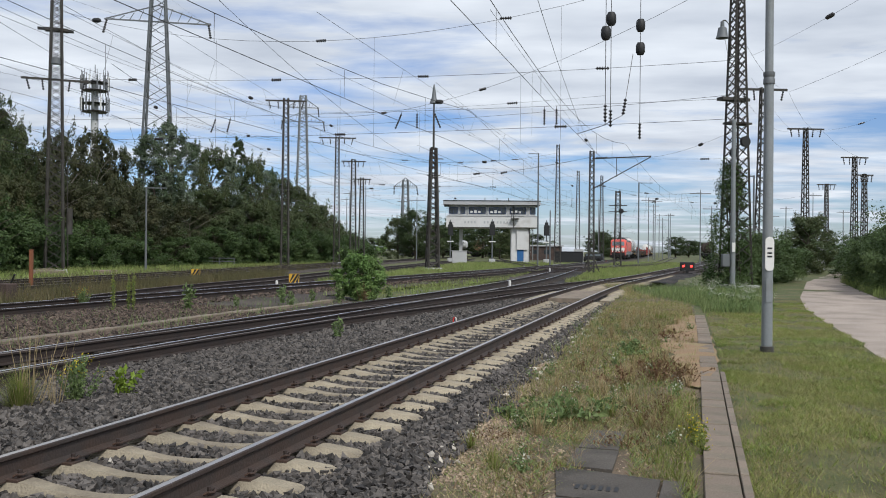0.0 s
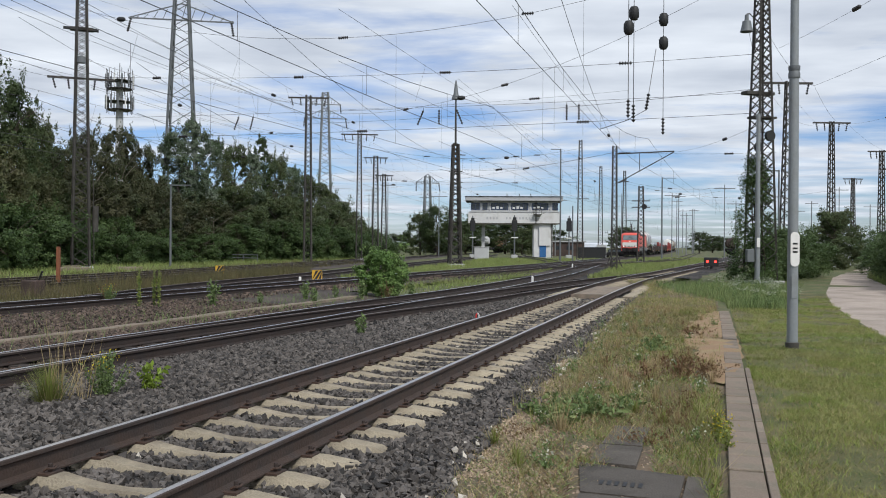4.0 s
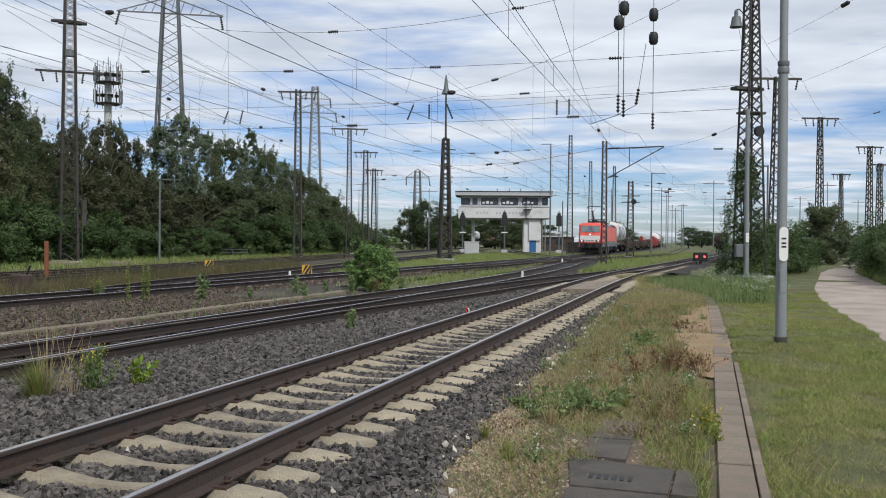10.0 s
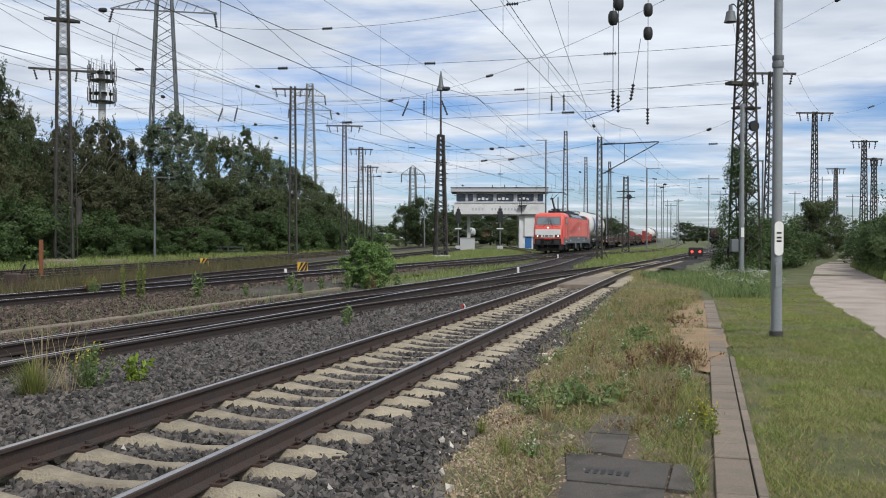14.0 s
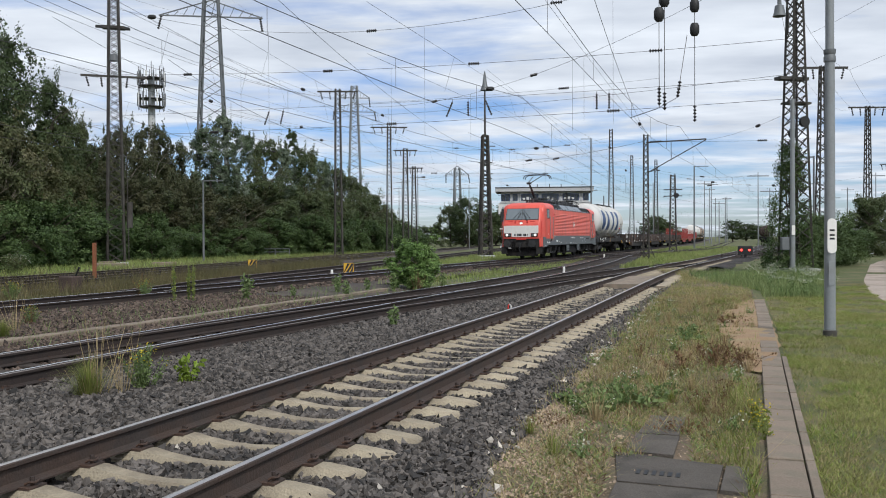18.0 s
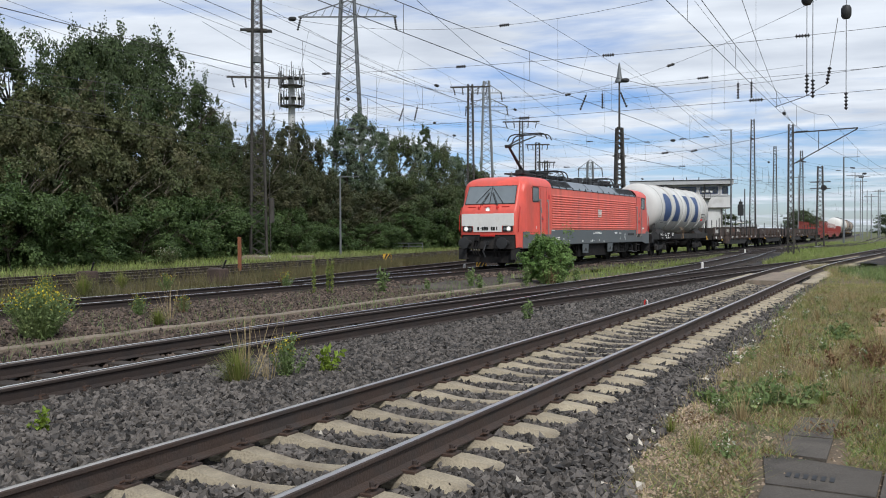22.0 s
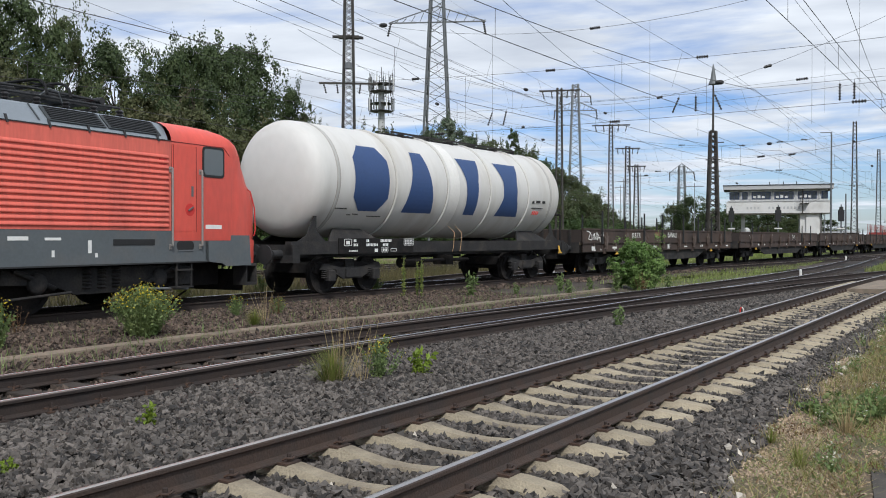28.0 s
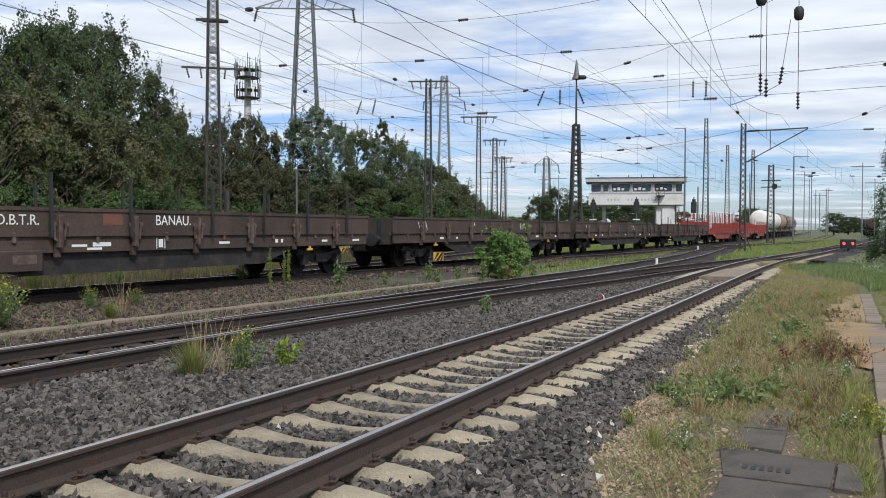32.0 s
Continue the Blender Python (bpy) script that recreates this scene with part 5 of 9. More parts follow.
    def pantograph(x, flip, knee, head, text):
        base = MB()
        for y in (-0.45, 0.45):
            base.box(x - 0.9, x + 0.9, y - 0.03, y + 0.03, 4.04, 4.10)
        for q in (-0.85, 0.0, 0.85):
            base.box(x + q - 0.03, x + q + 0.03, -0.5, 0.5, 4.04, 4.10)
        g = part("pantograph", base, M["steel_dark"], car, text)
        foot = Vector((x - flip * 0.1, 0, 4.16))
        part("damper_box", MB().box(x - 0.45, x + 0.45, -0.16, 0.16, 4.08, 4.26, 0.03), M["steel_dark"], g)
        part("lower_arm", MB().rod(foot, knee, 0.075, 0.055, 8), M["steel_dark"], g)
        part("guide_rod", MB().rod(foot + Vector((flip * 0.3, 0.2, -0.02)), knee + Vector((-flip * 0.06, 0.1, -0.14)), 0.02, n=5), M["steel_dark"], g)
        for e in (-1, 1):
            part("upper_arm", MB().rod(knee + Vector((0, e * 0.08, 0)), head + Vector((0, e * 0.30, -0.10)), 0.036, 0.026, 6), M["steel_dark"], g)
        part("knee_joint", MB().rod(knee + Vector((0, -0.16, 0)), knee + Vector((0, 0.16, 0)), 0.075, n=10), M["steel_dark"], g)
        for q in (-0.26, 0.26):
            pts = [Vector((head.x + q, y, head.z + z)) for y, z in ((-0.98, -0.30), (-0.92, -0.14), (-0.80, -0.04), (-0.62, 0.0), (0.62, 0.0), (0.80, -0.04), (0.92, -0.14), (0.98, -0.30))]
            part("collector_bar", tube(pts, 0.03, 6), M["steel_dark"], g)
        for y in (-0.5, 0.5):
            part("head_brace", MB().rod((head.x - 0.26, y, head.z - 0.05), (head.x + 0.26, y, head.z - 0.05), 0.022, n=5), M["steel_dark"], g)

    pantograph(5.75, 1, Vector((7.2, 0, 5.22)), Vector((4.95, 0, 5.95)), "raised single-arm pantograph")
    for x, fl in ((3.7, 1), (-4.9, -1), (-3.4, 1)):
        pantograph(x, fl, Vector((x + fl * 0.95, 0, 4.26)), Vector((x - fl * 0.75, 0, 4.36)), "folded single-arm pantograph")
    part("roof_antenna", MB().rod((8.0, 0.5, 3.7), (8.0, 0.5, 4.05), 0.025, n=6), M["mast_pale"], car)
    CARS.append((car, 9.12, 4.95))
    return car


def tank_wagon(middle, length, label, tank_mat, r=1.51, lettered=False, zc=2.95, group=""):
    car = thing("tank_wagon", label, "tank wagon", group=group)
    h = length / 2
    b = h - 1.0
    prof = [(0.02, -b), (0.4 * r, -b + 0.03), (0.7 * r, -b + 0.10), (0.86 * r, -b + 0.19), (0.95 * r, -b + 0.31), (0.99 * r, -b + 0.45), (r, -b + 0.6)]
    prof += [(q, -z) for q, z in prof[::-1]]
    shell = part("tank", MB().lathe(prof, 56, "x", (0, 0, zc)), tank_mat, car, "" if not lettered else "cream-white tank barrel with blue shapes", smooth=True)
    for k in ((-0.62, -0.18, 0.22, 0.52, -0.88, 0.88) if not lettered else ()):
        part("seam_ring", MB().lathe([(r, -0.03), (r + 0.02, -0.03), (r + 0.02, 0.03), (r, 0.03)], 56, "x", (k * b, 0, zc)), M["tank_seam"], shell, smooth=True)
    if lettered:
        ring_at = lambda o: middle - o                  # distance behind the front -> along the car
        for o in (20.8, 23.2, 25.7, 28.12, 30.6, 32.2):
            thick = 0.045 if o in (23.2, 25.7, 28.12, 30.6) else 0.012
            # a darker band shows along both edges of each ring
            part("seam_streak", MB().lathe([(r - 0.01, -0.075), (r + 0.004, -0.07), (r + 0.004, 0.07), (r - 0.01, 0.075)], 56, "x", (ring_at(o), 0, zc)), M["tank_ring_edge"], shell, smooth=True)
            part("seam_ring", MB().lathe([(r - 0.01, -0.05), (r + thick, -0.03), (r + thick, 0.03), (r - 0.01, 0.05)], 56, "x", (ring_at(o), 0, zc)), M["tank"] if thick > 0.02 else M["tank_seam"], shell, smooth=True)
        part("repaint_band", MB().lathe([(r - 0.01, -0.26), (r + 0.004, -0.26), (r + 0.004, 0.26), (r - 0.01, 0.26)], 56, "x", (ring_at(26.05), 0, zc)), M["white"], shell, smooth=True)

        def curved(poly_rows, o0, o1, z0, z1):
            """A blue shape wrapped on the barrel: rows of (height 0..1, spans of 0..1)."""
            for s in (-1, 1):
                mb = MB()
                for (k0, spans0), (k1, spans1) in zip(poly_rows, poly_rows[1:]):
                    for (a0, b0), (a1, b1) in zip(spans0, spans1):
                        n = 14
                        for i in range(n):
                            u0, u1 = i / n, (i + 1) / n
                            q = []
                            for u, lo in ((u0, True), (u0, False), (u1, False), (u1, True)):
                                z = z0 + (z1 - z0) * (k0 + (k1 - k0) * u)
                                t = (a0 + (a1 - a0) * u) if lo else (b0 + (b1 - b0) * u)
                                y = s * math.sqrt(max((r + 0.012) ** 2 - (z - zc) ** 2, 0.0))
                                q.append((ring_at(o0 + (o1 - o0) * (t if s > 0 else 1 - t)), y, z))
                            mb.add(q, [(0, 1, 2, 3)])
                part("blue_shape", mb, M["blue"], shell, "plain dark blue painted block")

        # plain shapes in the place of the painted name
        low, high = 2.14, 3.86
        curved([(0.0, [(0.25, 0.78)]), (0.20, [(0.0, 1.0)]), (0.80, [(0.0, 1.0)]), (1.0, [(0.25, 0.78)])], 21.42, 22.85, low, high)
        curved([(0.0, [(0.0, 1.0)]), (1.0, [(0.32, 0.70)])], 23.63, 25.06, low, high)
        curved([(0.0, [(0.30, 0.80)]), (0.60, [(0.22, 0.80)]), (1.0, [(0.0, 1.0)])], 26.42, 27.60, low, high)
        curved([(0.0, [(0.0, 1.0)]), (0.34, [(0.20, 0.82)]), (0.66, [(0.20, 0.82)]), (1.0, [(0.0, 1.0)])], 28.62, 30.05, low, high)
        for o, z, w, hh in ((21.1, 2.17, 0.45, 0.04), (21.5, 2.02, 0.16, 0.09), (21.75, 2.04, 0.22, 0.05), (22.55, 2.0, 0.6, 0.025), (30.95, 2.62, 0.15, 0.14), (31.3, 2.64, 0.3, 0.09), (31.7, 2.64, 0.22, 0.09), (31.3, 2.45, 0.8, 0.03)):
            y = math.sqrt((r + 0.008) ** 2 - (z - zc) ** 2)
            part("lettering_bar", MB().box(ring_at(o) - w / 2, ring_at(o) + w / 2, y - 0.03, y + 0.006, z, z + hh), M["gear_grey"], shell)
        for k in range(4):
            a = ring_at(31.0 + 0.12 * k)
            part("red_scrawl", MB().bar((a, 1.385, 2.24), (a - 0.09, 1.40, 2.36), 0.022), M["red_deep"], shell, "unreadable red sprayed stroke")
    # walkway and dome
    for y in (-0.45, 0.45):
        part("walkway_rail", MB().bar((-b * 0.72, y, zc + r + 0.05), (b * 0.34, y, zc + r + 0.05), 0.05), M["gear_grey"], car)
    for x in np.arange(-b * 0.72, b * 0.34, 1.3):
        part("walkway_bracket", MB().box(float(x), float(x) + 0.05, -0.48, 0.48, zc + r - 0.10, zc + r + 0.05), M["gear_grey"], car)
    part("walkway", MB().box(-b * 0.72, b * 0.34, -0.25, 0.25, zc + r, zc + r + 0.04), M["gear_grey"], car)
    part("manhole", MB().lathe([(0.02, 0), (0.32, 0), (0.32, 0.1), (0.26, 0.14), (0.02, 0.15)], 18, "z", (0.3, 0, zc + r - 0.03)), M["steel_dark"], car)
    # underframe
    fr = MB()
    for s in (-1, 1):
        fr.box(-h + 0.5, h - 0.5, min(s * 1.05, s * 1.25), max(s * 1.05, s * 1.25), 1.02, 1.34)
    fr.box(-h + 0.5, -h + 0.75, -1.3, 1.3, 0.82, 1.26).box(h - 0.75, h - 0.5, -1.3, 1.3, 0.82, 1.26).box(-h + 1, h - 1, -0.2, 0.2, 0.9, 1.2)
    part("underframe", fr, M["gear_grey"], car)
    for x in (-0.62, 0.62):
        for s in (-1, 1):
            sd = MB().plate([(x * h - 1.1, s * 1.2, 1.30), (x * h + 1.1, s * 1.2, 1.30), (x * h + 0.55, s * 0.86, zc - 1.30), (x * h - 0.55, s * 0.86, zc - 1.30)], (0, s * 0.85, 0.5), 0.05)
            part("saddle", sd, M["gear_grey"], car)
    for s in (-1, 1):
        for e in (-1, 1):
            part("end_gusset", MB().plate([(e * (h - 1.9), s * 1.12, 1.30), (e * (h - 0.75), s * 1.12, 1.30), (e * (h - 1.15), s * 1.12, 1.50), (e * (h - 1.42), s * 1.12, 1.98), (e * (h - 1.50), s * 1.12, 1.98), (e * (h - 1.50), s * 1.12, 1.60)], (0, s, 0), 0.03), M["gear_grey"], car)
    for o in (-0.25, 0.15):
        part("earth_strap", tube([Vector((o, 1.0, zc - 1.14)), Vector((o + 0.05, 1.28, 1.6)), Vector((o + 0.12, 1.30, 1.2)), Vector((o + 0.15, 1.28, 1.02))], 0.011, 5), M["strap"], car, "pale orange bent earth strap")
    pl = part("data_panel", MB().box(h - 5.4, h - 2.2, 1.25, 1.28, 1.02, 1.42), M["under"], car)
    tx = MB()
    def line_of(x, z, n, w, hh, gap=0.35):
        """A line of small bars that stands for a line of characters."""
        for i in range(n):
            tx.box(x - (i + 1) * w + w * gap, x - i * w, 1.28, 1.285, z, z + hh)
    def outline(x, z, w, hh):
        tx.box(x - w, x, 1.28, 1.285, z, z + 0.012).box(x - w, x, 1.28, 1.285, z + hh, z + hh + 0.012).box(x - w, x - w + 0.012, 1.28, 1.285, z, z + hh).box(x - 0.012, x, 1.28, 1.285, z, z + hh)
    outline(h - 2.4, 1.22, 0.3, 0.17)
    tx.box(h - 2.62, h - 2.48, 1.28, 1.285, 1.26, 1.35)
    for z, runs in ((1.32, ((2.78, 2), (3.3, 2), (3.9, 8))), (1.21, ((2.78, 3), (3.3, 8), (4.0, 4)))):
        for q, n in runs:
            line_of(h - q, z, n, 0.062, 0.07)
    outline(h - 4.95, 1.22, 0.45, 0.18)
    for z in (1.25, 1.3, 1.35):
        line_of(h - 5.0, z, 5, 0.075, 0.03)
    outline(h - 3.95, 1.04, 0.28, 0.13)
    line_of(h - 4.0, 1.07, 3, 0.07, 0.07)
    line_of(h - 3.65, 1.05, 1, 0.2, 0.09)
    outline(h - 4.35, 1.06, 0.26, 0.07)
    line_of(h - 2.6, 1.07, 7, 0.05, 0.04)
    tagged(part("panel_bars", tx, M["mark"], pl), kind="stuff")
    lad = MB()
    for y in (-0.35, 0.1):
        lad.rod((-h + 0.62, y, 1.2), (-h + 0.62, y, 2.4), 0.03, n=5)
    for z in (1.4, 1.7, 2.0, 2.3):
        lad.rod((-h + 0.62, -0.35, z), (-h + 0.62, 0.1, z), 0.014, n=5)
    lad.rod((-h + 0.55, -1.1, 1.26), (-h + 0.55, -1.1, 2.3), 0.035, n=5).rod((-h + 0.55, 1.1, 1.26), (-h + 0.55, 1.1, 2.3), 0.035, n=5).rod((-h + 0.55, -1.1, 2.3), (-h + 0.55, 1.1, 2.3), 0.035, n=5)
    part("platform_rail", lad, M["under"], car)
    for s in (-1, 1):
        part("tie_down_hook", MB().rod((-h + 1.0, s * 1.27, 1.15), (-h + 1.0, s * 1.33, 0.92), 0.035, n=6).rod((-h + 0.9, s * 1.33, 0.9), (-h + 1.1, s * 1.33, 0.9), 0.035, n=6), M["yellow"], car, "yellow painted hook")
    part("brake_gear", MB().rod((-1.6, 0.6, 0.75), (1.8, 0.6, 0.75), 0.05, n=6).rod((0.6, 0.2, 0.7), (1.5, 0.2, 0.7), 0.17, n=12).box(-0.6, -0.2, 0.2, 0.7, 0.6, 0.9).rod((-2.5, -0.3, 0.85), (2.5, -0.3, 0.85), 0.04, n=6), M["under"], car)
    for x in (-h + 3.0, h - 3.0):
        goods_bogie(car, x)
    for d in (-1, 1):
        buffers(car, d * (h - 0.52), d)
    CARS.append((car, middle, h - 3.0))
    return car


def stake_wagon(front, rear, label, mat, side=True, stakes=8, stake_mat=None, stake_h=1.0, tags=(), patched=False, dense=False, scrawled=False, bogie_in=2.5, group="flat goods wagons of the train"):
    """A flat wagon with drop sides and upright stakes."""
    car = thing("flat_wagon", label, "flat wagon", group=group)
    L = rear - front
    h, mid = L / 2, (front + rear) / 2
    z0, z1, y = 0.89, 1.79, 1.38
    part("floor", MB().box(-h, h, -1.32, 1.32, 1.16, 1.26), M["plank"], car)
    sole = MB()
    for s in (-1, 1):
        a = [(-h, s * 1.3, 1.2), (h, s * 1.3, 1.2), (h, s * 1.3, 0.85), (h - 3.9, s * 1.3, 0.85), (h - 5.4, s * 1.3, 0.44), (-h + 5.4, s * 1.3, 0.44), (-h + 3.9, s * 1.3, 0.85), (-h, s * 1.3, 0.85)]
        sole.plate(a, (0, -s, 0), 0.05)
    # below drop sides the sole bar is coloured dark, as the shade there
    part("sole_bar", sole, M["gear_grey"] if side else mat, car)
    part("centre_sill", MB().box(-h, h, -0.3, 0.3, 0.62, 1.16), M["under"], car)
    for x in np.arange(-h + 4.2, h - 4.0, 1.9):
        part("cross_beam", MB().box(float(x) - 0.06, float(x) + 0.06, -1.25, 1.25, 0.62, 1.12), M["under"], car)
    part("brake_cylinder", MB().rod((-0.9, 0.55, 0.62), (0.1, 0.55, 0.62), 0.18, n=12), M["under"], car, smooth=True)
    part("brake_rod", MB().rod((-h + 3.2, 0.75, 0.52), (h - 3.2, 0.75, 0.52), 0.035, n=6), M["under"], car)
    for e in (-1, 1):
        part("buffer_beam", MB().box(min(e * (h + 0.02), e * (h - 0.15)), max(e * (h + 0.02), e * (h - 0.15)), -1.3, 1.3, 0.85, 1.26), M["gear_grey"], car)
    if side:
        n = 9
        w = L / n
        for s in (-1, 1):
            for i in range(n):
                x0, x1 = -h + i * w + 0.03, -h + (i + 1) * w - 0.03
                d = part("drop_side", MB().box(x0, x1, min(s * y, s * (y + 0.05)), max(s * y, s * (y + 0.05)), 1.22, z1, 0.01), mat, car)
                part("side_rim", MB().box(x0, x1, min(s * (y - 0.02), s * (y + 0.075)), max(s * (y - 0.02), s * (y + 0.075)), z1 - 0.06, z1 + 0.015).box(x0, x1, min(s * y, s * (y + 0.07)), max(s * y, s * (y + 0.07)), 1.22, 1.28), mat, d)
            for i in range(n):
                x0, x1 = -h + i * w, -h + (i + 1) * w
                skirt = MB().box(x0 + 0.1, x1 - 0.1, min(s * (y - 0.03), s * (y + 0.02)), max(s * (y - 0.03), s * (y + 0.02)), z0, 1.215)
                part("lower_skirt", skirt, mat, car)
                part("hinge_strap", MB().box((x0 + x1) / 2 - 0.04, (x0 + x1) / 2 + 0.04, min(s * (y + 0.02), s * (y + 0.062)), max(s * (y + 0.02), s * (y + 0.062)), 1.10, 1.30), M["latch"], car)
            for i in range(1, n):
                x = -h + i * w
                lk = MB().box(x - 0.05, x + 0.05, min(s * (y + 0.04), s * (y + 0.14)), max(s * (y + 0.04), s * (y + 0.14)), 1.0, 1.66).box(x - 0.09, x + 0.09, min(s * (y + 0.04), s * (y + 0.1)), max(s * (y + 0.04), s * (y + 0.1)), 1.12, 1.2)
                for e in (-1, 1):
                    lk.rod((x + e * 0.12, s * (y + 0.1), 1.15), (x + e * 0.14, s * (y + 0.12), 1.45), 0.025, n=6).lathe([(0.02, 0), (0.055, 0), (0.055, s * 0.03), (0.02, s * 0.03)], 8, "y", (x + e * 0.15, s * (y + 0.1), 1.47))
                part("side_latch", lk, M["latch"], car)
                part("side_pillar", MB().box(x - 0.07, x + 0.07, min(s * (y - 0.02), s * (y + 0.045)), max(s * (y - 0.02), s * (y + 0.045)), 0.80, 1.74), M["wagon_dark"], car)
        for e in (-1, 1):
            part("end_board", MB().box(min(e * h, e * (h - 0.08)), max(e * h, e * (h - 0.08)), -1.36, 1.36, 1.26, 1.75), M["wagon_end"], car)
            for yy in (-0.9, -0.3, 0.3, 0.9):
                part("end_rib", MB().box(min(e * (h + 0.05), e * h), max(e * (h + 0.05), e * h), yy - 0.05, yy + 0.05, 1.0, 1.76), M["gear_grey"], car)
    sm = stake_mat or M["steel_dark"]
    if isinstance(stakes, tuple):
        places = [mid - o for o in stakes]
    else:
        rows = stakes * 2 if dense else stakes
        places = [-h + (i + 0.5) * L / rows for i in range(rows)]
    for s in (-1, 1):
        for x in places:
            st = MB()
            st.add([(x - 0.034, s * 1.49 - 0.034, 1.2), (x + 0.034, s * 1.49 - 0.034, 1.2), (x + 0.034, s * 1.49 + 0.034, 1.2), (x - 0.034, s * 1.49 + 0.034, 1.2), (x - 0.026, s * 1.49 - 0.026, 1.3 + stake_h), (x + 0.026, s * 1.49 - 0.026, 1.3 + stake_h), (x + 0.026, s * 1.49 + 0.026, 1.3 + stake_h), (x - 0.026, s * 1.49 + 0.026, 1.3 + stake_h)],
                   [(4, 5, 6, 7), (0, 1, 5, 4), (1, 2, 6, 5), (2, 3, 7, 6), (3, 0, 4, 7)])
            part("stake", st, sm, car)
    if not side:
        rim = MB()
        for s in (-1, 1):
            rim.box(-h, h, min(s * 1.3, s * 1.38), max(s * 1.3, s * 1.38), 0.98, 1.5)
        part("low_side", rim, mat, car)
        part("headboard", MB().box(-h, -h + 0.1, -1.3, 1.3, 1.2, 2.1).box(h - 0.1, h, -1.3, 1.3, 1.2, 2.1), mat, car)
    for body, size, x, z in tags:
        write("graffiti", body, size, near_side(x, y + 0.057, z), M["mark"], car, "white sprayed letters")
    if scrawled:
        for i, (u, a) in enumerate(((0.10, 30), (0.115, -25), (0.13, 20), (0.34, 40), (0.35, -30), (0.62, 15), (0.635, -40), (0.65, 30), (0.665, -10))):
            part("scribble_bar", MB().box(-0.016, 0.016, 0, 0.005, -0.16, 0.16), M["mark"], car, "unreadable white sprayed stroke", m=pose(h - u * L, y + 0.052, 1.5, 0, a, 0))
        for u, w in ((0.2, 0.3), (0.27, 0.15), (0.45, 0.4), (0.55, 0.25), (0.74, 0.35), (0.88, 0.3)):
            part("marking_bar", MB().box(h - u * L - w / 2, h - u * L + w / 2, y + 0.0205, y + 0.0245, 1.0, 1.08), M["mark"], car)
    if patched:
        for u, z, a, l in ((0.50, 1.68, 80, 0.30), (0.62, 1.52, -35, 0.34), (0.70, 1.37, 85, 0.26), (0.82, 1.47, 8, 0.2), (0.93, 1.47, -8, 0.2), (1.02, 1.50, 0, 0.28), (1.10, 1.50, 35, 0.3), (1.20, 1.50, 0, 0.28), (1.30, 1.50, 10, 0.32), (1.38, 1.56, 60, 0.18), (1.38, 1.42, -50, 0.2), (1.52, 1.45, 75, 0.16), (1.55, 1.38, 20, 0.2), (1.70, 1.60, -20, 0.18), (1.78, 1.55, 70, 0.14), (1.88, 1.58, 15, 0.22)):
            part("scribble_bar", MB().box(-0.018, 0.018, 0, 0.005, -l / 2, l / 2), M["mark"], car, "unreadable white sprayed stroke", m=pose(h - u, y + 0.052, z, 0, a, 0))
        for o, z, w, hh in ((35.9, 0.97, 0.3, 0.14), (35.95, 0.93, 0.34, 0.03), (36.6, 0.95, 0.05, 0.05), (37.9, 1.0, 0.4, 0.08), (37.9, 0.94, 0.06, 0.05), (41.6, 1.0, 0.4, 0.05), (42.2, 1.0, 0.5, 0.09), (42.0, 0.93, 0.4, 0.05), (46.2, 1.0, 0.4, 0.06), (48.4, 1.0, 0.12, 0.1), (48.65, 1.0, 0.1, 0.1), (50.8, 1.0, 0.3, 0.06), (52.6, 1.0, 0.4, 0.06)):
            part("marking_bar", MB().box(mid - o - w / 2, mid - o + w / 2, y + 0.0205, y + 0.0245, z, z + hh), M["mark"], car)
        for o in (43.82, 44.08):
            part("marking_bar", MB().box(mid - o - 0.012, mid - o + 0.012, y + 0.0205, y + 0.0245, 0.92, 1.17), M["mark"], car)
        part("marking_bar", MB().box(mid - 44.02, mid - 43.88, y + 0.0205, y + 0.0245, 0.95, 1.14), M["mark"], car)
        part("repair_patch", MB().box(mid - 42.75, mid - 42.2, y + 0.05, y + 0.054, 1.46, 1.70), M["patch_red"], car, "faded reddish patch")
        part("tool_box", MB().box(mid - 40.65, mid - 39.3, 1.2, 1.46, 0.55, 0.95, 0.02), M["wagon_dark"], car)
        part("tool_box_label", MB().box(mid - 40.5, mid - 39.95, 1.46, 1.464, 0.68, 0.86), M["latch"], car)
    for x in (-h + bogie_in, h - bogie_in):
        goods_bogie(car, x)
    for s in (-1, 1):
        for x in (h - 3.3, -h + 3.3):
            part("tie_down_hook", MB().rod((x, s * 1.33, 1.0), (x, s * 1.38, 0.8), 0.035, n=6).rod((x - 0.12, s * 1.38, 0.78), (x + 0.12, s * 1.38, 0.78), 0.035, n=6), M["yellow"], car, "yellow painted hook")
    for d in (-1, 1):
        buffers(car, d * h, d)
    CARS.append((car, mid, h - bogie_in))
    return car


locomotive()
tank_wagon(26.55, 15.4, "cream-white tank wagon with large dark blue painted shapes", M["tank"], lettered=True)
stake_wagon(34.88, 53.35, "brown drop-side flat wagon with white graffiti and dark stakes", M["wagon"], stakes=(36.54, 40.82, 42.94, 45.65, 47.74, 49.79, 51.94), stake_h=1.2, tags=(("D.B.T.R.", 0.29, 4.02, 1.54), ("BANAU.", 0.33, -0.22, 1.56)), bogie_in=2.25, patched=True)
stake_wagon(54.95, 73.8, "dark brown drop-side flat wagon with rusty latches", M["wagon_dark"], stakes=(57.1, 69.0, 71.5), scrawled=True)
stake_wagon(74.75, 93.5, "weathered brown drop-side flat wagon, empty", M["wagon"], stakes=(90.4, 92.4), scrawled=True)
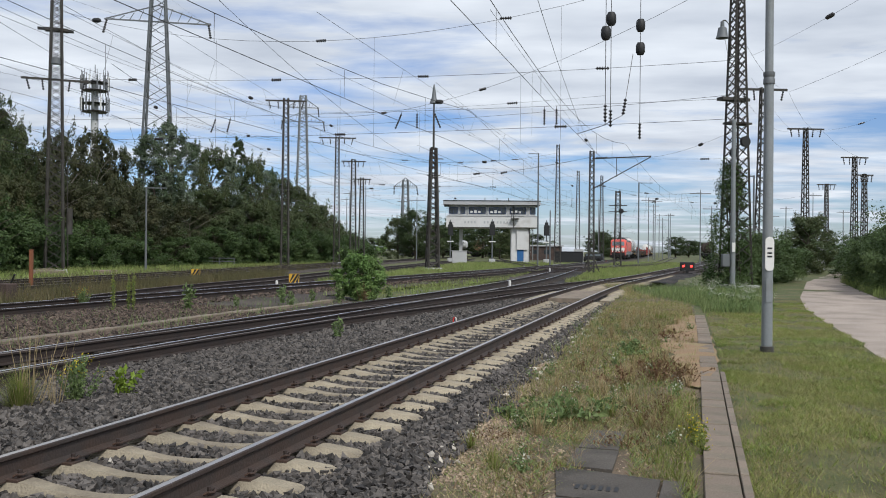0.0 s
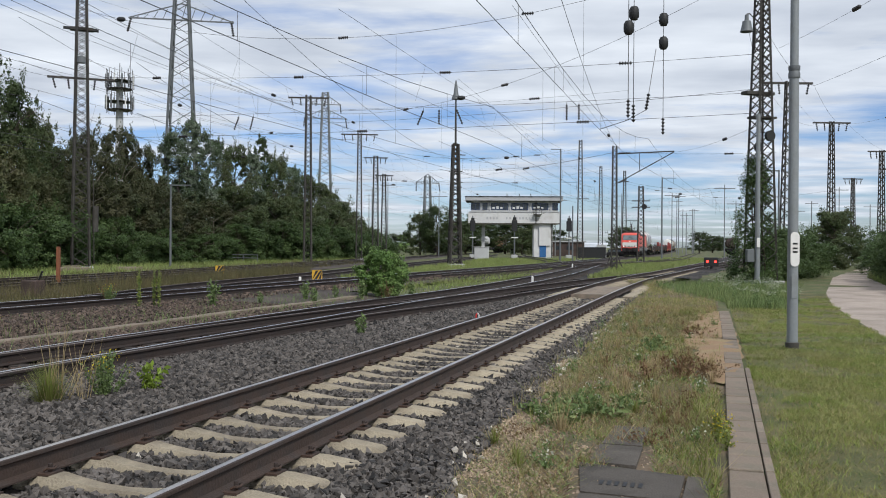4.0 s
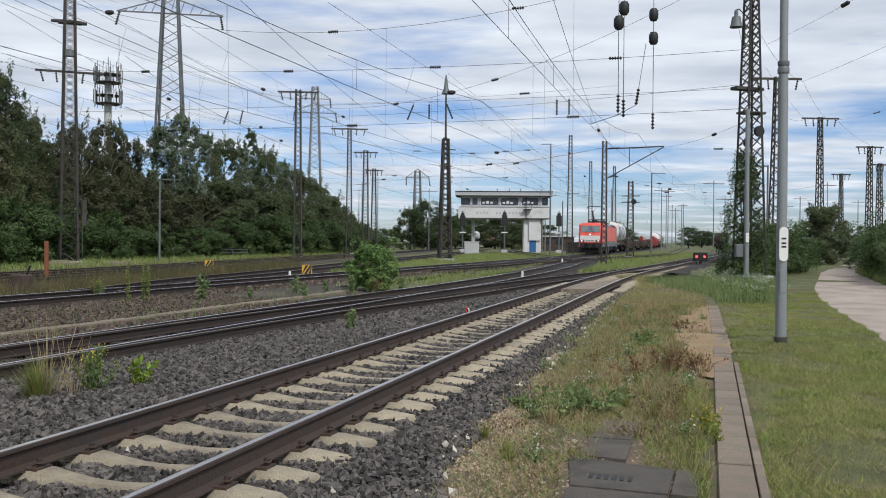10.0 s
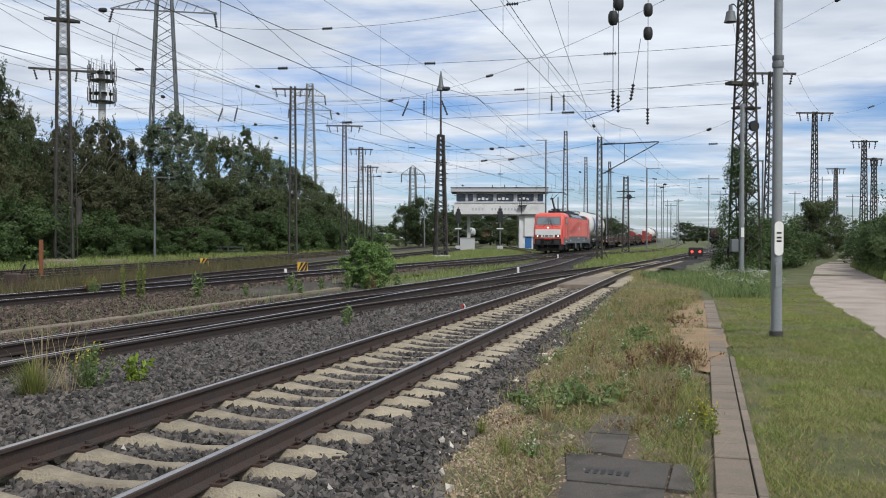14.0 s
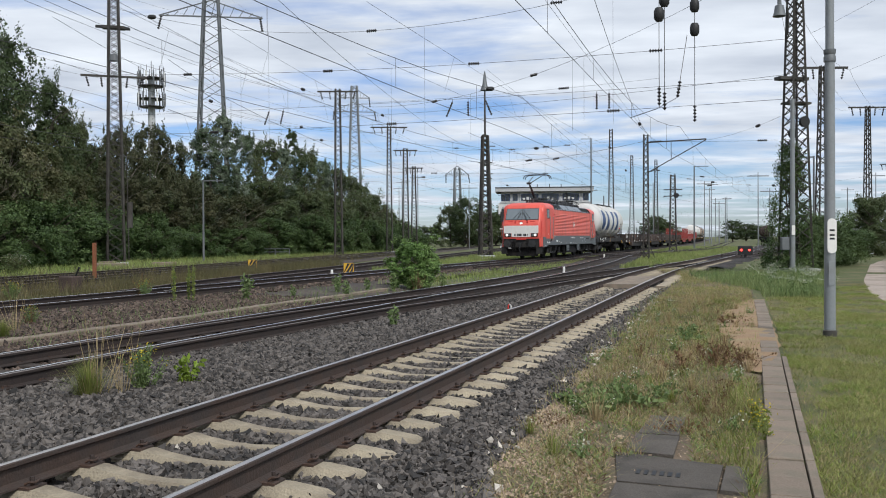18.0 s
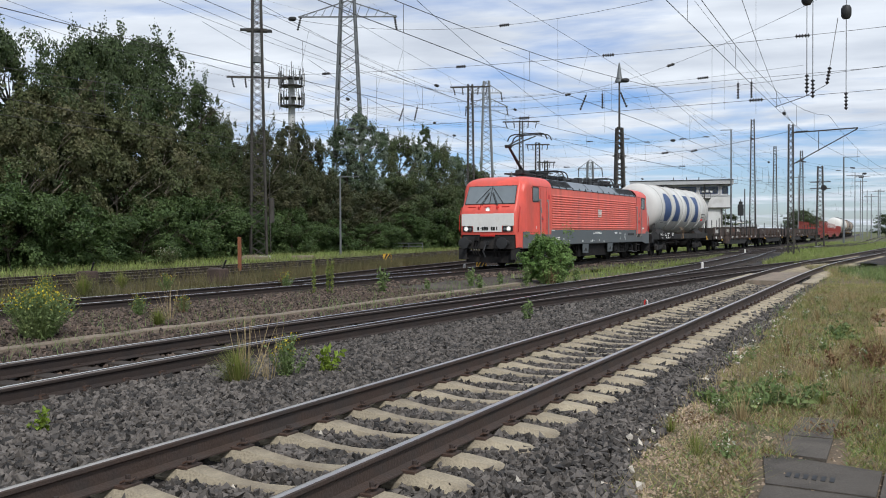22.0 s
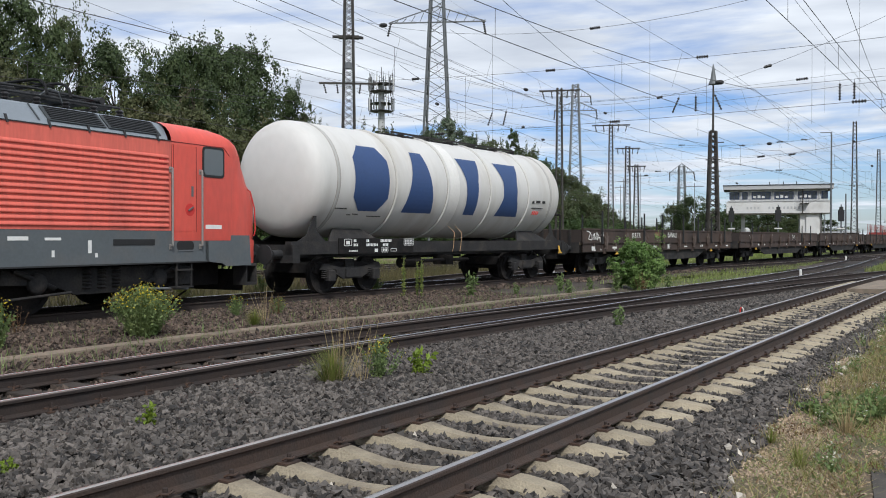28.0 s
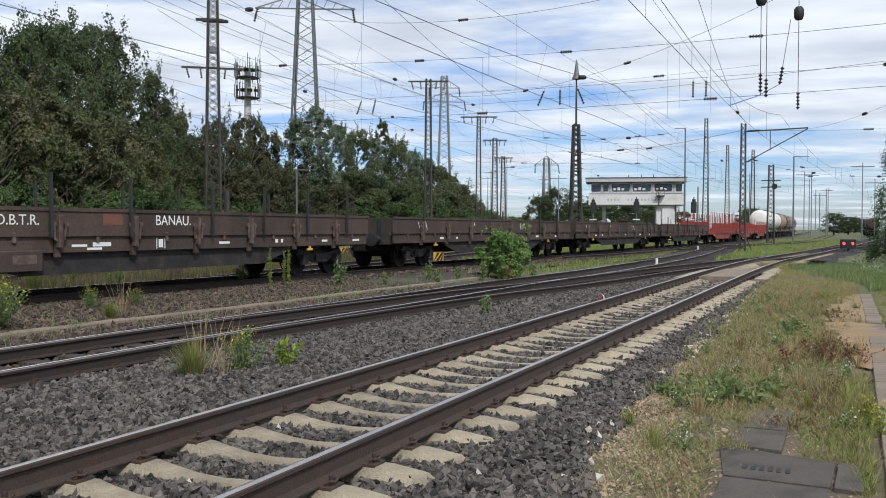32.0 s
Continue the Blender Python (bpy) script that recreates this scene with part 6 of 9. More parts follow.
stake_wagon(94.8, 113.7, "dark empty flat wagon with a few short stakes", M["wagon_dark"], stakes=5, stake_h=1.0)
stake_wagon(115.0, 134.0, "red flat wagon with tall red stakes", M["wagon_red"], side=False, stakes=9, stake_mat=M["wagon_red"], stake_h=1.75, dense=True)
stake_wagon(135.3, 154.1, "red flat wagon with tall red stakes", M["wagon_red"], side=False, stakes=9, stake_mat=M["wagon_red"], stake_h=1.55)
stake_wagon(155.4, 174.2, "red flat wagon with short red stakes", M["wagon_red"], side=False, stakes=9, stake_mat=M["wagon_red"], stake_h=1.2, dense=True)
tank_wagon(183.2, 15.5, "white tank wagon with a dark red underframe", M["white"], group="white tank wagons of the train")
tank_wagon(199.3, 15.5, "white tank wagon with a dark red underframe", M["white"], group="white tank wagons of the train")
for o, mat, text in ((215.4, "rust_tank", "tan weathered tank wagon"), (231.5, "wagon", "rusty brown tank wagon"), (247.6, "rust_tank", "tan weathered tank wagon"), (263.7, "wagon_dark", "dark brown tank wagon")):
    tank_wagon(o, 15.5, text + " near the end of the train", M[mat], group="tank wagons at the end of the train")


def car_pose(middle, pivot, t):
    """The pose of a car whose middle is so far behind the front, at a time."""
    s = float(train_s(t)) + middle
    a, b = T3.at(s - pivot), T3.at(s + pivot)
    x, y = (a[0] + b[0]) / 2, (a[1] + b[1]) / 2
    return pose(x, y, RZ, 0, 0, math.degrees(math.atan2(a[1] - b[1], a[0] - b[0])))


def motions():
    times = [0.5 * i for i in range(65)]
    for car, middle, pivot in CARS:
        walk(car, [(t, car_pose(middle, pivot, t)) for t in times])
    for w, x, r in WHEELS[:16]:
        rows = []
        for i in range(481):
            t = i / 15
            rows.append((t, pose(x, 0, r, 0, math.degrees((192.0 - float(train_s(t))) / r), 0)))
        walk(w, rows)


# ---- masts, lines and buildings ----
def lattice(mb, h, w0, w1, leg, brace, z0=0.0, pitch=0.66, cross=False):
    """A square tapered lattice column; gives its bars to mb."""
    def corner(i, z):
        w = (w0 + (w1 - w0) * (z - z0) / h) / 2
        return Vector(((-w, -w), (w, -w), (w, w), (-w, w))[i] + (z,))
    for i in range(4):
        mb["leg"].append(MB().bar(corner(i, z0), corner(i, z0 + h), leg * 1.15))
    for face, start in [(k, j) for k in range(4) for j in ((0, 1) if cross else (0,))]:
        z, flip, pts = z0 + 0.1, (face + start) % 2, []
        while True:
            pts.append(corner((face + flip) % 4, min(z, z0 + h)))
            if z >= z0 + h:
                break
            z += max(0.45, pitch * (w0 + (w1 - w0) * (z - z0) / h))
            flip = 1 - flip
        mb["bracing"].append(tube(pts, brace * 1.0))


def insulator_mb(a, b, r=0.07, n=5):
    """A ribbed insulator between two points, one turned body."""
    a, b = Vector(a), Vector(b)
    d = b - a
    u = d.normalized().orthogonal().normalized()
    w = d.normalized().cross(u)
    prof = [(0.0, 0.25)]
    for i in range(n):
        prof += [((i + 0.15) / n, 0.35), ((i + 0.5) / n, 1.0), ((i + 0.62) / n, 0.95), ((i + 0.85) / n, 0.35)]
    prof.append((1.0, 0.25))
    v = [a + d * t + (u * math.cos(math.pi * j / 4) + w * math.sin(math.pi * j / 4)) * r * q for t, q in prof for j in range(8)]
    f = [(i * 8 + j, i * 8 + (j + 1) % 8, i * 8 + 8 + (j + 1) % 8, i * 8 + 8 + j) for i in range(len(prof) - 1) for j in range(8)]
    return MB().add(v, f + [tuple(range(7, -1, -1)), tuple(range(len(prof) * 8 - 8, len(prof) * 8))])


def lattice_mast(x, y, h, w0=0.75, w1=0.32, leg=0.08, brace=0.045, turn=10, bar=0.0, bar_z=None, mat="mast", label="grey-brown lattice catenary mast", bar2=None, foot=True, name="catenary_mast", group="lattice masts of the yard", cross=False):
    k = thing(name, label, "mast", pose(x, y, -0.1, 0, 0, turn), group=group)
    bits = {"leg": [], "bracing": []}
    lattice(bits, h + 0.1, w0, w1, leg, brace, cross=cross)
    for n, lst in bits.items():
        for m in lst:
            part(n, m, M[mat], k)
    if foot:
        part("footing", MB().box(-w0 * 0.75, w0 * 0.75, -w0 * 0.75, w0 * 0.75, -0.3, 0.18, 0.05), M["concrete_far"], k)
    for wd, z in ((bar, bar_z or h - 0.1), *([bar2] if bar2 else [])):
        if not wd:
            continue
        arm = part("crossarm", MB().box(-wd / 2, wd / 2, -0.08, 0.08, z, z + 0.14), M[mat], k)
        for e in (-0.42, -0.2, 0.2, 0.42):
            part("insulator", insulator_mb((e * wd, 0, z), (e * wd * 0.9, 0, z - 0.7), 0.09, 4), M["insulator"], arm)
    return k


def wire_line(a, b, sag, n=14):
    a, b = Vector(a), Vector(b)
    return [a.lerp(b, i / n) - Vector((0, 0, sag * 4 * (i / n) * (1 - i / n))) for i in range(n + 1)]


def catenary(t, y0, y1, zc, zm, span, label, r=0.009, off=0.0):
    """Contact wire, messenger and droppers over a track."""
    k = thing("overhead_line", label, "overhead line", group="overhead lines over the tracks")
    s0, s1 = t.s_of(y0), t.s_of(y1)
    part("contact_wire", tube([Vector((*t.at(s, off)[:2], zc)) for s in np.linspace(s0, s1, 40)], r), M["wire"], k)
    s = s0
    pts = []
    while s < s1 - 1:
        e = min(s + span, s1)
        for i in range(10):
            q = s + (e - s) * i / 10
            u = i / 10
            pts.append(Vector((*t.at(q, off)[:2], zm - (zm - zc - 0.55) * 4 * u * (1 - u))))
        for u in (0.12, 0.26, 0.4, 0.6, 0.74, 0.88):
            q = s + (e - s) * u
            x, y, _ = t.at(q, off)
            part("dropper", MB().rod((x, y, zc), (x, y, zm - (zm - zc - 0.55) * 4 * u * (1 - u)), r * 0.7, n=4, caps=False), M["wire"], k)
        s = e
    part("messenger_wire", tube(pts, r), M["wire"], k)
    return k


def span_wire(name, a, b, sag, label, r=0.011, insulators=(), drops=(), weights=()):
    k = thing(name, label, "cable")
    line = wire_line(a, b, sag, 20)
    part("cable", tube(line, r), M["wire"], k)
    for u in insulators:
        i = u * 20
        p = line[int(i)].lerp(line[min(int(i) + 1, 20)], i - int(i))
        d = (Vector(b) - Vector(a)).normalized() * 0.35
        part("insulator", insulator_mb(p - d, p + d, 0.10, 5), M["insulator"], k)
    for u in weights:
        i = u * 20
        p = line[int(i)].lerp(line[min(int(i) + 1, 20)], i - int(i))
        part("weight", MB().lathe([(0.02, -0.3), (0.1, -0.27), (0.16, -0.14), (0.165, 0.0), (0.16, 0.14), (0.1, 0.27), (0.02, 0.3)], 12, "x", tuple(p)), M["black"], k, "dark oval weight", smooth=True)
    for u, z in drops:
        i = u * 20
        p = line[int(i)].lerp(line[min(int(i) + 1, 20)], i - int(i))
        part("hanger", MB().rod(p, (p.x, p.y, z), r * 0.7, n=4, caps=False), M["wire"], k)
    return k


def line_run(a, b, sag, gap, drops):
    """A messenger with a thinner wire hung below it from slanting droppers."""
    k = thing("overhead_line", "thin overhead wires hung from one another above the yard", "overhead line", group="overhead lines over the tracks")
    top = wire_line(a, b, sag, 18)
    part("messenger_wire", tube(top, 0.0065), M["wire"], k)
    if gap:
        part("contact_wire", tube([q - Vector((0, 0, gap + sag * 4 * (i / 18) * (i / 18 - 1))) for i, q in enumerate(top)], 0.005), M["wire"], k)
        for j in range(drops):
            i = 2 + j * 14 // max(1, drops - 1)
            lo = top[i] - Vector((0.35 * (-1) ** j, 0, gap + sag * 4 * (i / 18) * (i / 18 - 1)))
            part("dropper", MB().rod(top[i], lo, 0.0045, n=4, caps=False), M["wire"], k)
    q = top[13]
    part("insulator", insulator_mb(q - (top[14] - top[13]).normalized() * 0.35, q + (top[14] - top[13]).normalized() * 0.35, 0.09, 5), M["insulator"], k)
    return k


def build_masts():
    m = lattice_mast(-26.83, 61.62, 22.0, 1.15, 0.50, 0.12, 0.05, 22, 4.4, 13.2, cross=True, label="tall tapered lattice span mast before the trees")
    part("platform", MB().box(-0.75, 0.75, -0.3, 0.3, 16.6, 16.8), M["mast"], m)
    part("lamp_arm", MB().box(-1.15, 1.0, -0.06, 0.06, 16.72, 16.8).box(-1.2, -0.75, -0.16, 0.16, 16.66, 16.8).box(0.65, 1.1, -0.16, 0.16, 16.6, 16.74), M["black"], m)
    for e in (-1, 1):
        part("ladder_rail", MB().rod((0.72 + e * 0.16, -0.75, 0.3), (0.62 + e * 0.16, -0.55, 8.0), 0.03, n=5), M["mast"], m)
    part("lamp_box", MB().lathe([(0.02, 14.2), (0.3, 14.25), (0.26, 14.7), (0.02, 14.8)], 12, "z", (0, -0.55, 0)), M["mast_pale"], m)
    part("counterweight", MB().lathe([(0.02, 2.6), (0.2, 2.6), (0.2, 4.4), (0.02, 4.4)], 10, "z", (0.95, -0.5, 0)), M["mast"], m)
    lattice_mast(-15.23, 85.79, 16.1, 0.72, 0.42, 0.10, 0.05, 6, 3.9, 15.9, bar2=(0, 0), label="lattice mast with a wide top crossarm")
    lattice_mast(-12.79, 106.82, 15.1, 0.7, 0.36, 0.09, 0.05, 6, 4.4, 15.0)
    lattice_mast(-11.94, 117.84, 13.5, 0.8, 0.5, 0.11, 0.06, 6, 3.2, 13.3)
    lattice_mast(-11.47, 124.84, 11.7, 0.8, 0.4, 0.11, 0.06, 6, 2.6, 11.5)
    lattice_mast(14.06, 110.2, 14.8, 0.75, 0.32, 0.08, 0.04, -8, 0)
    lattice_mast(22.59, 150.32, 15.2, 0.8, 0.34, 0.085, 0.045, -8, 0)
    m = lattice_mast(11.62, 70.16, 9.55, 0.42, 0.30, 0.06, 0.05, -14, 0, label="slim lattice mast with a long cantilever bracket", foot=False)
    br = part("cantilever", MB().bar((0, 0, 9.05), (4.5, 0.3, 9.2), 0.09).bar((0.1, 0, 6.7), (4.5, 0.3, 9.15), 0.07).bar((1.9, 0.1, 7.6), (1.9, 0.1, 9.1), 0.05), M["mast"], m)
    part("insulator", insulator_mb((0.3, 0, 9.1), (1.2, 0, 9.12), 0.09, 5), M["insulator"], br)
    part("insulator", insulator_mb((0.35, 0, 6.8), (0.95, 0.05, 7.15), 0.09, 4), M["insulator"], br)
    for s in (-1, 1):
        part("foot_strut", MB().bar((s * 0.75, 0, -0.1), (s * 0.18, 0, 1.3), 0.07), M["mast"], m)
    m = lattice_mast(19.56, 100.28, 8.5, 0.75, 0.45, 0.10, 0.06, -12, 0, label="short dark lattice mast with round tensioning gear")
    part("tension_wheel", MB().lathe([(0.05, -0.1), (0.3, -0.1), (0.3, 0.1), (0.05, 0.1)], 16, "y", (0.35, -0.4, 6.3)), M["black"], m)
    part("crossarm", MB().box(-1.0, 1.0, -0.06, 0.06, 6.9, 7.0).box(-1.0, 1.0, -0.06, 0.06, 6.2, 6.3), M["mast"], m)
    lattice_mast(28.35, 160.41, 15.3, 0.8, 0.36, 0.09, 0.05, -8, 0)
    lattice_mast(34.59, 85.49, 13.7, 0.66, 0.30, 0.075, 0.04, 4, 3.6, 13.6)
    lattice_mast(43.95, 95.62, 12.1, 0.64, 0.32, 0.08, 0.045, 4, 3.0, 12.0)
    lattice_mast(45.9, 97.5, 10.4, 0.6, 0.32, 0.08, 0.045, 4, 2.0, 10.3)
    lattice_mast(56.03, 130.79, 11.9, 0.62, 0.32, 0.09, 0.05, 4, 2.9, 11.8)
    lattice_mast(22.22, 62.31, 13.2, 0.85, 0.30, 0.075, 0.05, 3, 3.4, 13.1)
    m = lattice_mast(14.46, 44.2, 19.0, 1.12, 0.22, 0.085, 0.04, 20, 0, cross=True, label="tall lattice span mast with ivy climbing its foot")
    part("platform", MB().box(-1.0, 0.6, -0.25, 0.25, 9.25, 9.4), M["mast"], m)
    part("platform", MB().box(-0.6, 0.7, -0.3, 0.3, 8.1, 8.2), M["mast"], m)
    part("pulley", MB().lathe([(0.03, -0.08), (0.26, -0.08), (0.26, 0.08), (0.03, 0.08)], 14, "y", (0.05, -0.6, 7.2)), M["black"], m)
    part("pulley", MB().lathe([(0.03, -0.08), (0.22, -0.08), (0.22, 0.08), (0.03, 0.08)], 14, "y", (-0.6, -0.6, 6.6)), M["black"], m)
    lm = thing("bell_lamp", "grey bell-shaped yard lamp on a curved bracket", "lamp", pose(14.3, 43.5, 0))
    part("bracket", tube([Vector(p) for p in ((-0.25, 0.5, 11.3), (-0.28, 0.3, 12.3), (-0.42, 0.2, 12.85), (-0.62, 0.1, 13.0), (-0.78, 0, 12.95))], 0.035), M["mast"], lm)
    part("shade", MB().lathe([(0.03, 12.95), (0.09, 12.9), (0.1, 12.65), (0.2, 12.6), (0.26, 12.25), (0.31, 12.1), (0.27, 12.12), (0.05, 12.5)], 18, "z", (-0.8, 0, 0)), M["mast_pale"], lm, smooth=True)
    # the lamp mast beside the grass island
    m = lattice_mast(-0.95, 79.99, 10.8, 1.0, 0.42, 0.15, 0.11, 12, 0, label="dark lattice lamp mast carrying a tall pole", name="lamp_mast")
    part("pole", MB().rod((0, 0, 10.8), (0, 0, 16.0), 0.10, 0.06, 8), M["mast"], m)
    part("lamp", MB().lathe([(0.02, 15.9), (0.38, 15.0), (0.4, 14.9), (0.25, 15.2), (0.16, 15.9), (0.05, 16.6)], 14, "z"), M["mast_pale"], m, "pale bell-shaped lamp", smooth=True)
    part("side_arms", MB().box(-0.6, 0.6, -0.04, 0.04, 8.4, 8.5).box(-0.5, 0.6, -0.04, 0.04, 7.0, 7.1).box(0, 0.9, -0.04, 0.04, 9.9, 9.98), M["mast"], m)
    # plain poles
    def pole(x, y, h, r, label, arm=0.0, mat="mast_pale", name="pole"):
        k = thing(name, label, "pole", pose(x, y, -0.1), group="slim poles of the yard")
        part("shaft", MB().rod((0, 0, 0), (0, 0, h + 0.1), r, r * 0.7, 8), M[mat], k, smooth=True)
        if arm:
            part("arm", MB().box(min(0, arm), max(0, arm), -0.05, 0.05, h, h + 0.08), M[mat], k)
        return k
    pole(-21.88, 65.69, 6.1, 0.09, "slim pale street lamp pole before the trees", 1.5, name="street_lamp")
    pole(20.93, 60.29, 6.9, 0.08, "slim grey street lamp beside the road", -1.2, name="street_lamp")
    pole(28.47, 130.41, 11.8, 0.13, "round grey mast with a short top bar", 2.0)
    pole(11.42, 108.16, 13.5, 0.11, "tall thin pole beside the signal box", -1.2)
    pole(11.36, 95.16, 6.0, 0.09, "short grey signal post beside the tracks")
    for x, y, h, r in ((49.23, 200.7, 9.4, 0.2), (34.63, 120.49, 10.1, 0.12), (77.07, 201.1, 12.2, 0.25), (58.2, 140.8, 11.3, 0.14), (60.5, 240, 12, 0.22), (66, 260, 13, 0.22), (45, 190, 13, 0.18), (39, 170, 12, 0.16), (54, 230, 14, 0.2), (33, 190, 13, 0.18), (26, 200, 13, 0.18), (20, 190, 12, 0.17),
                       (70, 290, 14, 0.24), (16.5, 165, 11, 0.15), (-20, 190, 14, 0.18), (-9, 200, 13, 0.18), (-14, 160, 13, 0.15), (2, 230, 13, 0.2), (-25, 230, 15, 0.2), (-4.5, 150, 10.5, 0.12), (47, 150, 12, 0.14), (42, 140, 9, 0.12), (70, 190, 10, 0.2), (85, 190, 11, 0.2)):
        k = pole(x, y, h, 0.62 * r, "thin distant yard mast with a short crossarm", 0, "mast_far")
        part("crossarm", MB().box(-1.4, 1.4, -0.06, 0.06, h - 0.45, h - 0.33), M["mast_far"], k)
    # tall pylons behind the trees
    def pylon(x, y, h, w0, arms, mat="mast_pale", leg=0.24, turn=12):
        k = thing("transmission_pylon", "tall grey steel transmission pylon behind the trees", "pylon", pose(x, y, 0, 0, 0, turn), group="transmission pylons")
        bits = {"leg": [], "bracing": []}
        lattice(bits, h, w0, 1.4, leg, leg * 0.5, 0, 0.62)
        for n, lst in bits.items():
            for q in lst:
                part(n, q, M[mat], k)
        for z, half in arms:
            a = part("crossarm", MB().bar((-half, 0, z), (half, 0, z), 0.2).bar((-half, 0, z), (0, 0, z + 2.6), 0.16).bar((half, 0, z), (0, 0, z + 2.6), 0.16), M[mat], k)
            for e in (-0.95, 0.95):
                part("insulator", insulator_mb((e * half, 0, z), (e * half * 1.05, -1.0, z - 2.4), 0.22, 6), M["insulator"], a)
            w = MB()
            for e in np.arange(-0.9, 0.95, 0.18):
                w.bar((e * half, 0, z), (e * half + 0.09 * half, 0, z + 2.6 * (1 - abs(e))), 0.09)
            tagged(part("arm_lattice", w, M[mat], a), kind="stuff")
    pylon(-44.84, 139.38, 48, 5.6, ((36.9, 8.0), (43.5, 5.5)))
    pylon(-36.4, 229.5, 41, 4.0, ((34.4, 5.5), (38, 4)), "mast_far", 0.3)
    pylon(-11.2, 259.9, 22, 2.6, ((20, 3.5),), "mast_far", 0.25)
    # mobile phone mast
    k = thing("antenna_mast", "concrete phone mast with two rings of white antennas", "antenna mast", pose(-44.83, 114.38, 0))
    part("shaft", MB().rod((0, 0, 0), (0, 0, 22.5), 0.62, 0.42, 16), M["concrete_far"], k, smooth=True)
    for z in (18.9, 21.6):
        part("platform", MB().lathe([(0.3, z), (1.5, z), (1.55, z + 0.05), (1.55, z + 0.12), (0.3, z + 0.12)], 20, "z"), M["mast"], k)
        rl = MB().lathe([(1.55, z + 1.1), (1.59, z + 1.1), (1.59, z + 1.14), (1.55, z + 1.14)], 20, "z")
        part("guard_rail", rl, M["mast"], k)
    for i in range(24):
        a = 2 * math.pi * i / 24
        z = 18.9 if i % 2 else 21.6
        part("antenna", MB().box(-0.05, 0.05, -0.10, 0.10, 0.15, 1.9, 0.03), M["facade"] if i % 3 == 0 else M["mast_pale"], k, m=pose(1.75 * math.cos(a), 1.75 * math.sin(a), z, 0, 0, math.degrees(a)))
        part("antenna_pole", MB().rod((1.62 * math.cos(a), 1.62 * math.sin(a), z - 0.4), (1.62 * math.cos(a), 1.62 * math.sin(a), z + 2.6), 0.035, n=5), M["mast"], k)
    part("top_rod", MB().rod((0, 0, 22.5), (0, 0, 25.0), 0.05, n=6), M["mast"], k)
    # grey pole of the footpath, with a plate
    k = thing("path_pole", "thick grey steel pole in mown grass with an oval plate", "pole", pose(5.55, 15.27, -0.08))
    part("shaft", MB().rod((0, 0, 0), (0, 0, 4.7), 0.092, 0.078, 20), M["pole"], k, smooth=True)
    part("upper_shaft", MB().rod((0, 0, 4.55), (0, 0, 9.0), 0.070, 0.064, 20), M["pole"], k, smooth=True)
    part("collar", MB().lathe([(0.065, 4.62), (0.096, 4.62), (0.096, 4.70), (0.083, 4.73), (0.096, 4.76), (0.096, 4.82), (0.065, 4.82)], 20, "z"), M["mast_pale"], k, smooth=True)
    part("base_sleeve", MB().lathe([(0.09, 0.0), (0.112, 0.0), (0.112, 0.14), (0.094, 0.15)], 20, "z"), M["mast"], k, smooth=True)
    pl = [(0.075 * math.cos(a) if abs(math.sin(a)) > 0.99 else 0.075 * math.cos(a), 0.22 * (1 if math.sin(a) > 0 else -1) + 0.07 * math.sin(a)) for a in np.linspace(0.01, 2 * math.pi - 0.01, 20)]
    plate = part("plate", MB().plate([(x, -0.094, 1.72 + z) for x, z in pl], (0, -1, 0), 0.008), M["white"], k, "white oval number plate")
    for z in (1.8, 1.72, 1.66):
        part("plate_bar", MB().box(-0.04, 0.04, -0.1055, -0.1025, z, z + 0.03), M["black"], plate)
    part("lower_box", MB().box(-0.05, 0.05, -0.097, -0.083, 0.9, 1.3), M["pole"], k)
    k = thing("path_pole", "slim grey pole beside the ivy mast with a small plate", "pole", pose(14.0, 43.19, -0.1))
    part("shaft", MB().rod((0, 0, 0), (0, 0, 8.2), 0.13, 0.09, 12), M["pole"], k, smooth=True)
    part("plate", MB().box(-0.08, 0.08, -0.15, -0.13, 1.8, 2.25, 0.01), M["white"], k)
    part("cabinet", MB().box(-0.55, -0.2, -0.2, 0.1, 1.1, 1.7, 0.02), M["mast_pale"], k)


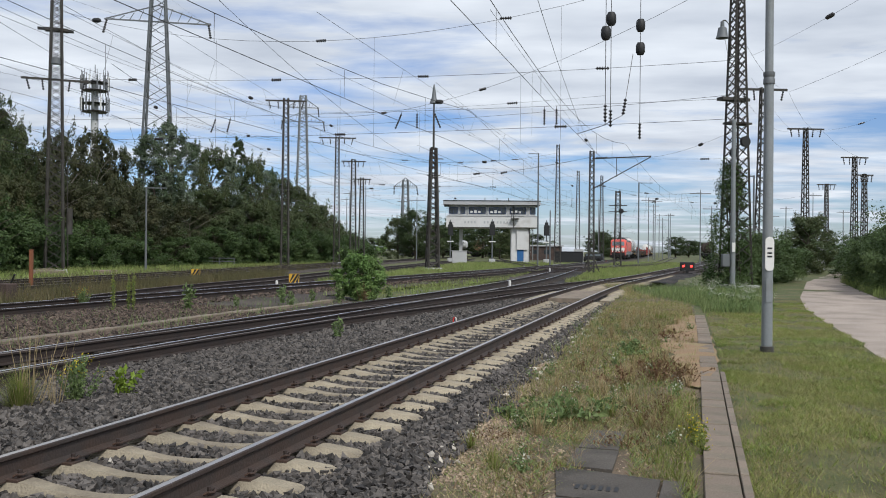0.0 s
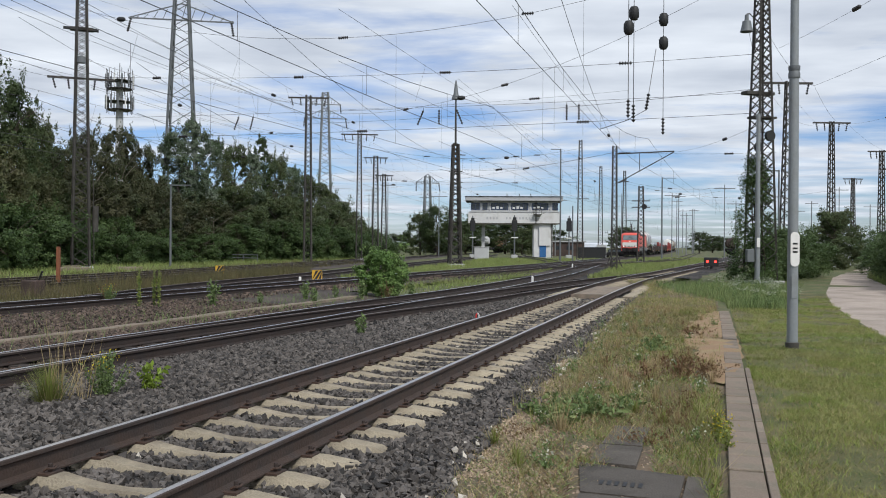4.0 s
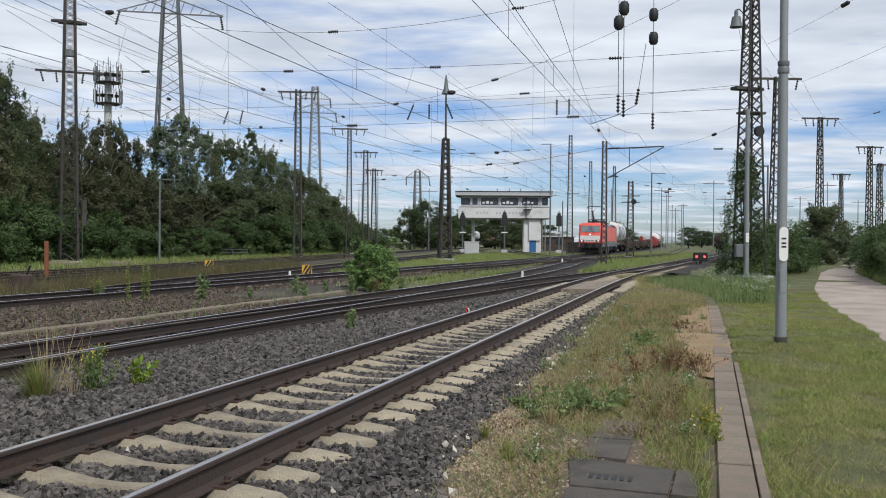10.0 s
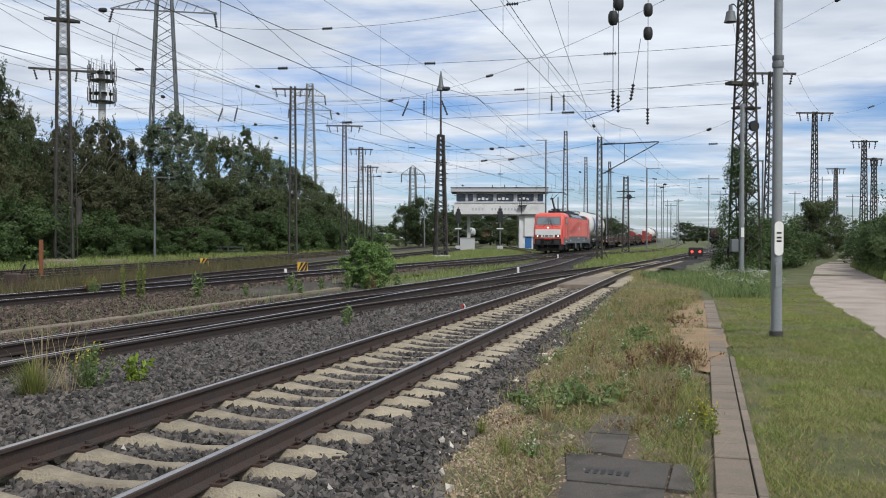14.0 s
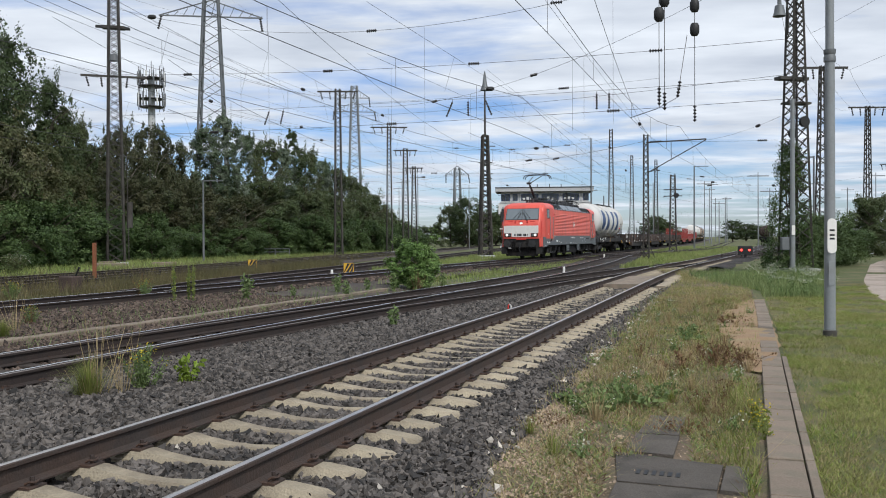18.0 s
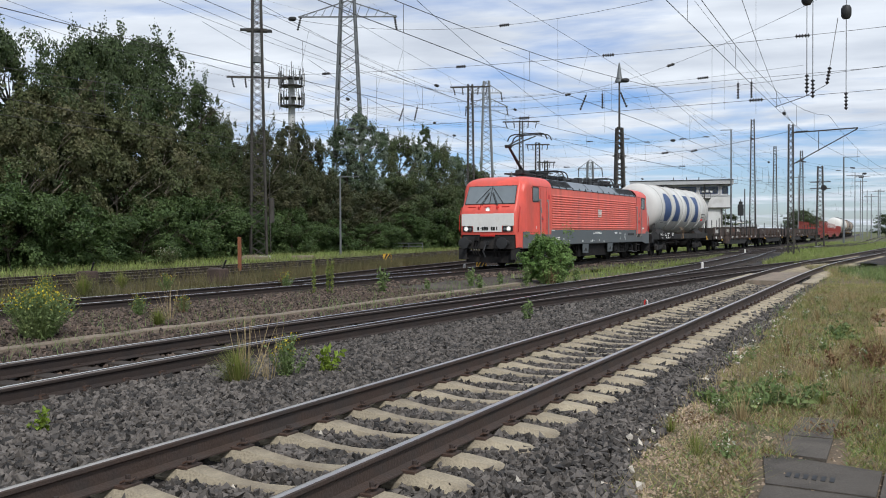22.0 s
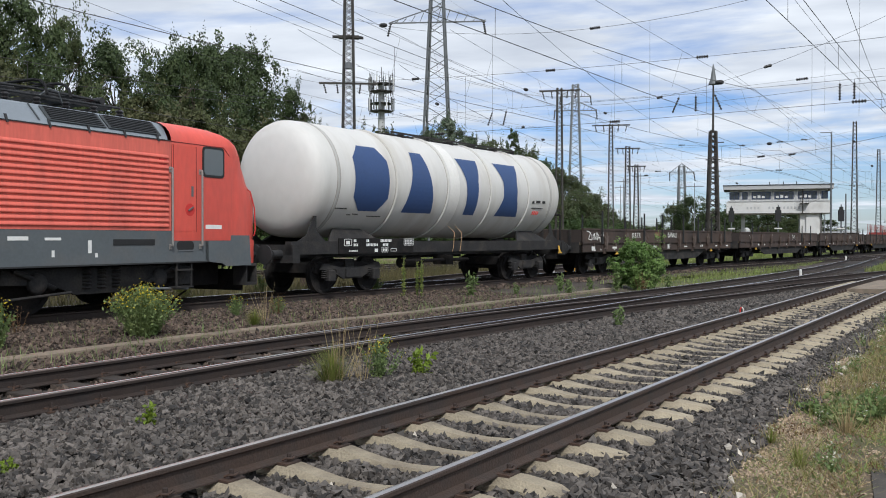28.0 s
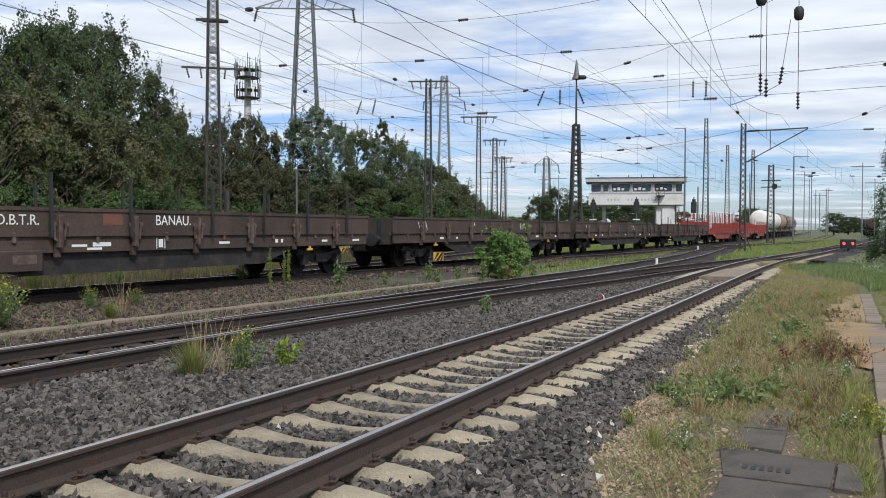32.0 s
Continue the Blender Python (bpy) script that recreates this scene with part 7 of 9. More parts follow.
def build_lines():
    for t, y0, y1, zc, zm, sp, text in ((T1, 8, 150, 5.85, 7.5, 42, "overhead line above the track with concrete sleepers"), (T2A, -10, 90, 5.75, 7.3, 48, "overhead line above the old turnout"), (T3, -30, 230, 6.19, 7.8, 50, "overhead line above the goods train"),
                                        (T4, 28, 170, 5.8, 7.4, 50, "overhead line above a siding"), (T5, -20, 240, 5.8, 7.4, 55, "overhead line above the outer siding"), (T7, 48, 190, 5.8, 7.3, 50, "overhead line towards the signal box"), (T9, 70, 280, 5.8, 7.4, 55, "overhead line in the far yard"), (T6, -20, 115, 5.9, 7.6, 55, "overhead line below the trees")):
        catenary(t, y0, y1, zc, zm, sp, text)
    A, B, C = (-26.83, 61.62), (14.46, 44.2), (-15.23, 85.79)
    span_wire("span_cable", (*A, 18.0), (*B, 16.5), 3.2, "long sagging span cable between two lattice masts", insulators=(0.47, 0.73), weights=(0.08,), drops=((0.3, 7.5), (0.55, 7.6), (0.8, 7.6)))
    span_wire("span_cable", (*A, 13.3), (*B, 11.2), 0.5, "taut span cable with insulators across the tracks", insulators=(0.15, 0.4, 0.62, 0.85), drops=((0.25, 7.4), (0.5, 7.4), (0.75, 7.4)))
    k = span_wire("span_cable", (*A, 10.4), (*B, 9.3), 0.15, "taut span cable with hanging insulators above the tracks", r=0.009)
    for u, lean in ((0.590, -0.35), (0.612, 0.0), (0.636, 0.35), (0.30, -0.3), (0.325, -0.2), (0.78, 0.0), (0.795, 0.0)):
        px, py, pz = -26.83 + 41.29 * u, 61.62 - 17.42 * u, 10.4 - 1.1 * u - 0.6 * u * (1 - u)
        part("insulator", insulator_mb((px, py, pz - 0.15), (px + lean, py, pz - 1.0), 0.075, 6).rod((px, py, pz), (px, py, pz - 0.2), 0.012, n=4), M["insulator"], k)
    span_wire("span_cable", (*A, 9.0), (*B, 8.3), 0.2, "lower taut span cable across the tracks", insulators=(0.2, 0.5, 0.8))
    span_wire("span_cable", (*C, 14.6), (*B, 15.5), 2.6, "sagging cross cable over the yard", insulators=(0.35, 0.6), weights=(0.5,), drops=((0.2, 10), (0.45, 9), (0.7, 9)))
    span_wire("span_cable", (*C, 13.4), (*B, 9.5), 0.3, "thin straight cross cable", r=0.01)
    span_wire("span_cable", (-12.79, 106.8, 13.6), (14.06, 110.2, 13.8), 1.4, "distant span cable between masts", insulators=(0.3, 0.55, 0.8), weights=(0.42, 0.66), drops=((0.3, 7.5), (0.5, 7.5), (0.7, 7.5)))
    span_wire("span_cable", (-12.79, 106.8, 9.6), (14.06, 110.2, 9.6), 0.2, "distant lower span cable", insulators=(0.2, 0.45, 0.7))
    span_wire("span_cable", (14.06, 110.2, 11.5), (34.63, 120.5, 9.8), 1.2, "distant span cable over yard tracks", insulators=(0.3, 0.6), drops=((0.3, 7), (0.6, 7)))
    span_wire("span_cable", (22.59, 150.3, 13.5), (58.2, 140.8, 11), 2.4, "far sagging span cable", insulators=(0.25, 0.5, 0.75), weights=(0.35, 0.6), drops=((0.3, 7), (0.5, 7), (0.7, 7)))
    span_wire("span_cable", (-0.95, 80, 8.4), (11.62, 70.2, 9.1), 0.4, "cable from the lamp mast to a bracket", r=0.01, insulators=(0.3,))
    # feeder wires that run along the yard
    for a, b, sag in (((-29.0, 8, 13.4), (-27.5, 61.6, 13.0), 1.4), ((-26.2, 5, 13.4), (-25.5, 61.6, 13.0), 1.6), ((-27.5, 61.6, 13.0), (-13.5, 106.8, 14.4), 1.2), ((-25.5, 61.6, 13.0), (-12, 106.8, 14.4), 1.2), ((-20, -15, 11.5), (-15.5, 85.8, 15.2), 2.5), ((-17.5, -15, 11.2), (-14.5, 85.8, 15.2), 2.8),
                      ((-14, -20, 10.5), (-11.2, 85.8, 13.0), 2.0), ((-9.0, -10, 10.8), (-0.95, 80, 9.4), 2.2), ((-15.5, 85.8, 15.2), (-12.5, 124.8, 11.2), 1.0), ((-1.5, 6, 10.5), (12.0, 70.2, 9.3), 1.4), ((-30, 14, 15.0), (-44, 139, 36), 1.0), ((-21, -5, 22), (-37, 139, 36.4), 2.0), ((14.6, 44.2, 12.5), (24.0, 62.3, 12.9), 0.6), ((13.8, 44.2, 12.5), (20.6, 62.3, 12.9), 0.6),
                      ((24, 62.3, 12.9), (36.2, 85.5, 13.4), 0.9), ((20.6, 62.3, 12.9), (33, 85.5, 13.4), 0.9), ((36.2, 85.5, 13.4), (45.3, 95.6, 11.8), 0.5), ((22.2, 12, 13.5), (24.0, 62.3, 12.9), 0.7)):
        span_wire("feeder_wire", a, b, sag, "long thin feeder wire along the yard", r=0.009)
    # wires of the nearer tracks, then those of the far yard
    for a, b, sag, gap, drops in (
        ((-11.12, 26.0, 8.54), (-11.35, 62.0, 11.37), 0.2, 1.5, 6),
        ((-9.27, 30.0, 8.93), (-8.05, 80.0, 11.85), 0.3, 1.3, 5),
        ((-14.2, 28.0, 7.45), (-15.55, 85.0, 12.18), 0.6, 0, 0),
        ((-17.25, 34.0, 7.74), (-13.61, 90.0, 11.22), 0.4, 1.4, 6),
        ((-11.16, 22.0, 7.29), (-17.84, 60.0, 10.57), 0.3, 0, 0),
        ((-3.46, 24.0, 8.03), (14.48, 95.0, 9.99), 0.4, 1.4, 6),
        ((1.31, 26.0, 8.67), (12.2, 70.0, 9.04), 0.1, 0, 0),
        ((-9.39, 62.0, 11.07), (9.36, 52.0, 10.74), 0.15, 0, 0),
        ((-13.6, 90.0, 10.43), (12.7, 100.0, 12.18), 0.3, 1.5, 7),
        ((-11.93, 95.0, 7.44), (11.87, 72.0, 9.25), 0.3, 1.3, 6)):
        line_run(a, b, sag, gap, drops)
    for a, b, sag, gap, drops in (
        ((15.95, 70.0, 9.06), (14.81, 46.0, 7.9), 0.25, 0, 0),
        ((11.98, 70.0, 9.04), (21.34, 62.0, 8.25), 0.1, 0, 0),
        ((-25.36, 50.0, 7.92), (-20.19, 100.0, 11.5), 0.4, 1.3, 6),
        ((-31.24, 95.0, 8.84), (-1.52, 130.0, 10.65), 0.3, 1.2, 7),
        ((15.29, 120.0, 8.0), (28.49, 100.0, 7.98), 0.5, 1.4, 7),
        ((-0.39, 40.0, 9.16), (18.17, 110.0, 8.54), 0.5, 1.3, 6),
        ((-7.57, 50.0, 8.64), (4.69, 120.0, 7.41), 0.3, 1.5, 6),
        ((15.79, 46.0, 11.81), (14.47, 30.0, 10.55), 0.1, 0, 0),
        ((33.24, 85.0, 13.24), (15.8, 46.0, 10.66), 0.3, 0, 0),
        ((36.17, 85.0, 13.41), (38.7, 80.0, 13.85), 0.2, 0, 0)):
        line_run(a, b, sag, gap, drops)
    # hangers with oval weights and insulators over the near track
    lattice_mast(-24.5, -17.8, 20.0, 1.3, 0.6, 0.11, 0.055, 20, 0, label="lattice span mast behind the footpath view")
    span_wire("headspan_cable", (14.46, 44.2, 17.6), (-24.5, -17.8, 17.6), 5.0, "sagging head span cable high above the near track", r=0.012)
    for u, z1, ws in ((0.2338, 6.2, (8.92,)), (0.2274, 6.1, (9.5,)), (0.1885, 6.0, (9.9, 9.05))):
        px, py, z0 = 14.46 - 38.96 * u, 44.2 - 62.0 * u, 17.6 - 20.0 * u * (1 - u)
        k = thing("wire_hanger", "hanging cable with black oval weight and ribbed insulator", "cable hanger", group="hangers over the near track")
        part("cable", MB().rod((px, py, 5.85), (px, py, z0), 0.012, n=5), M["wire"], k)
        for z in ws:
            part("weight", MB().lathe([(0.02, -0.24), (0.11, -0.22), (0.165, -0.12), (0.17, 0.0), (0.165, 0.12), (0.11, 0.22), (0.02, 0.24)], 14, "z", (px, py, z)), M["black"], k, "black oval weight", smooth=True)
        part("insulator", insulator_mb((px, py, z1 - 0.25), (px, py, z1 + 0.35), 0.065, 5), M["insulator"], k)
    k = thing("wire_hanger", "slanting cable with ribbed insulator over the near track", "cable hanger", group="hangers over the near track")
    part("cable", tube([Vector(p) for p in ((6.7, 31.8, 8.7), (6.2, 31.0, 6.4), (5.35, 30.1, 5.9), (4.75, 31.9, 5.85))], 0.012), M["wire"], k)
    part("insulator", insulator_mb((6.2, 31.0, 6.4), (6.33, 31.2, 7.0), 0.065, 5), M["insulator"], k)


def build_signal_box():
    k = thing("signal_box", "white bridge-type signal box standing over the tracks", "signal box", pose(7.45, 140.1, -0.05, 0, 0, -1.5))
    w, d = 7.0, 2.6
    part("lower_wall", MB().box(-w, w, -d, d, 5.2, 7.05), M["facade"], k, "weathered white lower wall band")
    part("upper_wall", MB().box(-w + 0.45, w - 0.25, -d + 0.2, d - 0.2, 7.05, 8.75), M["facade"], k)
    part("sill_band", MB().box(-w + 0.2, w - 0.05, -d - 0.08, d, 7.0, 7.14), M["roof_flat"], k)
    part("roof", MB().box(-w - 0.45, w + 0.45, -d - 0.6, d + 0.6, 8.75, 9.35, 0.05), M["roof_flat"], k, "flat pale grey roof slab")
    part("roof_edge", MB().box(-w - 0.5, w + 0.5, -d - 0.66, d + 0.66, 9.3, 9.42), M["steel_dark"], k)
    for x0, x1 in ((-6.5, -5.3), (-4.75, -4.15), (-3.4, -1.0), (-0.3, 2.1), (2.9, 5.2), (6.0, 6.65)):
        win = part("window", MB().box(x0 - 0.1, x1 + 0.1, -d + 0.1, -d + 0.22, 7.35, 8.4), M["window_blue"], k, "dark blue window frame")
        n = max(1, int(round((x1 - x0) / 0.6)))
        for i in range(n):
            a, wd = x0 + (x1 - x0) * i / n, (x1 - x0) / n
            part("pane", MB().box(a + 0.05, a + wd - 0.05, -d + 0.075, -d + 0.105, 7.45, 8.30), M["glass"], win)
            if n > 2 and i % 4 != 3:
                part("blind", MB().box(a + 0.10, a + wd - 0.10, -d + 0.06, -d + 0.0745, 7.5, 7.95 if i % 2 else 7.8), M["facade"], win, "pale paper in the window")
    for x in (-4.95, -3.75, -0.65, 2.5, 5.6):
        part("wall_post", MB().box(x - 0.12, x + 0.12, -d + 0.08, -d + 0.2, 7.14, 8.75), M["roof_flat"], k)
    part("drip_edge", MB().box(-w - 0.02, w + 0.02, -d - 0.03, -d, 5.2, 5.32), M["mast"], k)
    part("soffit", MB().box(-w - 0.40, w + 0.40, -d - 0.55, d + 0.55, 8.68, 8.75), M["mast"], k)
    part("pier", MB().box(3.1, 6.0, -2.0, 2.0, -0.3, 5.2), M["facade"], k, "broad white stair pier")
    part("pier", MB().box(-4.95, -4.45, -0.4, 0.4, -0.3, 5.2).box(-5.1, -4.3, -0.6, 0.6, -0.3, 0.6), M["concrete_far"], k, "slim grey concrete pier")
    part("stair_shaft", MB().box(3.9, 5.6, -2.25, -2.0, 1.9, 8.6), M["facade"], k)
    part("door", MB().box(4.0, 5.0, -2.06, -2.0, 0.1, 2.2), M["door_blue"], k, "blue metal door")
    part("downpipe", MB().rod((5.9, -2.1, 0), (5.9, -2.1, 8.7), 0.07, n=6).rod((3.4, -2.7, 5.3), (3.4, -2.7, 8.7), 0.06, n=6), M["mast"], k)
    part("balcony", MB().box(3.0, 4.2, -3.4, -2.6, 6.6, 6.7).box(3.0, 3.05, -3.4, -3.35, 6.7, 7.6).box(4.15, 4.2, -3.4, -3.35, 6.7, 7.6).box(3.0, 4.2, -3.4, -3.36, 7.5, 7.56), M["mast"], k)
    letters = MB()
    for i in range(16):
        if i in (4, 5, 8):
            continue
        x = -4.2 + i * 0.5
        letters.box(x, x + 0.24, -d - 0.02, -d, 5.9, 6.25)
    part("name_bars", letters, M["roof_flat"], k, "faded unreadable lettering")
    gear = MB()
    for x in (-1.0, 2.7, 0.9):
        gear.box(x - 0.5, x + 0.5, -0.3, 0.3, 9.42, 9.55).rod((x, 0, 9.4), (x, 0, 10.0), 0.06, n=6)
    part("roof_gear", gear, M["steel_dark"], k)
    for x, y in ((-6.4, -6), (-0.3, -9), (7.9, -7)):
        s = thing("light_signal", "tall railway light signal with a dark hooded head", "signal", pose(7.45 + x, 140 + y, -0.05), group="light signals before the signal box")
        part("post", MB().rod((0, 0, 0), (0, 0, 6.3), 0.11, 0.08, 8), M["mast_pale"], s)
        part("head", MB().box(-0.4, 0.4, -0.2, 0.15, 4.0, 5.6, 0.08).box(-0.25, 0.25, -0.18, 0.1, 5.6, 6.0, 0.06), M["black"], s)
        part("base", MB().box(-0.45, 0.45, -0.3, 0.3, 0, 0.5, 0.05), M["concrete_far"], s)
        part("number_board", MB().box(-0.5, 0.5, -0.12, -0.06, 2.95, 3.1), M["white"], s)


def parked_tank(x, y, a, mat, label, l=12, r=1.35):
    k = thing("parked_tank_wagon", label, "tank wagon", pose(x, y, 0.1, 0, 0, a), group="parked wagons in the yard")
    part("tank", MB().lathe([(0.02, -l / 2), (r * 0.7, -l / 2 + 0.15), (r, -l / 2 + 0.6), (r, l / 2 - 0.6), (r * 0.7, l / 2 - 0.15), (0.02, l / 2)], 24, "y", (0, 0, 2.75)), mat, k, smooth=True)
    part("underframe", MB().box(-1.3, 1.3, -l / 2 - 0.3, l / 2 + 0.3, 0.85, 1.35, 0.04), M["under"], k)
    for e in (-0.36, 0.36):
        part("bogie", MB().box(-1.15, 1.15, e * l - 1.3, e * l + 1.3, 0.25, 0.85, 0.05), M["under"], k)
        for q in (-0.9, 0.9):
            part("wheel", MB().rod((-0.8, e * l + q, 0.46), (0.8, e * l + q, 0.46), 0.46, n=14), M["under"], k)
    for e in (-0.87, 0.87):
        part("buffer", MB().rod((e, -l / 2 - 0.7, 1.05), (e, -l / 2 - 0.2, 1.05), 0.18, n=10), M["steel_dark"], k)


def build_far_yard():
    parked_tank(8.3, 228, 0, M["rust_tank"], "rusty orange tank wagon parked beyond the signal box")
    parked_tank(13.5, 240, 0, M["wagon_dark"], "dark tank wagon parked far beyond the signal box")
    parked_tank(-1.5, 190, 70, M["concrete_far"], "grey tank wagon parked beyond the signal box", 14, 0.9)
    parked_tank(64, 215, -16, M["wagon"], "rust-red tank wagon on a far siding", 14)
    parked_tank(70, 238, -16, M["wagon_dark"], "dark tank wagon on a far siding", 14)
    k = thing("relay_cabinet", "pale grey relay cabinet beside the yard tracks", "cabinet", pose(20.6, 136, -0.05, 0, 0, -12))
    part("body", MB().box(-0.7, 0.7, -0.5, 0.5, 0, 2.1, 0.05), M["concrete_far"], k)
    part("round_sign", MB().lathe([(0.02, 0), (0.35, 0), (0.35, -0.03), (0.02, -0.03)], 18, "y", (0.1, -0.51, 1.35)), M["white"], k)
    k = thing("relay_cabinet", "low white switch cabinet before the signal box", "cabinet", pose(2.2, 122, -0.05))
    part("body", MB().box(-1.0, 1.0, -0.4, 0.4, 0, 1.6, 0.05).box(-1.1, 1.1, -0.45, 0.45, 1.6, 1.68), M["concrete_far"], k)
    k = thing("goods_container", "low dark open container in the far yard", "container", pose(18.3, 130, -0.05, 0, 0, -8))
    part("body", MB().box(-2.0, 2.0, -0.9, 0.9, 0.1, 1.6, 0.05), M["black"], k)
    part("lid_rim", MB().box(-2.05, 2.05, -0.95, 0.95, 1.6, 1.7), M["steel_dark"], k)
    k = thing("parked_car", "dark parked estate car in the far yard", "car", pose(25.2, 152, -0.05, 0, 0, 70))
    part("body", MB().box(-0.85, 0.85, -2.1, 2.1, 0.3, 0.85, 0.12).box(-0.72, 0.72, -1.9, 1.0, 0.8, 1.4, 0.2), M["black"], k)
    part("window_band", MB().box(-0.74, 0.74, -1.7, 0.8, 0.95, 1.28), M["glass_pale"], k)
    for x in (-0.8, 0.8):
        for y in (-1.3, 1.3):
            part("wheel", MB().rod((x - 0.1, y, 0.32), (x + 0.1, y, 0.32), 0.32, n=14), M["under"], k)
    k = thing("yard_shed", "low brown far shed behind the tracks", "shed", pose(19.0, 168, -0.05))
    part("wall", MB().box(-3, 3, -2, 2, 0, 2.6), M["wagon_dark"], k)
    part("roof", MB().box(-3.3, 3.3, -2.3, 2.3, 2.6, 2.85), M["roof_flat"], k)
    for x in (-1.9, 0.2):
        part("window", MB().box(x - 0.5, x + 0.5, -2.03, -1.98, 1.17, 1.95), M["glass"], k)
    k = thing("garden_shed", "small grey shed between hedges beside the road", "shed", pose(37.5, 92, -0.05, 0, 0, -15))
    part("wall", MB().box(-1.5, 1.5, -1.2, 1.2, 0, 2.3), M["concrete_far"], k)
    part("roof", MB().add([(-1.7, -1.4, 2.3), (1.7, -1.4, 2.3), (1.7, 1.4, 2.6), (-1.7, 1.4, 2.6), (-1.7, -1.4, 2.42), (1.7, -1.4, 2.42), (1.7, 1.4, 2.72), (-1.7, 1.4, 2.72)], [(3, 2, 1, 0), (4, 5, 6, 7), (0, 1, 5, 4), (1, 2, 6, 5), (2, 3, 7, 6), (3, 0, 4, 7)]), M["roof_flat"], k)
    # ground signal with red lights at the far junction
    k = thing("ground_signal", "low black ground signal showing two red lights", "signal", pose(19.4, 71.0, -0.05, 0, 0, -10))
    part("case", MB().box(-0.55, 0.55, -0.2, 0.2, 0.25, 0.95, 0.05), M["black"], k)
    part("foot", MB().box(-0.1, 0.1, -0.1, 0.1, 0, 0.25).box(-0.4, 0.4, -0.2, 0.2, 0, 0.06), M["steel_dark"], k)
    for x in (-0.3, 0.3):
        part("red_lamp", MB().lathe([(0.01, 0), (0.09, 0), (0.08, -0.03), (0.01, -0.04)], 12, "y", (x, -0.205, 0.62)), M["red_light"], k, "glowing red lamp")
    # small yard signs and posts
    for x, y, s, a in ((-7.31, 43.9, 0.50, 8), (-14.34, 51.8, 0.5, 12)):
        k = thing("chevron_sign", "yellow and black striped marker board on a short post", "sign", pose(x, y, -0.12, 0, 0, a), group="striped marker boards")
        part("post", MB().box(-0.03, 0.03, 0, 0.05, 0, 0.5), M["steel_dark"], k)
        b = part("board", MB().box(-s / 2, s / 2, -0.02, 0.0, 0.05, 0.05 + s), M["amber"], k)
        for i in range(3):
            o = -s / 2 + i * s / 2.4
            pts = [(max(-s / 2, min(s / 2, q)), -0.0205, z) for q, z in ((o - 0.12, 0.07), (o + 0.02, 0.07), (o + 0.32, s + 0.03), (o + 0.18, s + 0.03))]
            part("stripe", MB().plate(pts, (0, -1, 0), 0.004), M["black"], b)
    k = thing("marker_post", "rusty orange wooden post beside the siding", "post", pose(-17.4, 37.75, -0.1))
    part("post", MB().box(-0.075, 0.075, -0.07, 0.07, 0, 1.62, 0.02), M["orange"], k)
    for x, y, z in ((-7.6, 40.9, -0.1), (3.3, 44, -0.1), (8.6, 72, 0.0)):
        k = thing("white_peg", "short white marker peg beside the rails", "peg", pose(x, y, z), group="white marker pegs")
        part("peg", MB().lathe([(0.02, 0), (0.06, 0), (0.06, 0.26), (0.04, 0.30), (0.02, 0.31)], 10, "z"), M["white"], k)
    k = thing("warning_hoop", "small bent red and white pipe hoop in the ballast", "hoop", pose(0.3, 21.2, -0.1))
    k.scale = (0.48, 0.48, 0.48)
    part("red_leg", tube([Vector((-0.07, 0, 0)), Vector((-0.07, 0, 0.25)), Vector((-0.04, 0, 0.32)), Vector((0, 0, 0.34))], 0.035), M["red_deep"], k)
    part("white_leg", tube([Vector((0, 0, 0.34)), Vector((0.05, 0, 0.31)), Vector((0.07, 0, 0.24)), Vector((0.07, 0, 0.1))], 0.03), M["white"], k)
    for x, y, a, w in ((-19.2, 21.7, 15, 0.9), (-17.7, 26.6, 15, 0.5), (-14.2, 29, 15, 0.6)):
        k = thing("point_lever_box", "rusty dark points lever box beside the siding", "points box", pose(x, y, -0.1, 0, 0, -a), group="points boxes")
        part("case", MB().box(-w / 2, w / 2, -0.25, 0.25, 0, 0.55, 0.04), M["wagon_dark"], k)
        part("lever", MB().rod((w / 2 - 0.1, 0, 0.5), (w / 2 + 0.15, -0.1, 0.85), 0.03, n=6), M["steel_dark"], k)
        if w > 0.8:
            part("face_mark", MB().box(w / 2 - 0.3, w / 2 - 0.12, -0.262, -0.25, 0.15, 0.4), M["pale_stone"], k)
    k = thing("guard_fence", "low grey pipe fence in the grass before the trees", "fence", pose(-22.8, 85.5, -0.05, 0, 0, -12))
    for x in np.arange(-3, 3.1, 1.5):
        part("post", MB().rod((float(x), 0, 0), (float(x), 0, 0.75), 0.04, n=6), M["mast_pale"], k)
    for z in (0.45, 0.75):
        part("pipe_rail", MB().rod((-3, 0, z), (3, 0, z), 0.035, n=6), M["mast_pale"], k)
    for x, y, w in ((-24.6, 55.5, 2.0), (-22.0, 58.0, 1.6), (-26.8, 60, 1.3)):
        k = single("concrete_slab", MB().box(-w / 2, w / 2, -0.4, 0.4, 0, 0.22, 0.05), M["slab"], "pale concrete slab lying in the grass", "slab", pose(x, y, -0.05, 0, 0, 20), group="concrete slabs in the grass")


build_masts()
build_lines()
build_signal_box()
build_far_yard()


# ---- trees and shrubs ----
rng = np.random.default_rng(7)


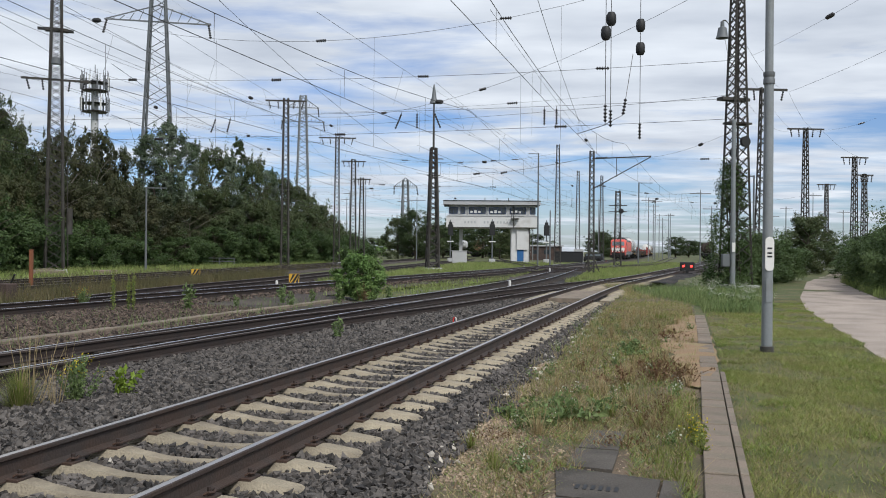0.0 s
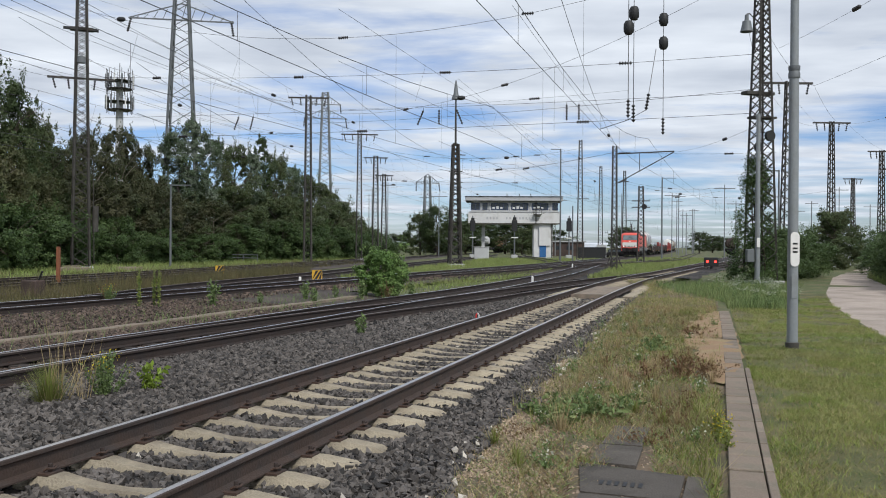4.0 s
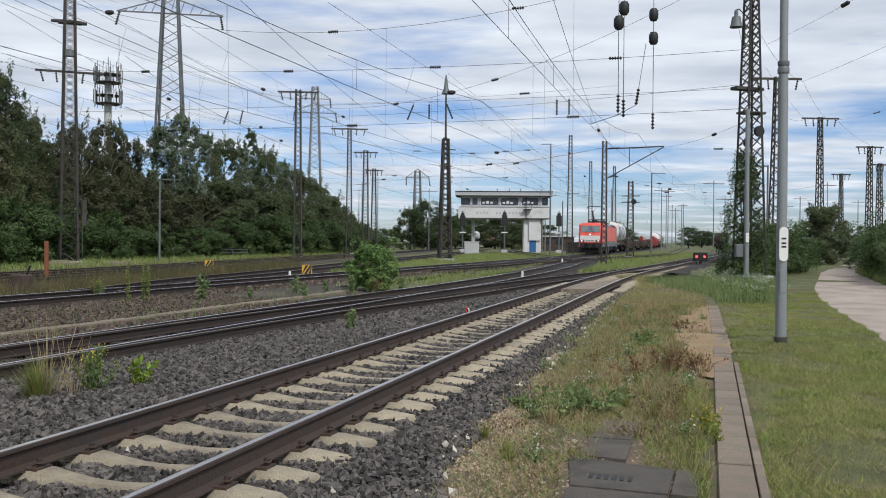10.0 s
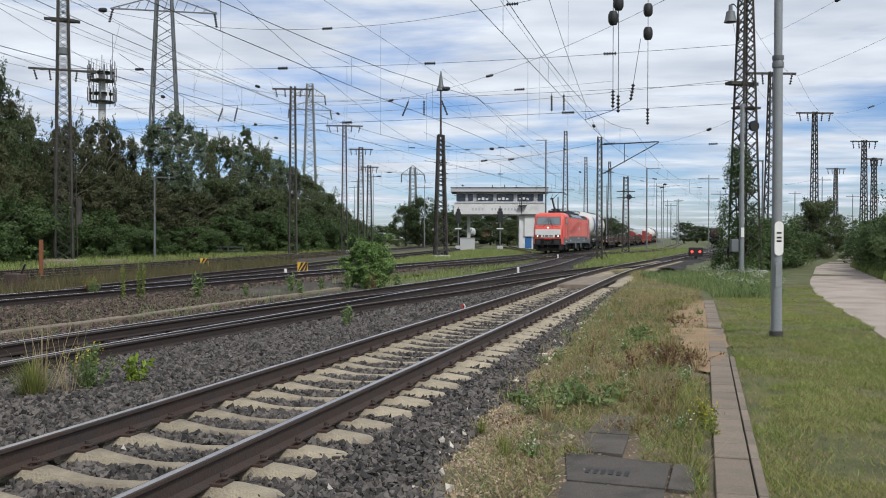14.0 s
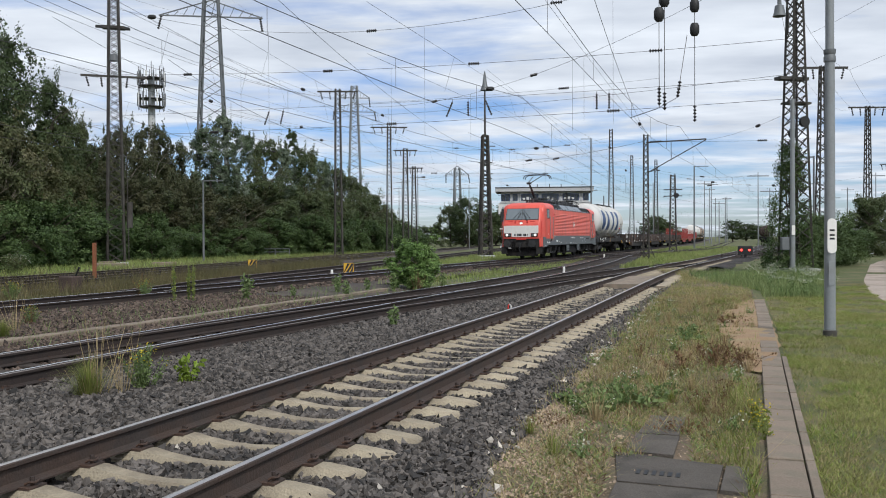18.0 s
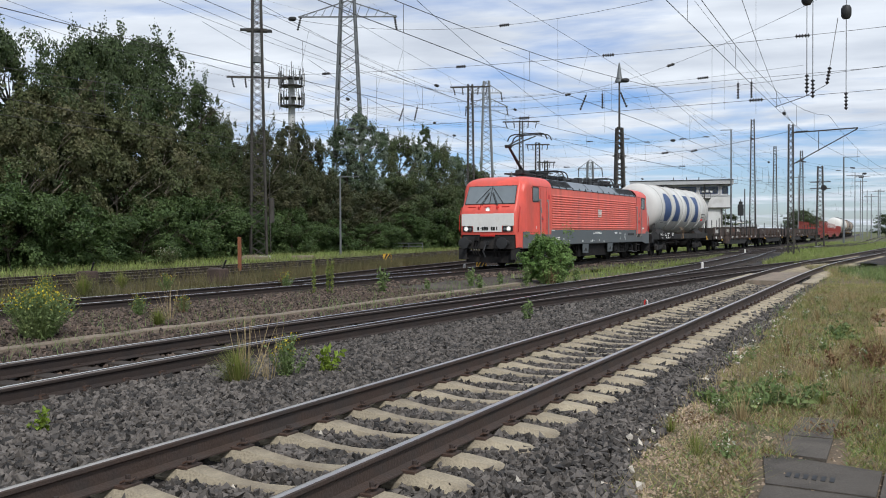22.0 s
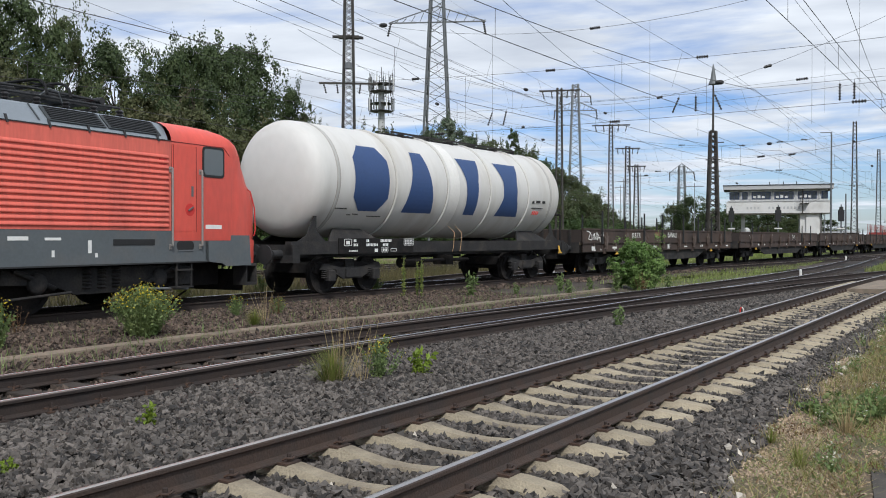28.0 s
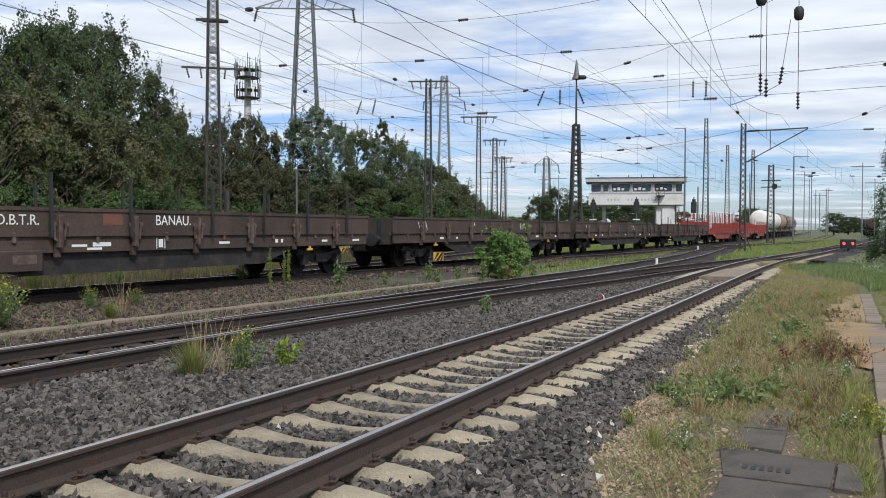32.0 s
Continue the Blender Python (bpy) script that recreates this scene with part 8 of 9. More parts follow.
def leaf_quads(centres, size, flat=0.0):
    """Small bent leaves at the given places, turned at random: vertices and faces."""
    n = len(centres)
    u = rng.normal(size=(n, 3)); u /= np.linalg.norm(u, axis=1, keepdims=True)
    v = rng.normal(size=(n, 3)); v -= (v * u).sum(1, keepdims=True) * u; v /= np.linalg.norm(v, axis=1, keepdims=True)
    s = size * rng.uniform(0.55, 1.3, (n, 1))
    V = np.stack([centres - u * s, centres - v * s * 0.5, centres + u * s, centres + v * s * 0.5], 1).reshape(-1, 3)
    return V, np.arange(4 * n).reshape(n, 4)


def leaf_tris(centres, size, face=None):
    """Small three-cornered leaves at the given places, turned loosely towards a direction."""
    n = len(centres)
    nrm = rng.normal(size=(n, 3))
    if face is not None:
        nrm = nrm * 0.55 + face * 0.75 + np.array([0, 0, 0.35])
    nrm /= np.linalg.norm(nrm, axis=1, keepdims=True)
    u = rng.normal(size=(n, 3)); u -= (u * nrm).sum(1, keepdims=True) * nrm; u /= np.linalg.norm(u, axis=1, keepdims=True)
    v = np.cross(nrm, u)
    s = size * rng.uniform(0.5, 1.4, (n, 1))
    V = np.stack([centres - u * s - v * s * 0.5, centres + v * s * 0.75, centres + u * s - v * s * 0.35], 1).reshape(-1, 3)
    return V, np.arange(3 * n).reshape(n, 3)


def crown_points(h0, h1, rad, lobes, per, jag=0.5, lobe_r=0.3, top=0.9):
    """Leaf places on the outer side of many uneven lobes, and the way that each leaf faces."""
    pts, face = [], []
    mid = (h0 + h1) / 2
    for i in range(lobes):
        a, t = rng.uniform(0, 2 * np.pi), (i + rng.uniform(0, 1)) / lobes
        z = h0 + (h1 - h0) * t
        env = rad * np.sin(np.pi * (0.16 + 0.78 * t)) ** top
        shell = env * rng.uniform(0.35, 0.95)
        lr = rad * lobe_r * rng.uniform(1 - jag, 1 + jag)
        c = np.array([shell * np.cos(a), shell * np.sin(a), min(z, h1 - lr * 0.5)])
        d = rng.normal(size=(per, 3)) + np.array([np.cos(a) * 0.5, np.sin(a) * 0.5, 0.45])
        d /= np.linalg.norm(d, axis=1, keepdims=True)
        # clumps of twigs on the lobe, with gaps between them
        knots = d[rng.integers(0, per, max(5, per // 45))]
        d = d * 0.45 + knots[rng.integers(0, len(knots), per)]
        d /= np.linalg.norm(d, axis=1, keepdims=True)
        pts.append(c + d * lr * rng.uniform(0.62, 1.12, (per, 1)) * np.array([1, 1, 0.8]))
        face.append(d)
        if i % 2 == 0:
            m = per // 9
            q = c + np.array([np.cos(a), np.sin(a), 1.1 if t > 0.6 else 0.3]) * lr * rng.uniform(0.9, 1.4)
            pts.append(q + rng.normal(size=(m, 3)) * lr * np.array([0.16, 0.16, 0.34]))
            face.append(rng.normal(size=(m, 3)) * 0.5)
    return np.concatenate(pts), np.concatenate(face)


def branch_mesh(h, r0, h0, rad, limbs, mat, seed):
    rg = random.Random(seed)
    m = MB()
    p, d = Vector((0, 0, -0.2)), Vector((rg.uniform(-0.06, 0.06), rg.uniform(-0.06, 0.06), 1))
    steps = 6
    spine = [p]
    for i in range(steps):
        d = (d + Vector((rg.uniform(-0.12, 0.12), rg.uniform(-0.12, 0.12), 0))).normalized()
        q = spine[-1] + d * (h * 0.85 / steps)
        m.rod(spine[-1], q, r0 * (1 - i / (steps + 1)), r0 * (1 - (i + 1) / (steps + 1)), 8, caps=False)
        spine.append(q)
    for i in range(limbs):
        k = rg.randint(1, steps - 1)
        a = rg.uniform(0, 2 * math.pi)
        s = spine[k]
        l = rad * rg.uniform(0.5, 0.95)
        mid = s + Vector((math.cos(a) * l * 0.5, math.sin(a) * l * 0.5, l * 0.45))
        end = mid + Vector((math.cos(a + 0.4) * l * 0.5, math.sin(a + 0.4) * l * 0.5, l * 0.3))
        m.rod(s, mid, r0 * 0.4, r0 * 0.22, 6, caps=False).rod(mid, end, r0 * 0.22, r0 * 0.05, 5, caps=False)
    return m.mesh("trunk", mat, True)


def make_tree(label, h, rad, h0, lobes, per, leaf, size, r0=0.22, seed=1, name="tree", limbs=9, bark="bark", lr=0.3, top=0.9, group="trees of the wood"):
    k = thing(name, label, name.replace("_", " "), pose(0, -300, 0), group=group)
    part("trunk", branch_mesh(h, r0, h0, rad, limbs, M[bark], seed), None, k)
    C, D = crown_points(h0, h, rad, lobes, per, lobe_r=lr, top=top)
    V, F = leaf_tris(C, size, D)
    part("crown", fast_mesh("crown", V, F, LEAF[leaf]), None, k)
    return k


def plant(kinds, spots):
    """Copies of made trees; the first spot of each kind is the original."""
    used = set()
    for i, (kind, x, y, sx, sz, a) in enumerate(spots):
        ob = kinds[kind]
        m = pose(x, y, -0.1, 0, 0, a)
        if kind not in used:
            used.add(kind)
            ob.matrix_basis = m
            ob.scale = (sx, sx, sz)
        else:
            c = copy_thing(ob, m)
            c.scale = (sx, sx, sz)


def build_wood():
    K = [make_tree("tall dark green broadleaf tree at the edge of the wood", 13.5, 4.6, 1.5, 62, 520, "tree", 0.115, r0=0.26, seed=1, lr=0.25, limbs=16),
         make_tree("dense olive green tree in the wood", 11.0, 4.0, 0.6, 56, 480, "tree_b", 0.115, r0=0.2, seed=2, lr=0.26),
         make_tree("silvery green poplar with pale leaf undersides", 14.0, 3.0, 0.8, 64, 420, "silver", 0.105, r0=0.22, seed=3, lr=0.27, top=1.2),
         make_tree("brownish thicket of shrubs and climbers", 8.0, 3.6, 0.0, 60, 460, "brown", 0.09, r0=0.1, seed=4, name="shrub_thicket", bark="bark_pale", limbs=26, lr=0.22),
         make_tree("dark green undergrowth bush below the trees", 4.0, 2.6, 0.0, 40, 380, "ivy", 0.08, r0=0.08, seed=5, name="undergrowth_bush", lr=0.26),
         make_tree("slim dark conifer-like tree", 13.0, 1.6, 1.0, 46, 280, "tree", 0.11, r0=0.18, seed=6, lr=0.34, top=1.3),
         make_tree("green hedge bush beside the gravel road", 4.0, 2.6, 0.0, 50, 420, "hedge", 0.065, r0=0.08, seed=8, name="hedge_bush", lr=0.24, group="hedges beside the road")]
    K.append(make_tree("dark thicket of brambles and dead twigs", 8.0, 3.6, 0.0, 60, 460, "thicket", 0.09, r0=0.1, seed=14, name="shrub_thicket", bark="bark_pale", limbs=26, lr=0.22))
    spots = []
    rg = random.Random(11)
    # edge line of the wood, in plan
    ys = [8, 20, 32, 44, 54, 62, 74, 88, 102, 118, 135]
    xs = [-36, -33.5, -31, -29.5, -29.5, -31, -29, -24.0, -19.0, -16.0, -14.5]
    edge = lambda y: float(np.interp(y, ys, xs))
    # the tall trees: kind, place, height, spread
    tall = ((0, -39, 24, 12.6, 1.0), (0, -36.5, 29, 12.2, 0.8), (0, -35, 33, 12.8, 0.7), (0, -34.6, 37, 13.8, 0.6), (1, -34.6, 40.4, 13.2, 0.5), (0, -34.4, 44.8, 13.0, 0.7),
            (0, -34.2, 49, 13.0, 0.55), (0, -34.5, 53, 14.4, 0.7), (0, -35.6, 58, 15.4, 0.8), (0, -36.0, 62.5, 16.2, 0.85), (0, -34.6, 66.5, 13.6, 0.6), (1, -33.4, 69.0, 11.0, 0.55), (1, -34.0, 67.4, 10.6, 0.5),
            (7, -33.6, 71.5, 9.2, 0.8), (7, -32.6, 75.6, 11.0, 0.75), (7, -31.2, 79.3, 11.8, 0.75), (7, -30.2, 82.6, 10.6, 0.6), (1, -33.5, 86, 9.6, 0.85), (1, -36, 78, 9.8, 0.9), (2, -28.9, 87.4, 12.6, 0.75), (2, -27.9, 90.2, 14.2, 0.8), (2, -26.6, 93.3, 12.6, 0.7),
            (1, -25.2, 96.8, 12.2, 0.6), (5, -23.5, 101.3, 13.8, 0.9), (2, -23.9, 99.2, 11.8, 0.7), (1, -22.6, 105, 12.0, 0.65), (2, -21.6, 109.5, 11.2, 0.8), (1, -20.8, 114.5, 10.4, 0.7), (1, -20, 120, 9.8, 0.75), (1, -19.4, 127, 9.0, 0.8), (1, -19, 134, 8.0, 0.8), (1, -18.7, 142, 6.9, 0.8), (1, -18.6, 151, 6.0, 0.8))
    full = (13.5, 11.0, 14.0, 8.0, 4.0, 13.0, 4.0, 8.0)
    for kind, x, y, h, w in tall:
        spots.append((kind, x, y, w, h / full[kind], rg.uniform(0, 360)))
    low = lambda y: float(np.interp(y, [8, 30, 45, 60, 66, 74, 85, 100, 120, 150], [8.5, 9.2, 9.0, 8.6, 7.0, 6.6, 7.0, 7.0, 5.6, 4.0]))
    y = 4.0
    while y < 152:
        x = edge(y)
        spots.append((4, x + rg.uniform(0, 1.2), y, rg.uniform(0.8, 1.2), rg.uniform(0.6, 1.1), rg.uniform(0, 360)))
        kind = 3 if y < 70 else 7 if y < 92 else rg.choice((1, 7, 1))
        spots.append((kind, x - 2.2 + rg.uniform(-0.6, 0.6), y + rg.uniform(-1, 1), rg.uniform(0.75, 1.0), low(y) * rg.uniform(0.8, 1.1) / full[kind], rg.uniform(0, 360)))
        y += 3.4
    y = 2.0
    while y < 112:
        spots.append((1, edge(y) - 10.5 + rg.uniform(-1, 1), y, 1.15, low(y) * 1.12 / 11.0, rg.uniform(0, 360)))
        y += 6.5
    # woods and single trees far off
    for x, y, s, h in ((-5.2, 166, 0.8, 0.66), (-8.5, 168, 0.85, 0.68), (-2.8, 172, 0.8, 0.55), (78, 300, 1.0, 0.5), (84, 306, 1.1, 0.42), (-16, 215, 1.2, 0.4), (-24, 220, 1.2, 0.45), (-32, 210, 1.3, 0.5), (-10, 240, 1.2, 0.4), (5, 260, 1.3, 0.75), (12, 255, 1.3, 0.72), (19, 262, 1.3, 0.8), (-2, 250, 1.3, 0.7), (46, 262, 1.1, 0.55), (50, 268, 1.2, 0.55), (53.5, 285, 1.1, 0.45), (95, 330, 1.2, 0.4), (-3, 196, 1.0, 0.62), (2.5, 200, 1.1, 0.6), (9, 205, 1.1, 0.6), (15, 202, 1.1, 0.58), (21, 208, 1.1, 0.5), (0, 186, 0.9, 0.5), (12, 190, 0.9, 0.5)):
        spots.append((rg.choice((0, 1)), x, y, s, h, rg.uniform(0, 360)))
    # hedges beside the road and round the ivy mast
    for x, y, s, h in ((19.6, 37, 0.75, 0.9), (20.9, 40, 0.85, 0.95), (22.0, 43.5, 0.9, 1.0), (23.6, 47, 0.9, 0.95), (25.2, 50, 0.9, 0.85), (26.8, 54, 1.0, 0.8), (28.0, 58, 1.0, 0.85), (31.0, 63, 1.1, 0.9), (35.0, 70, 1.2, 1.0), (38.5, 76, 1.3, 1.0), (18.9, 33, 0.8, 0.72), (24, 44, 1.2, 1.2), (27, 49, 1.2, 1.2),
                       (17.6, 50.5, 0.75, 0.75), (19.2, 53, 0.8, 0.75), (16.8, 48.8, 0.55, 0.6), (20.6, 56, 0.8, 0.7), (16.2, 47.2, 0.45, 0.5), (38.5, 96, 1.2, 1.1), (35, 94, 1.1, 0.9), (42, 90, 1.3, 1.2)):
        spots.append((6, x, y, s, h * (0.72 if x > 21 else 0.9), rg.uniform(0, 360)))
    spots += [(1, 30, 74, 0.55, 0.42, 30), (1, 33, 80, 0.6, 0.45, 200), (1, 25.5, 46, 0.5, 0.36, 110)]
    plant(K, spots)


PATH_L = lambda y: np.interp(y, [-10, 5.8, 8.6, 10.7, 13.1, 18.6, 25.1, 28], [-2.80, 1.685, 2.475, 3.07, 3.75, 5.27, 7.03, 7.8])
ROAD_L = lambda y: np.interp(y, [-10, 10, 14.5, 19.4, 22.4, 27.8, 34.5, 54, 90], [2.6, 5.75, 7.15, 8.7, 9.6, 11.3, 13.8, 22.0, 40])


def clump_plant(name, label, category, spots, leaf, n, size, h, r, group="", flowers=None, fn=0, stem="weed", blade=False):
    """Upright weeds: stems, narrow leaves and flower heads, one thing a spot."""
    k = None
    for i, (x, y, s) in enumerate(spots):
        z = float(bed_height(x, y)) if x < float(bed_edge(y)) else -0.06
        m = pose(x, y, z - 0.01, 0, 0, i * 77)
        if k:
            c = copy_thing(k, m)
            c.scale = (s, s, s)
            continue
        k = thing(name, label, category, m, group=group)
        k.scale = (s, s, s)
        st = MB()
        tips = []
        for q in range(max(6, n // 14)):
            a, e = rng.uniform(0, 2 * np.pi), rng.uniform(0.1, 1.0)
            b = Vector((0.25 * r * e * math.cos(a), 0.25 * r * e * math.sin(a), 0))
            t = Vector((r * e * math.cos(a), r * e * math.sin(a), h * rng.uniform(0.65, 1.0) * (1.1 - 0.3 * e)))
            st.rod(b, t, 0.005, 0.002, 4, caps=False)
            tips.append((b, t))
        tagged(part("stalk", st, LEAF[stem], k), kind="stuff")
        C = []
        for q in range(n):
            b, t = tips[q % len(tips)]
            C.append(np.array(b.lerp(t, rng.uniform(0.1, 1.0))) + rng.normal(size=3) * size * 0.7)
        if blade:
            q = n * 2
            a, e = rng.uniform(0, 2 * np.pi, q), rng.uniform(0, 1, q) ** 0.7
            d = np.stack([np.cos(a), np.sin(a), 0 * a], 1)
            b0 = d * (0.3 * r * e)[:, None]
            hh = h * rng.uniform(0.4, 1.1, q) * (1.05 - 0.35 * e)
            mid = b0 + d * (0.35 * r * e)[:, None] + np.stack([0 * a, 0 * a, hh * 0.65], 1)
            tip = b0 + d * (1.1 * r * e)[:, None] + np.stack([0 * a, 0 * a, hh], 1)
            sd = np.stack([-d[:, 1], d[:, 0], 0 * a], 1) * size * 0.11
            V = np.stack([b0 - sd, b0 + sd, mid + sd * 0.8, mid - sd * 0.8, tip], 1).reshape(-1, 3)
            ix = np.arange(q)[:, None] * 5
            F = np.concatenate([ix + np.array([0, 1, 2]), ix + np.array([0, 2, 3]), ix + np.array([3, 2, 4])])
        else:
            V, F = leaf_quads(np.array(C), size)
        tagged(part("foliage", fast_mesh("foliage", V, F, LEAF[leaf]), None, k), kind="stuff")
        if flowers:
            C = [np.array(tips[q % len(tips)][1]) + rng.normal(size=3) * np.array([0.05, 0.05, 0.03]) for q in range(fn)]
            V, F = leaf_quads(np.array(C), 0.016)
            tagged(part("flower_head", fast_mesh("flower_head", V, F, LEAF[flowers]), None, k), kind="stuff")
    return k


def build_weeds():
    k = make_tree("bright green leafy bush beside the train track", 1.72, 0.92, 0.05, 60, 330, "bush", 0.040, r0=0.04, seed=9, name="bush", limbs=10, bark="bark_pale", lr=0.32)
    k.matrix_basis = pose(-2.95, 31.6, -0.12) @ Matrix.Diagonal((1.0, 1.0, 0.88, 1))
    del k["group"]
    clump_plant("ragwort", "large yellow-flowering ragwort clump beside the rails", "weed", [(-9.62, 13.02, 1.08)], "weed", 3800, 0.028, 0.85, 0.62, flowers="yellow", fn=620)
    clump_plant("flowering_weed", "loose yellow-flowering weed in the ballast", "weed", [(-4.15, 10.22, 0.85), (-10.5, 10.7, 1.15), (-11.0, 10.0, 0.9), (-9.8, 16.4, 0.7), (-9.3, 17.3, 0.6), (-10.1, 25.1, 0.8), (-14.5, 20, 1.0), (-13.4, 24, 0.8), (-16, 16, 1.0)], "weed", 760, 0.026, 0.66, 0.38, "flowering weeds", "yellow", 120)
    clump_plant("grass_tuft", "tall pale green grass tuft in the ballast", "grass tuft", [(-4.62, 9.82, 0.82), (-10.6, 9.4, 0.8), (-8.8, 15.4, 0.6), (-14.8, 22, 1.0), (-15.5, 25, 0.9)], "grass", 240, 0.03, 0.66, 0.42, "grass tufts", stem="straw", blade=True)
    clump_plant("dry_stalks", "tall thin dry grass stalks with pale seed heads", "grass tuft", [(-4.55, 9.9, 1.0), (-4.3, 10.0, 0.8), (-9.0, 16.2, 0.8)], "straw", 9, 0.022, 1.15, 0.50, "dry stalks", stem="straw", blade=True)
    clump_plant("young_maple", "small lime green seedling in the ballast", "seedling", [(-3.76, 10.6, 0.9), (-5.16, 6.98, 0.62), (-5.07, 5.18, 0.4), (-10.9, 8.6, 1.2), (-12.2, 9.6, 1.0)], "lime", 150, 0.05, 0.40, 0.20, "lime seedlings", stem="lime")
    clump_plant("leafy_weed", "leafy green weed standing in the old ballast", "weed", [(-6.95, 24.37, 1.0), (-2.07, 17.73, 0.62), (-5.08, 28.38, 0.8), (-4.6, 27.2, 0.7), (-6.0, 26.0, 0.5), (-3.5, 30.0, 0.9), (-2.4, 30.9, 0.8), (-1.9, 32.0, 0.8), (-4.3, 29.6, 0.6)], "weed", 160, 0.06, 0.85, 0.22, "leafy weeds")
    clump_plant("mullein", "pair of tall pale green spikes beside the train track", "weed", [(-8.5, 23.1, 1.0), (-8.05, 23.3, 0.95), (-8.25, 23.5, 0.9)], "grass", 260, 0.03, 1.15, 0.06, "tall spikes")
    clump_plant("dock_plant", "brown seeding dock plant in the ballast", "weed", [(-10.19, 25.16, 1.0), (-9.28, 17.25, 0.7), (-2.7, 30.4, 1.0), (2.3, 9.3, 0.5), (2.0, 12.5, 0.5), (-11.5, 12.2, 0.7)], "seed", 160, 0.025, 0.75, 0.3, "brown dock plants", stem="seed")
    clump_plant("dead_shrub", "flattened dry brown brushwood in the verge", "brushwood", [(2.9, 11.8, 1.3), (2.35, 11.4, 1.2), (3.3, 12.3, 1.0), (0.35, 8.0, 0.6), (0.6, 8.1, 0.5), (1.6, 7.7, 0.7), (4.5, 17.5, 1.2)], "seed", 200, 0.022, 0.22, 0.45, "dry brushwood", stem="seed")
    clump_plant("yellow_flower", "small bright yellow flowers beside the paving", "flower", [(2.3, 8.15, 0.7), (2.25, 7.8, 0.7), (2.2, 7.5, 0.6)], "grass", 120, 0.03, 0.4, 0.15, "yellow flowers", "yellow", 40, "grass")
    clump_plant("nettle_patch", "fresh green low nettles in the verge", "weed", [(1.0, 8.7, 1.0), (1.35, 9.0, 1.1), (0.75, 9.0, 0.9), (1.7, 9.4, 0.9), (1.2, 9.5, 1.0), (3.3, 15.5, 1.1), (3.1, 14.6, 0.9)], "weed", 260, 0.035, 0.20, 0.36, "low nettles")
    clump_plant("wild_carrot", "white-flowering wild carrot in the long grass", "weed", [(1.5 + 0.33 * i + 0.3 * math.sin(i * 2.1), 12 + 1.35 * i, 0.55) for i in range(9)] + [(8.5 + 0.9 * math.sin(i * 1.7) + i * 0.22, 25 + i * 0.95, 1.2) for i in range(16)], "weed", 70, 0.035, 0.55, 0.3, "white-flowering weeds", "cream", 70)
    rv = random.Random(5)
    def verge_spots(n, y0, y1, lo, hi):
        """Places between the ballast and the paving, off the cover slabs."""
        out = []
        while len(out) < n:
            y = y0 + (y1 - y0) * rv.random() ** 1.3
            a, b = float(bed_edge(y)) + 0.12, float(PATH_L(y)) - 0.1
            x = a + (b - a) * rv.random()
            if y < 8.5 and abs(x - 1.08 - 0.19 * (y - 6.2)) < 0.5:
                continue
            out.append((x, y, rv.uniform(lo, hi)))
        return out
    clump_plant("verge_tuft", "olive green grass tuft in the dry verge", "grass tuft", verge_spots(40, 6.5, 24, 0.3, 0.6), "grass", 60, 0.026, 0.36, 0.26, "grass tufts of the verge", stem="straw", blade=True)
    clump_plant("straw_tuft", "wispy straw-coloured grass tuft in the verge", "grass tuft", verge_spots(44, 7.5, 24, 0.4, 0.8), "straw", 40, 0.024, 0.48, 0.26, "dry tufts of the verge", stem="straw", blade=True)
    clump_plant("verge_herb", "small leafy herb with tiny white flowers in the verge", "weed", verge_spots(36, 5.0, 20, 0.4, 0.9), "weed", 110, 0.026, 0.22, 0.16, "herbs of the verge", "cream", 14)
    clump_plant("withered_dock", "reddish brown withered dock stems in the verge", "weed", [(3.05 + 0.22 * math.sin(i * 2.4), 11.4 + 0.16 * i, 0.55 + 0.1 * (i % 3)) for i in range(12)] + [(2.05 + 0.12 * math.sin(i * 1.9), 8.5 + 0.14 * i, 0.5) for i in range(6)], "seed", 150, 0.020, 0.36, 0.38, "withered dock plants", stem="seed")
    clump_plant("pale_shrub", "rounded shrub with pale yellowish flower heads", "shrub", [(-28.6, 34.0, 1.0), (-30.4, 31.0, 0.8), (-25.0, 45.0, 0.8)], "brown", 700, 0.07, 1.3, 1.0, "pale shrubs", "cream", 500)


def blades(pts, h, w, mat, name, label, lean=0.35):
    """One sheet of grass blades, as stuff."""
    n = len(pts)
    a = rng.uniform(0, 2 * np.pi, n)
    hh = h * rng.uniform(0.45, 1.25, n)
    d = np.stack([np.cos(a), np.sin(a), 0 * a], 1)
    t = rng.normal(size=(n, 2)) * lean
    tip = pts + np.stack([t[:, 0] * hh, t[:, 1] * hh, hh], 1)
    V = np.stack([pts - d * w / 2, pts + d * w / 2, tip], 1).reshape(-1, 3)
    me = fast_mesh(name, V, np.arange(3 * n).reshape(n, 3), LEAF[mat])
    return single(name, me, None, label, "grass", kind="stuff")


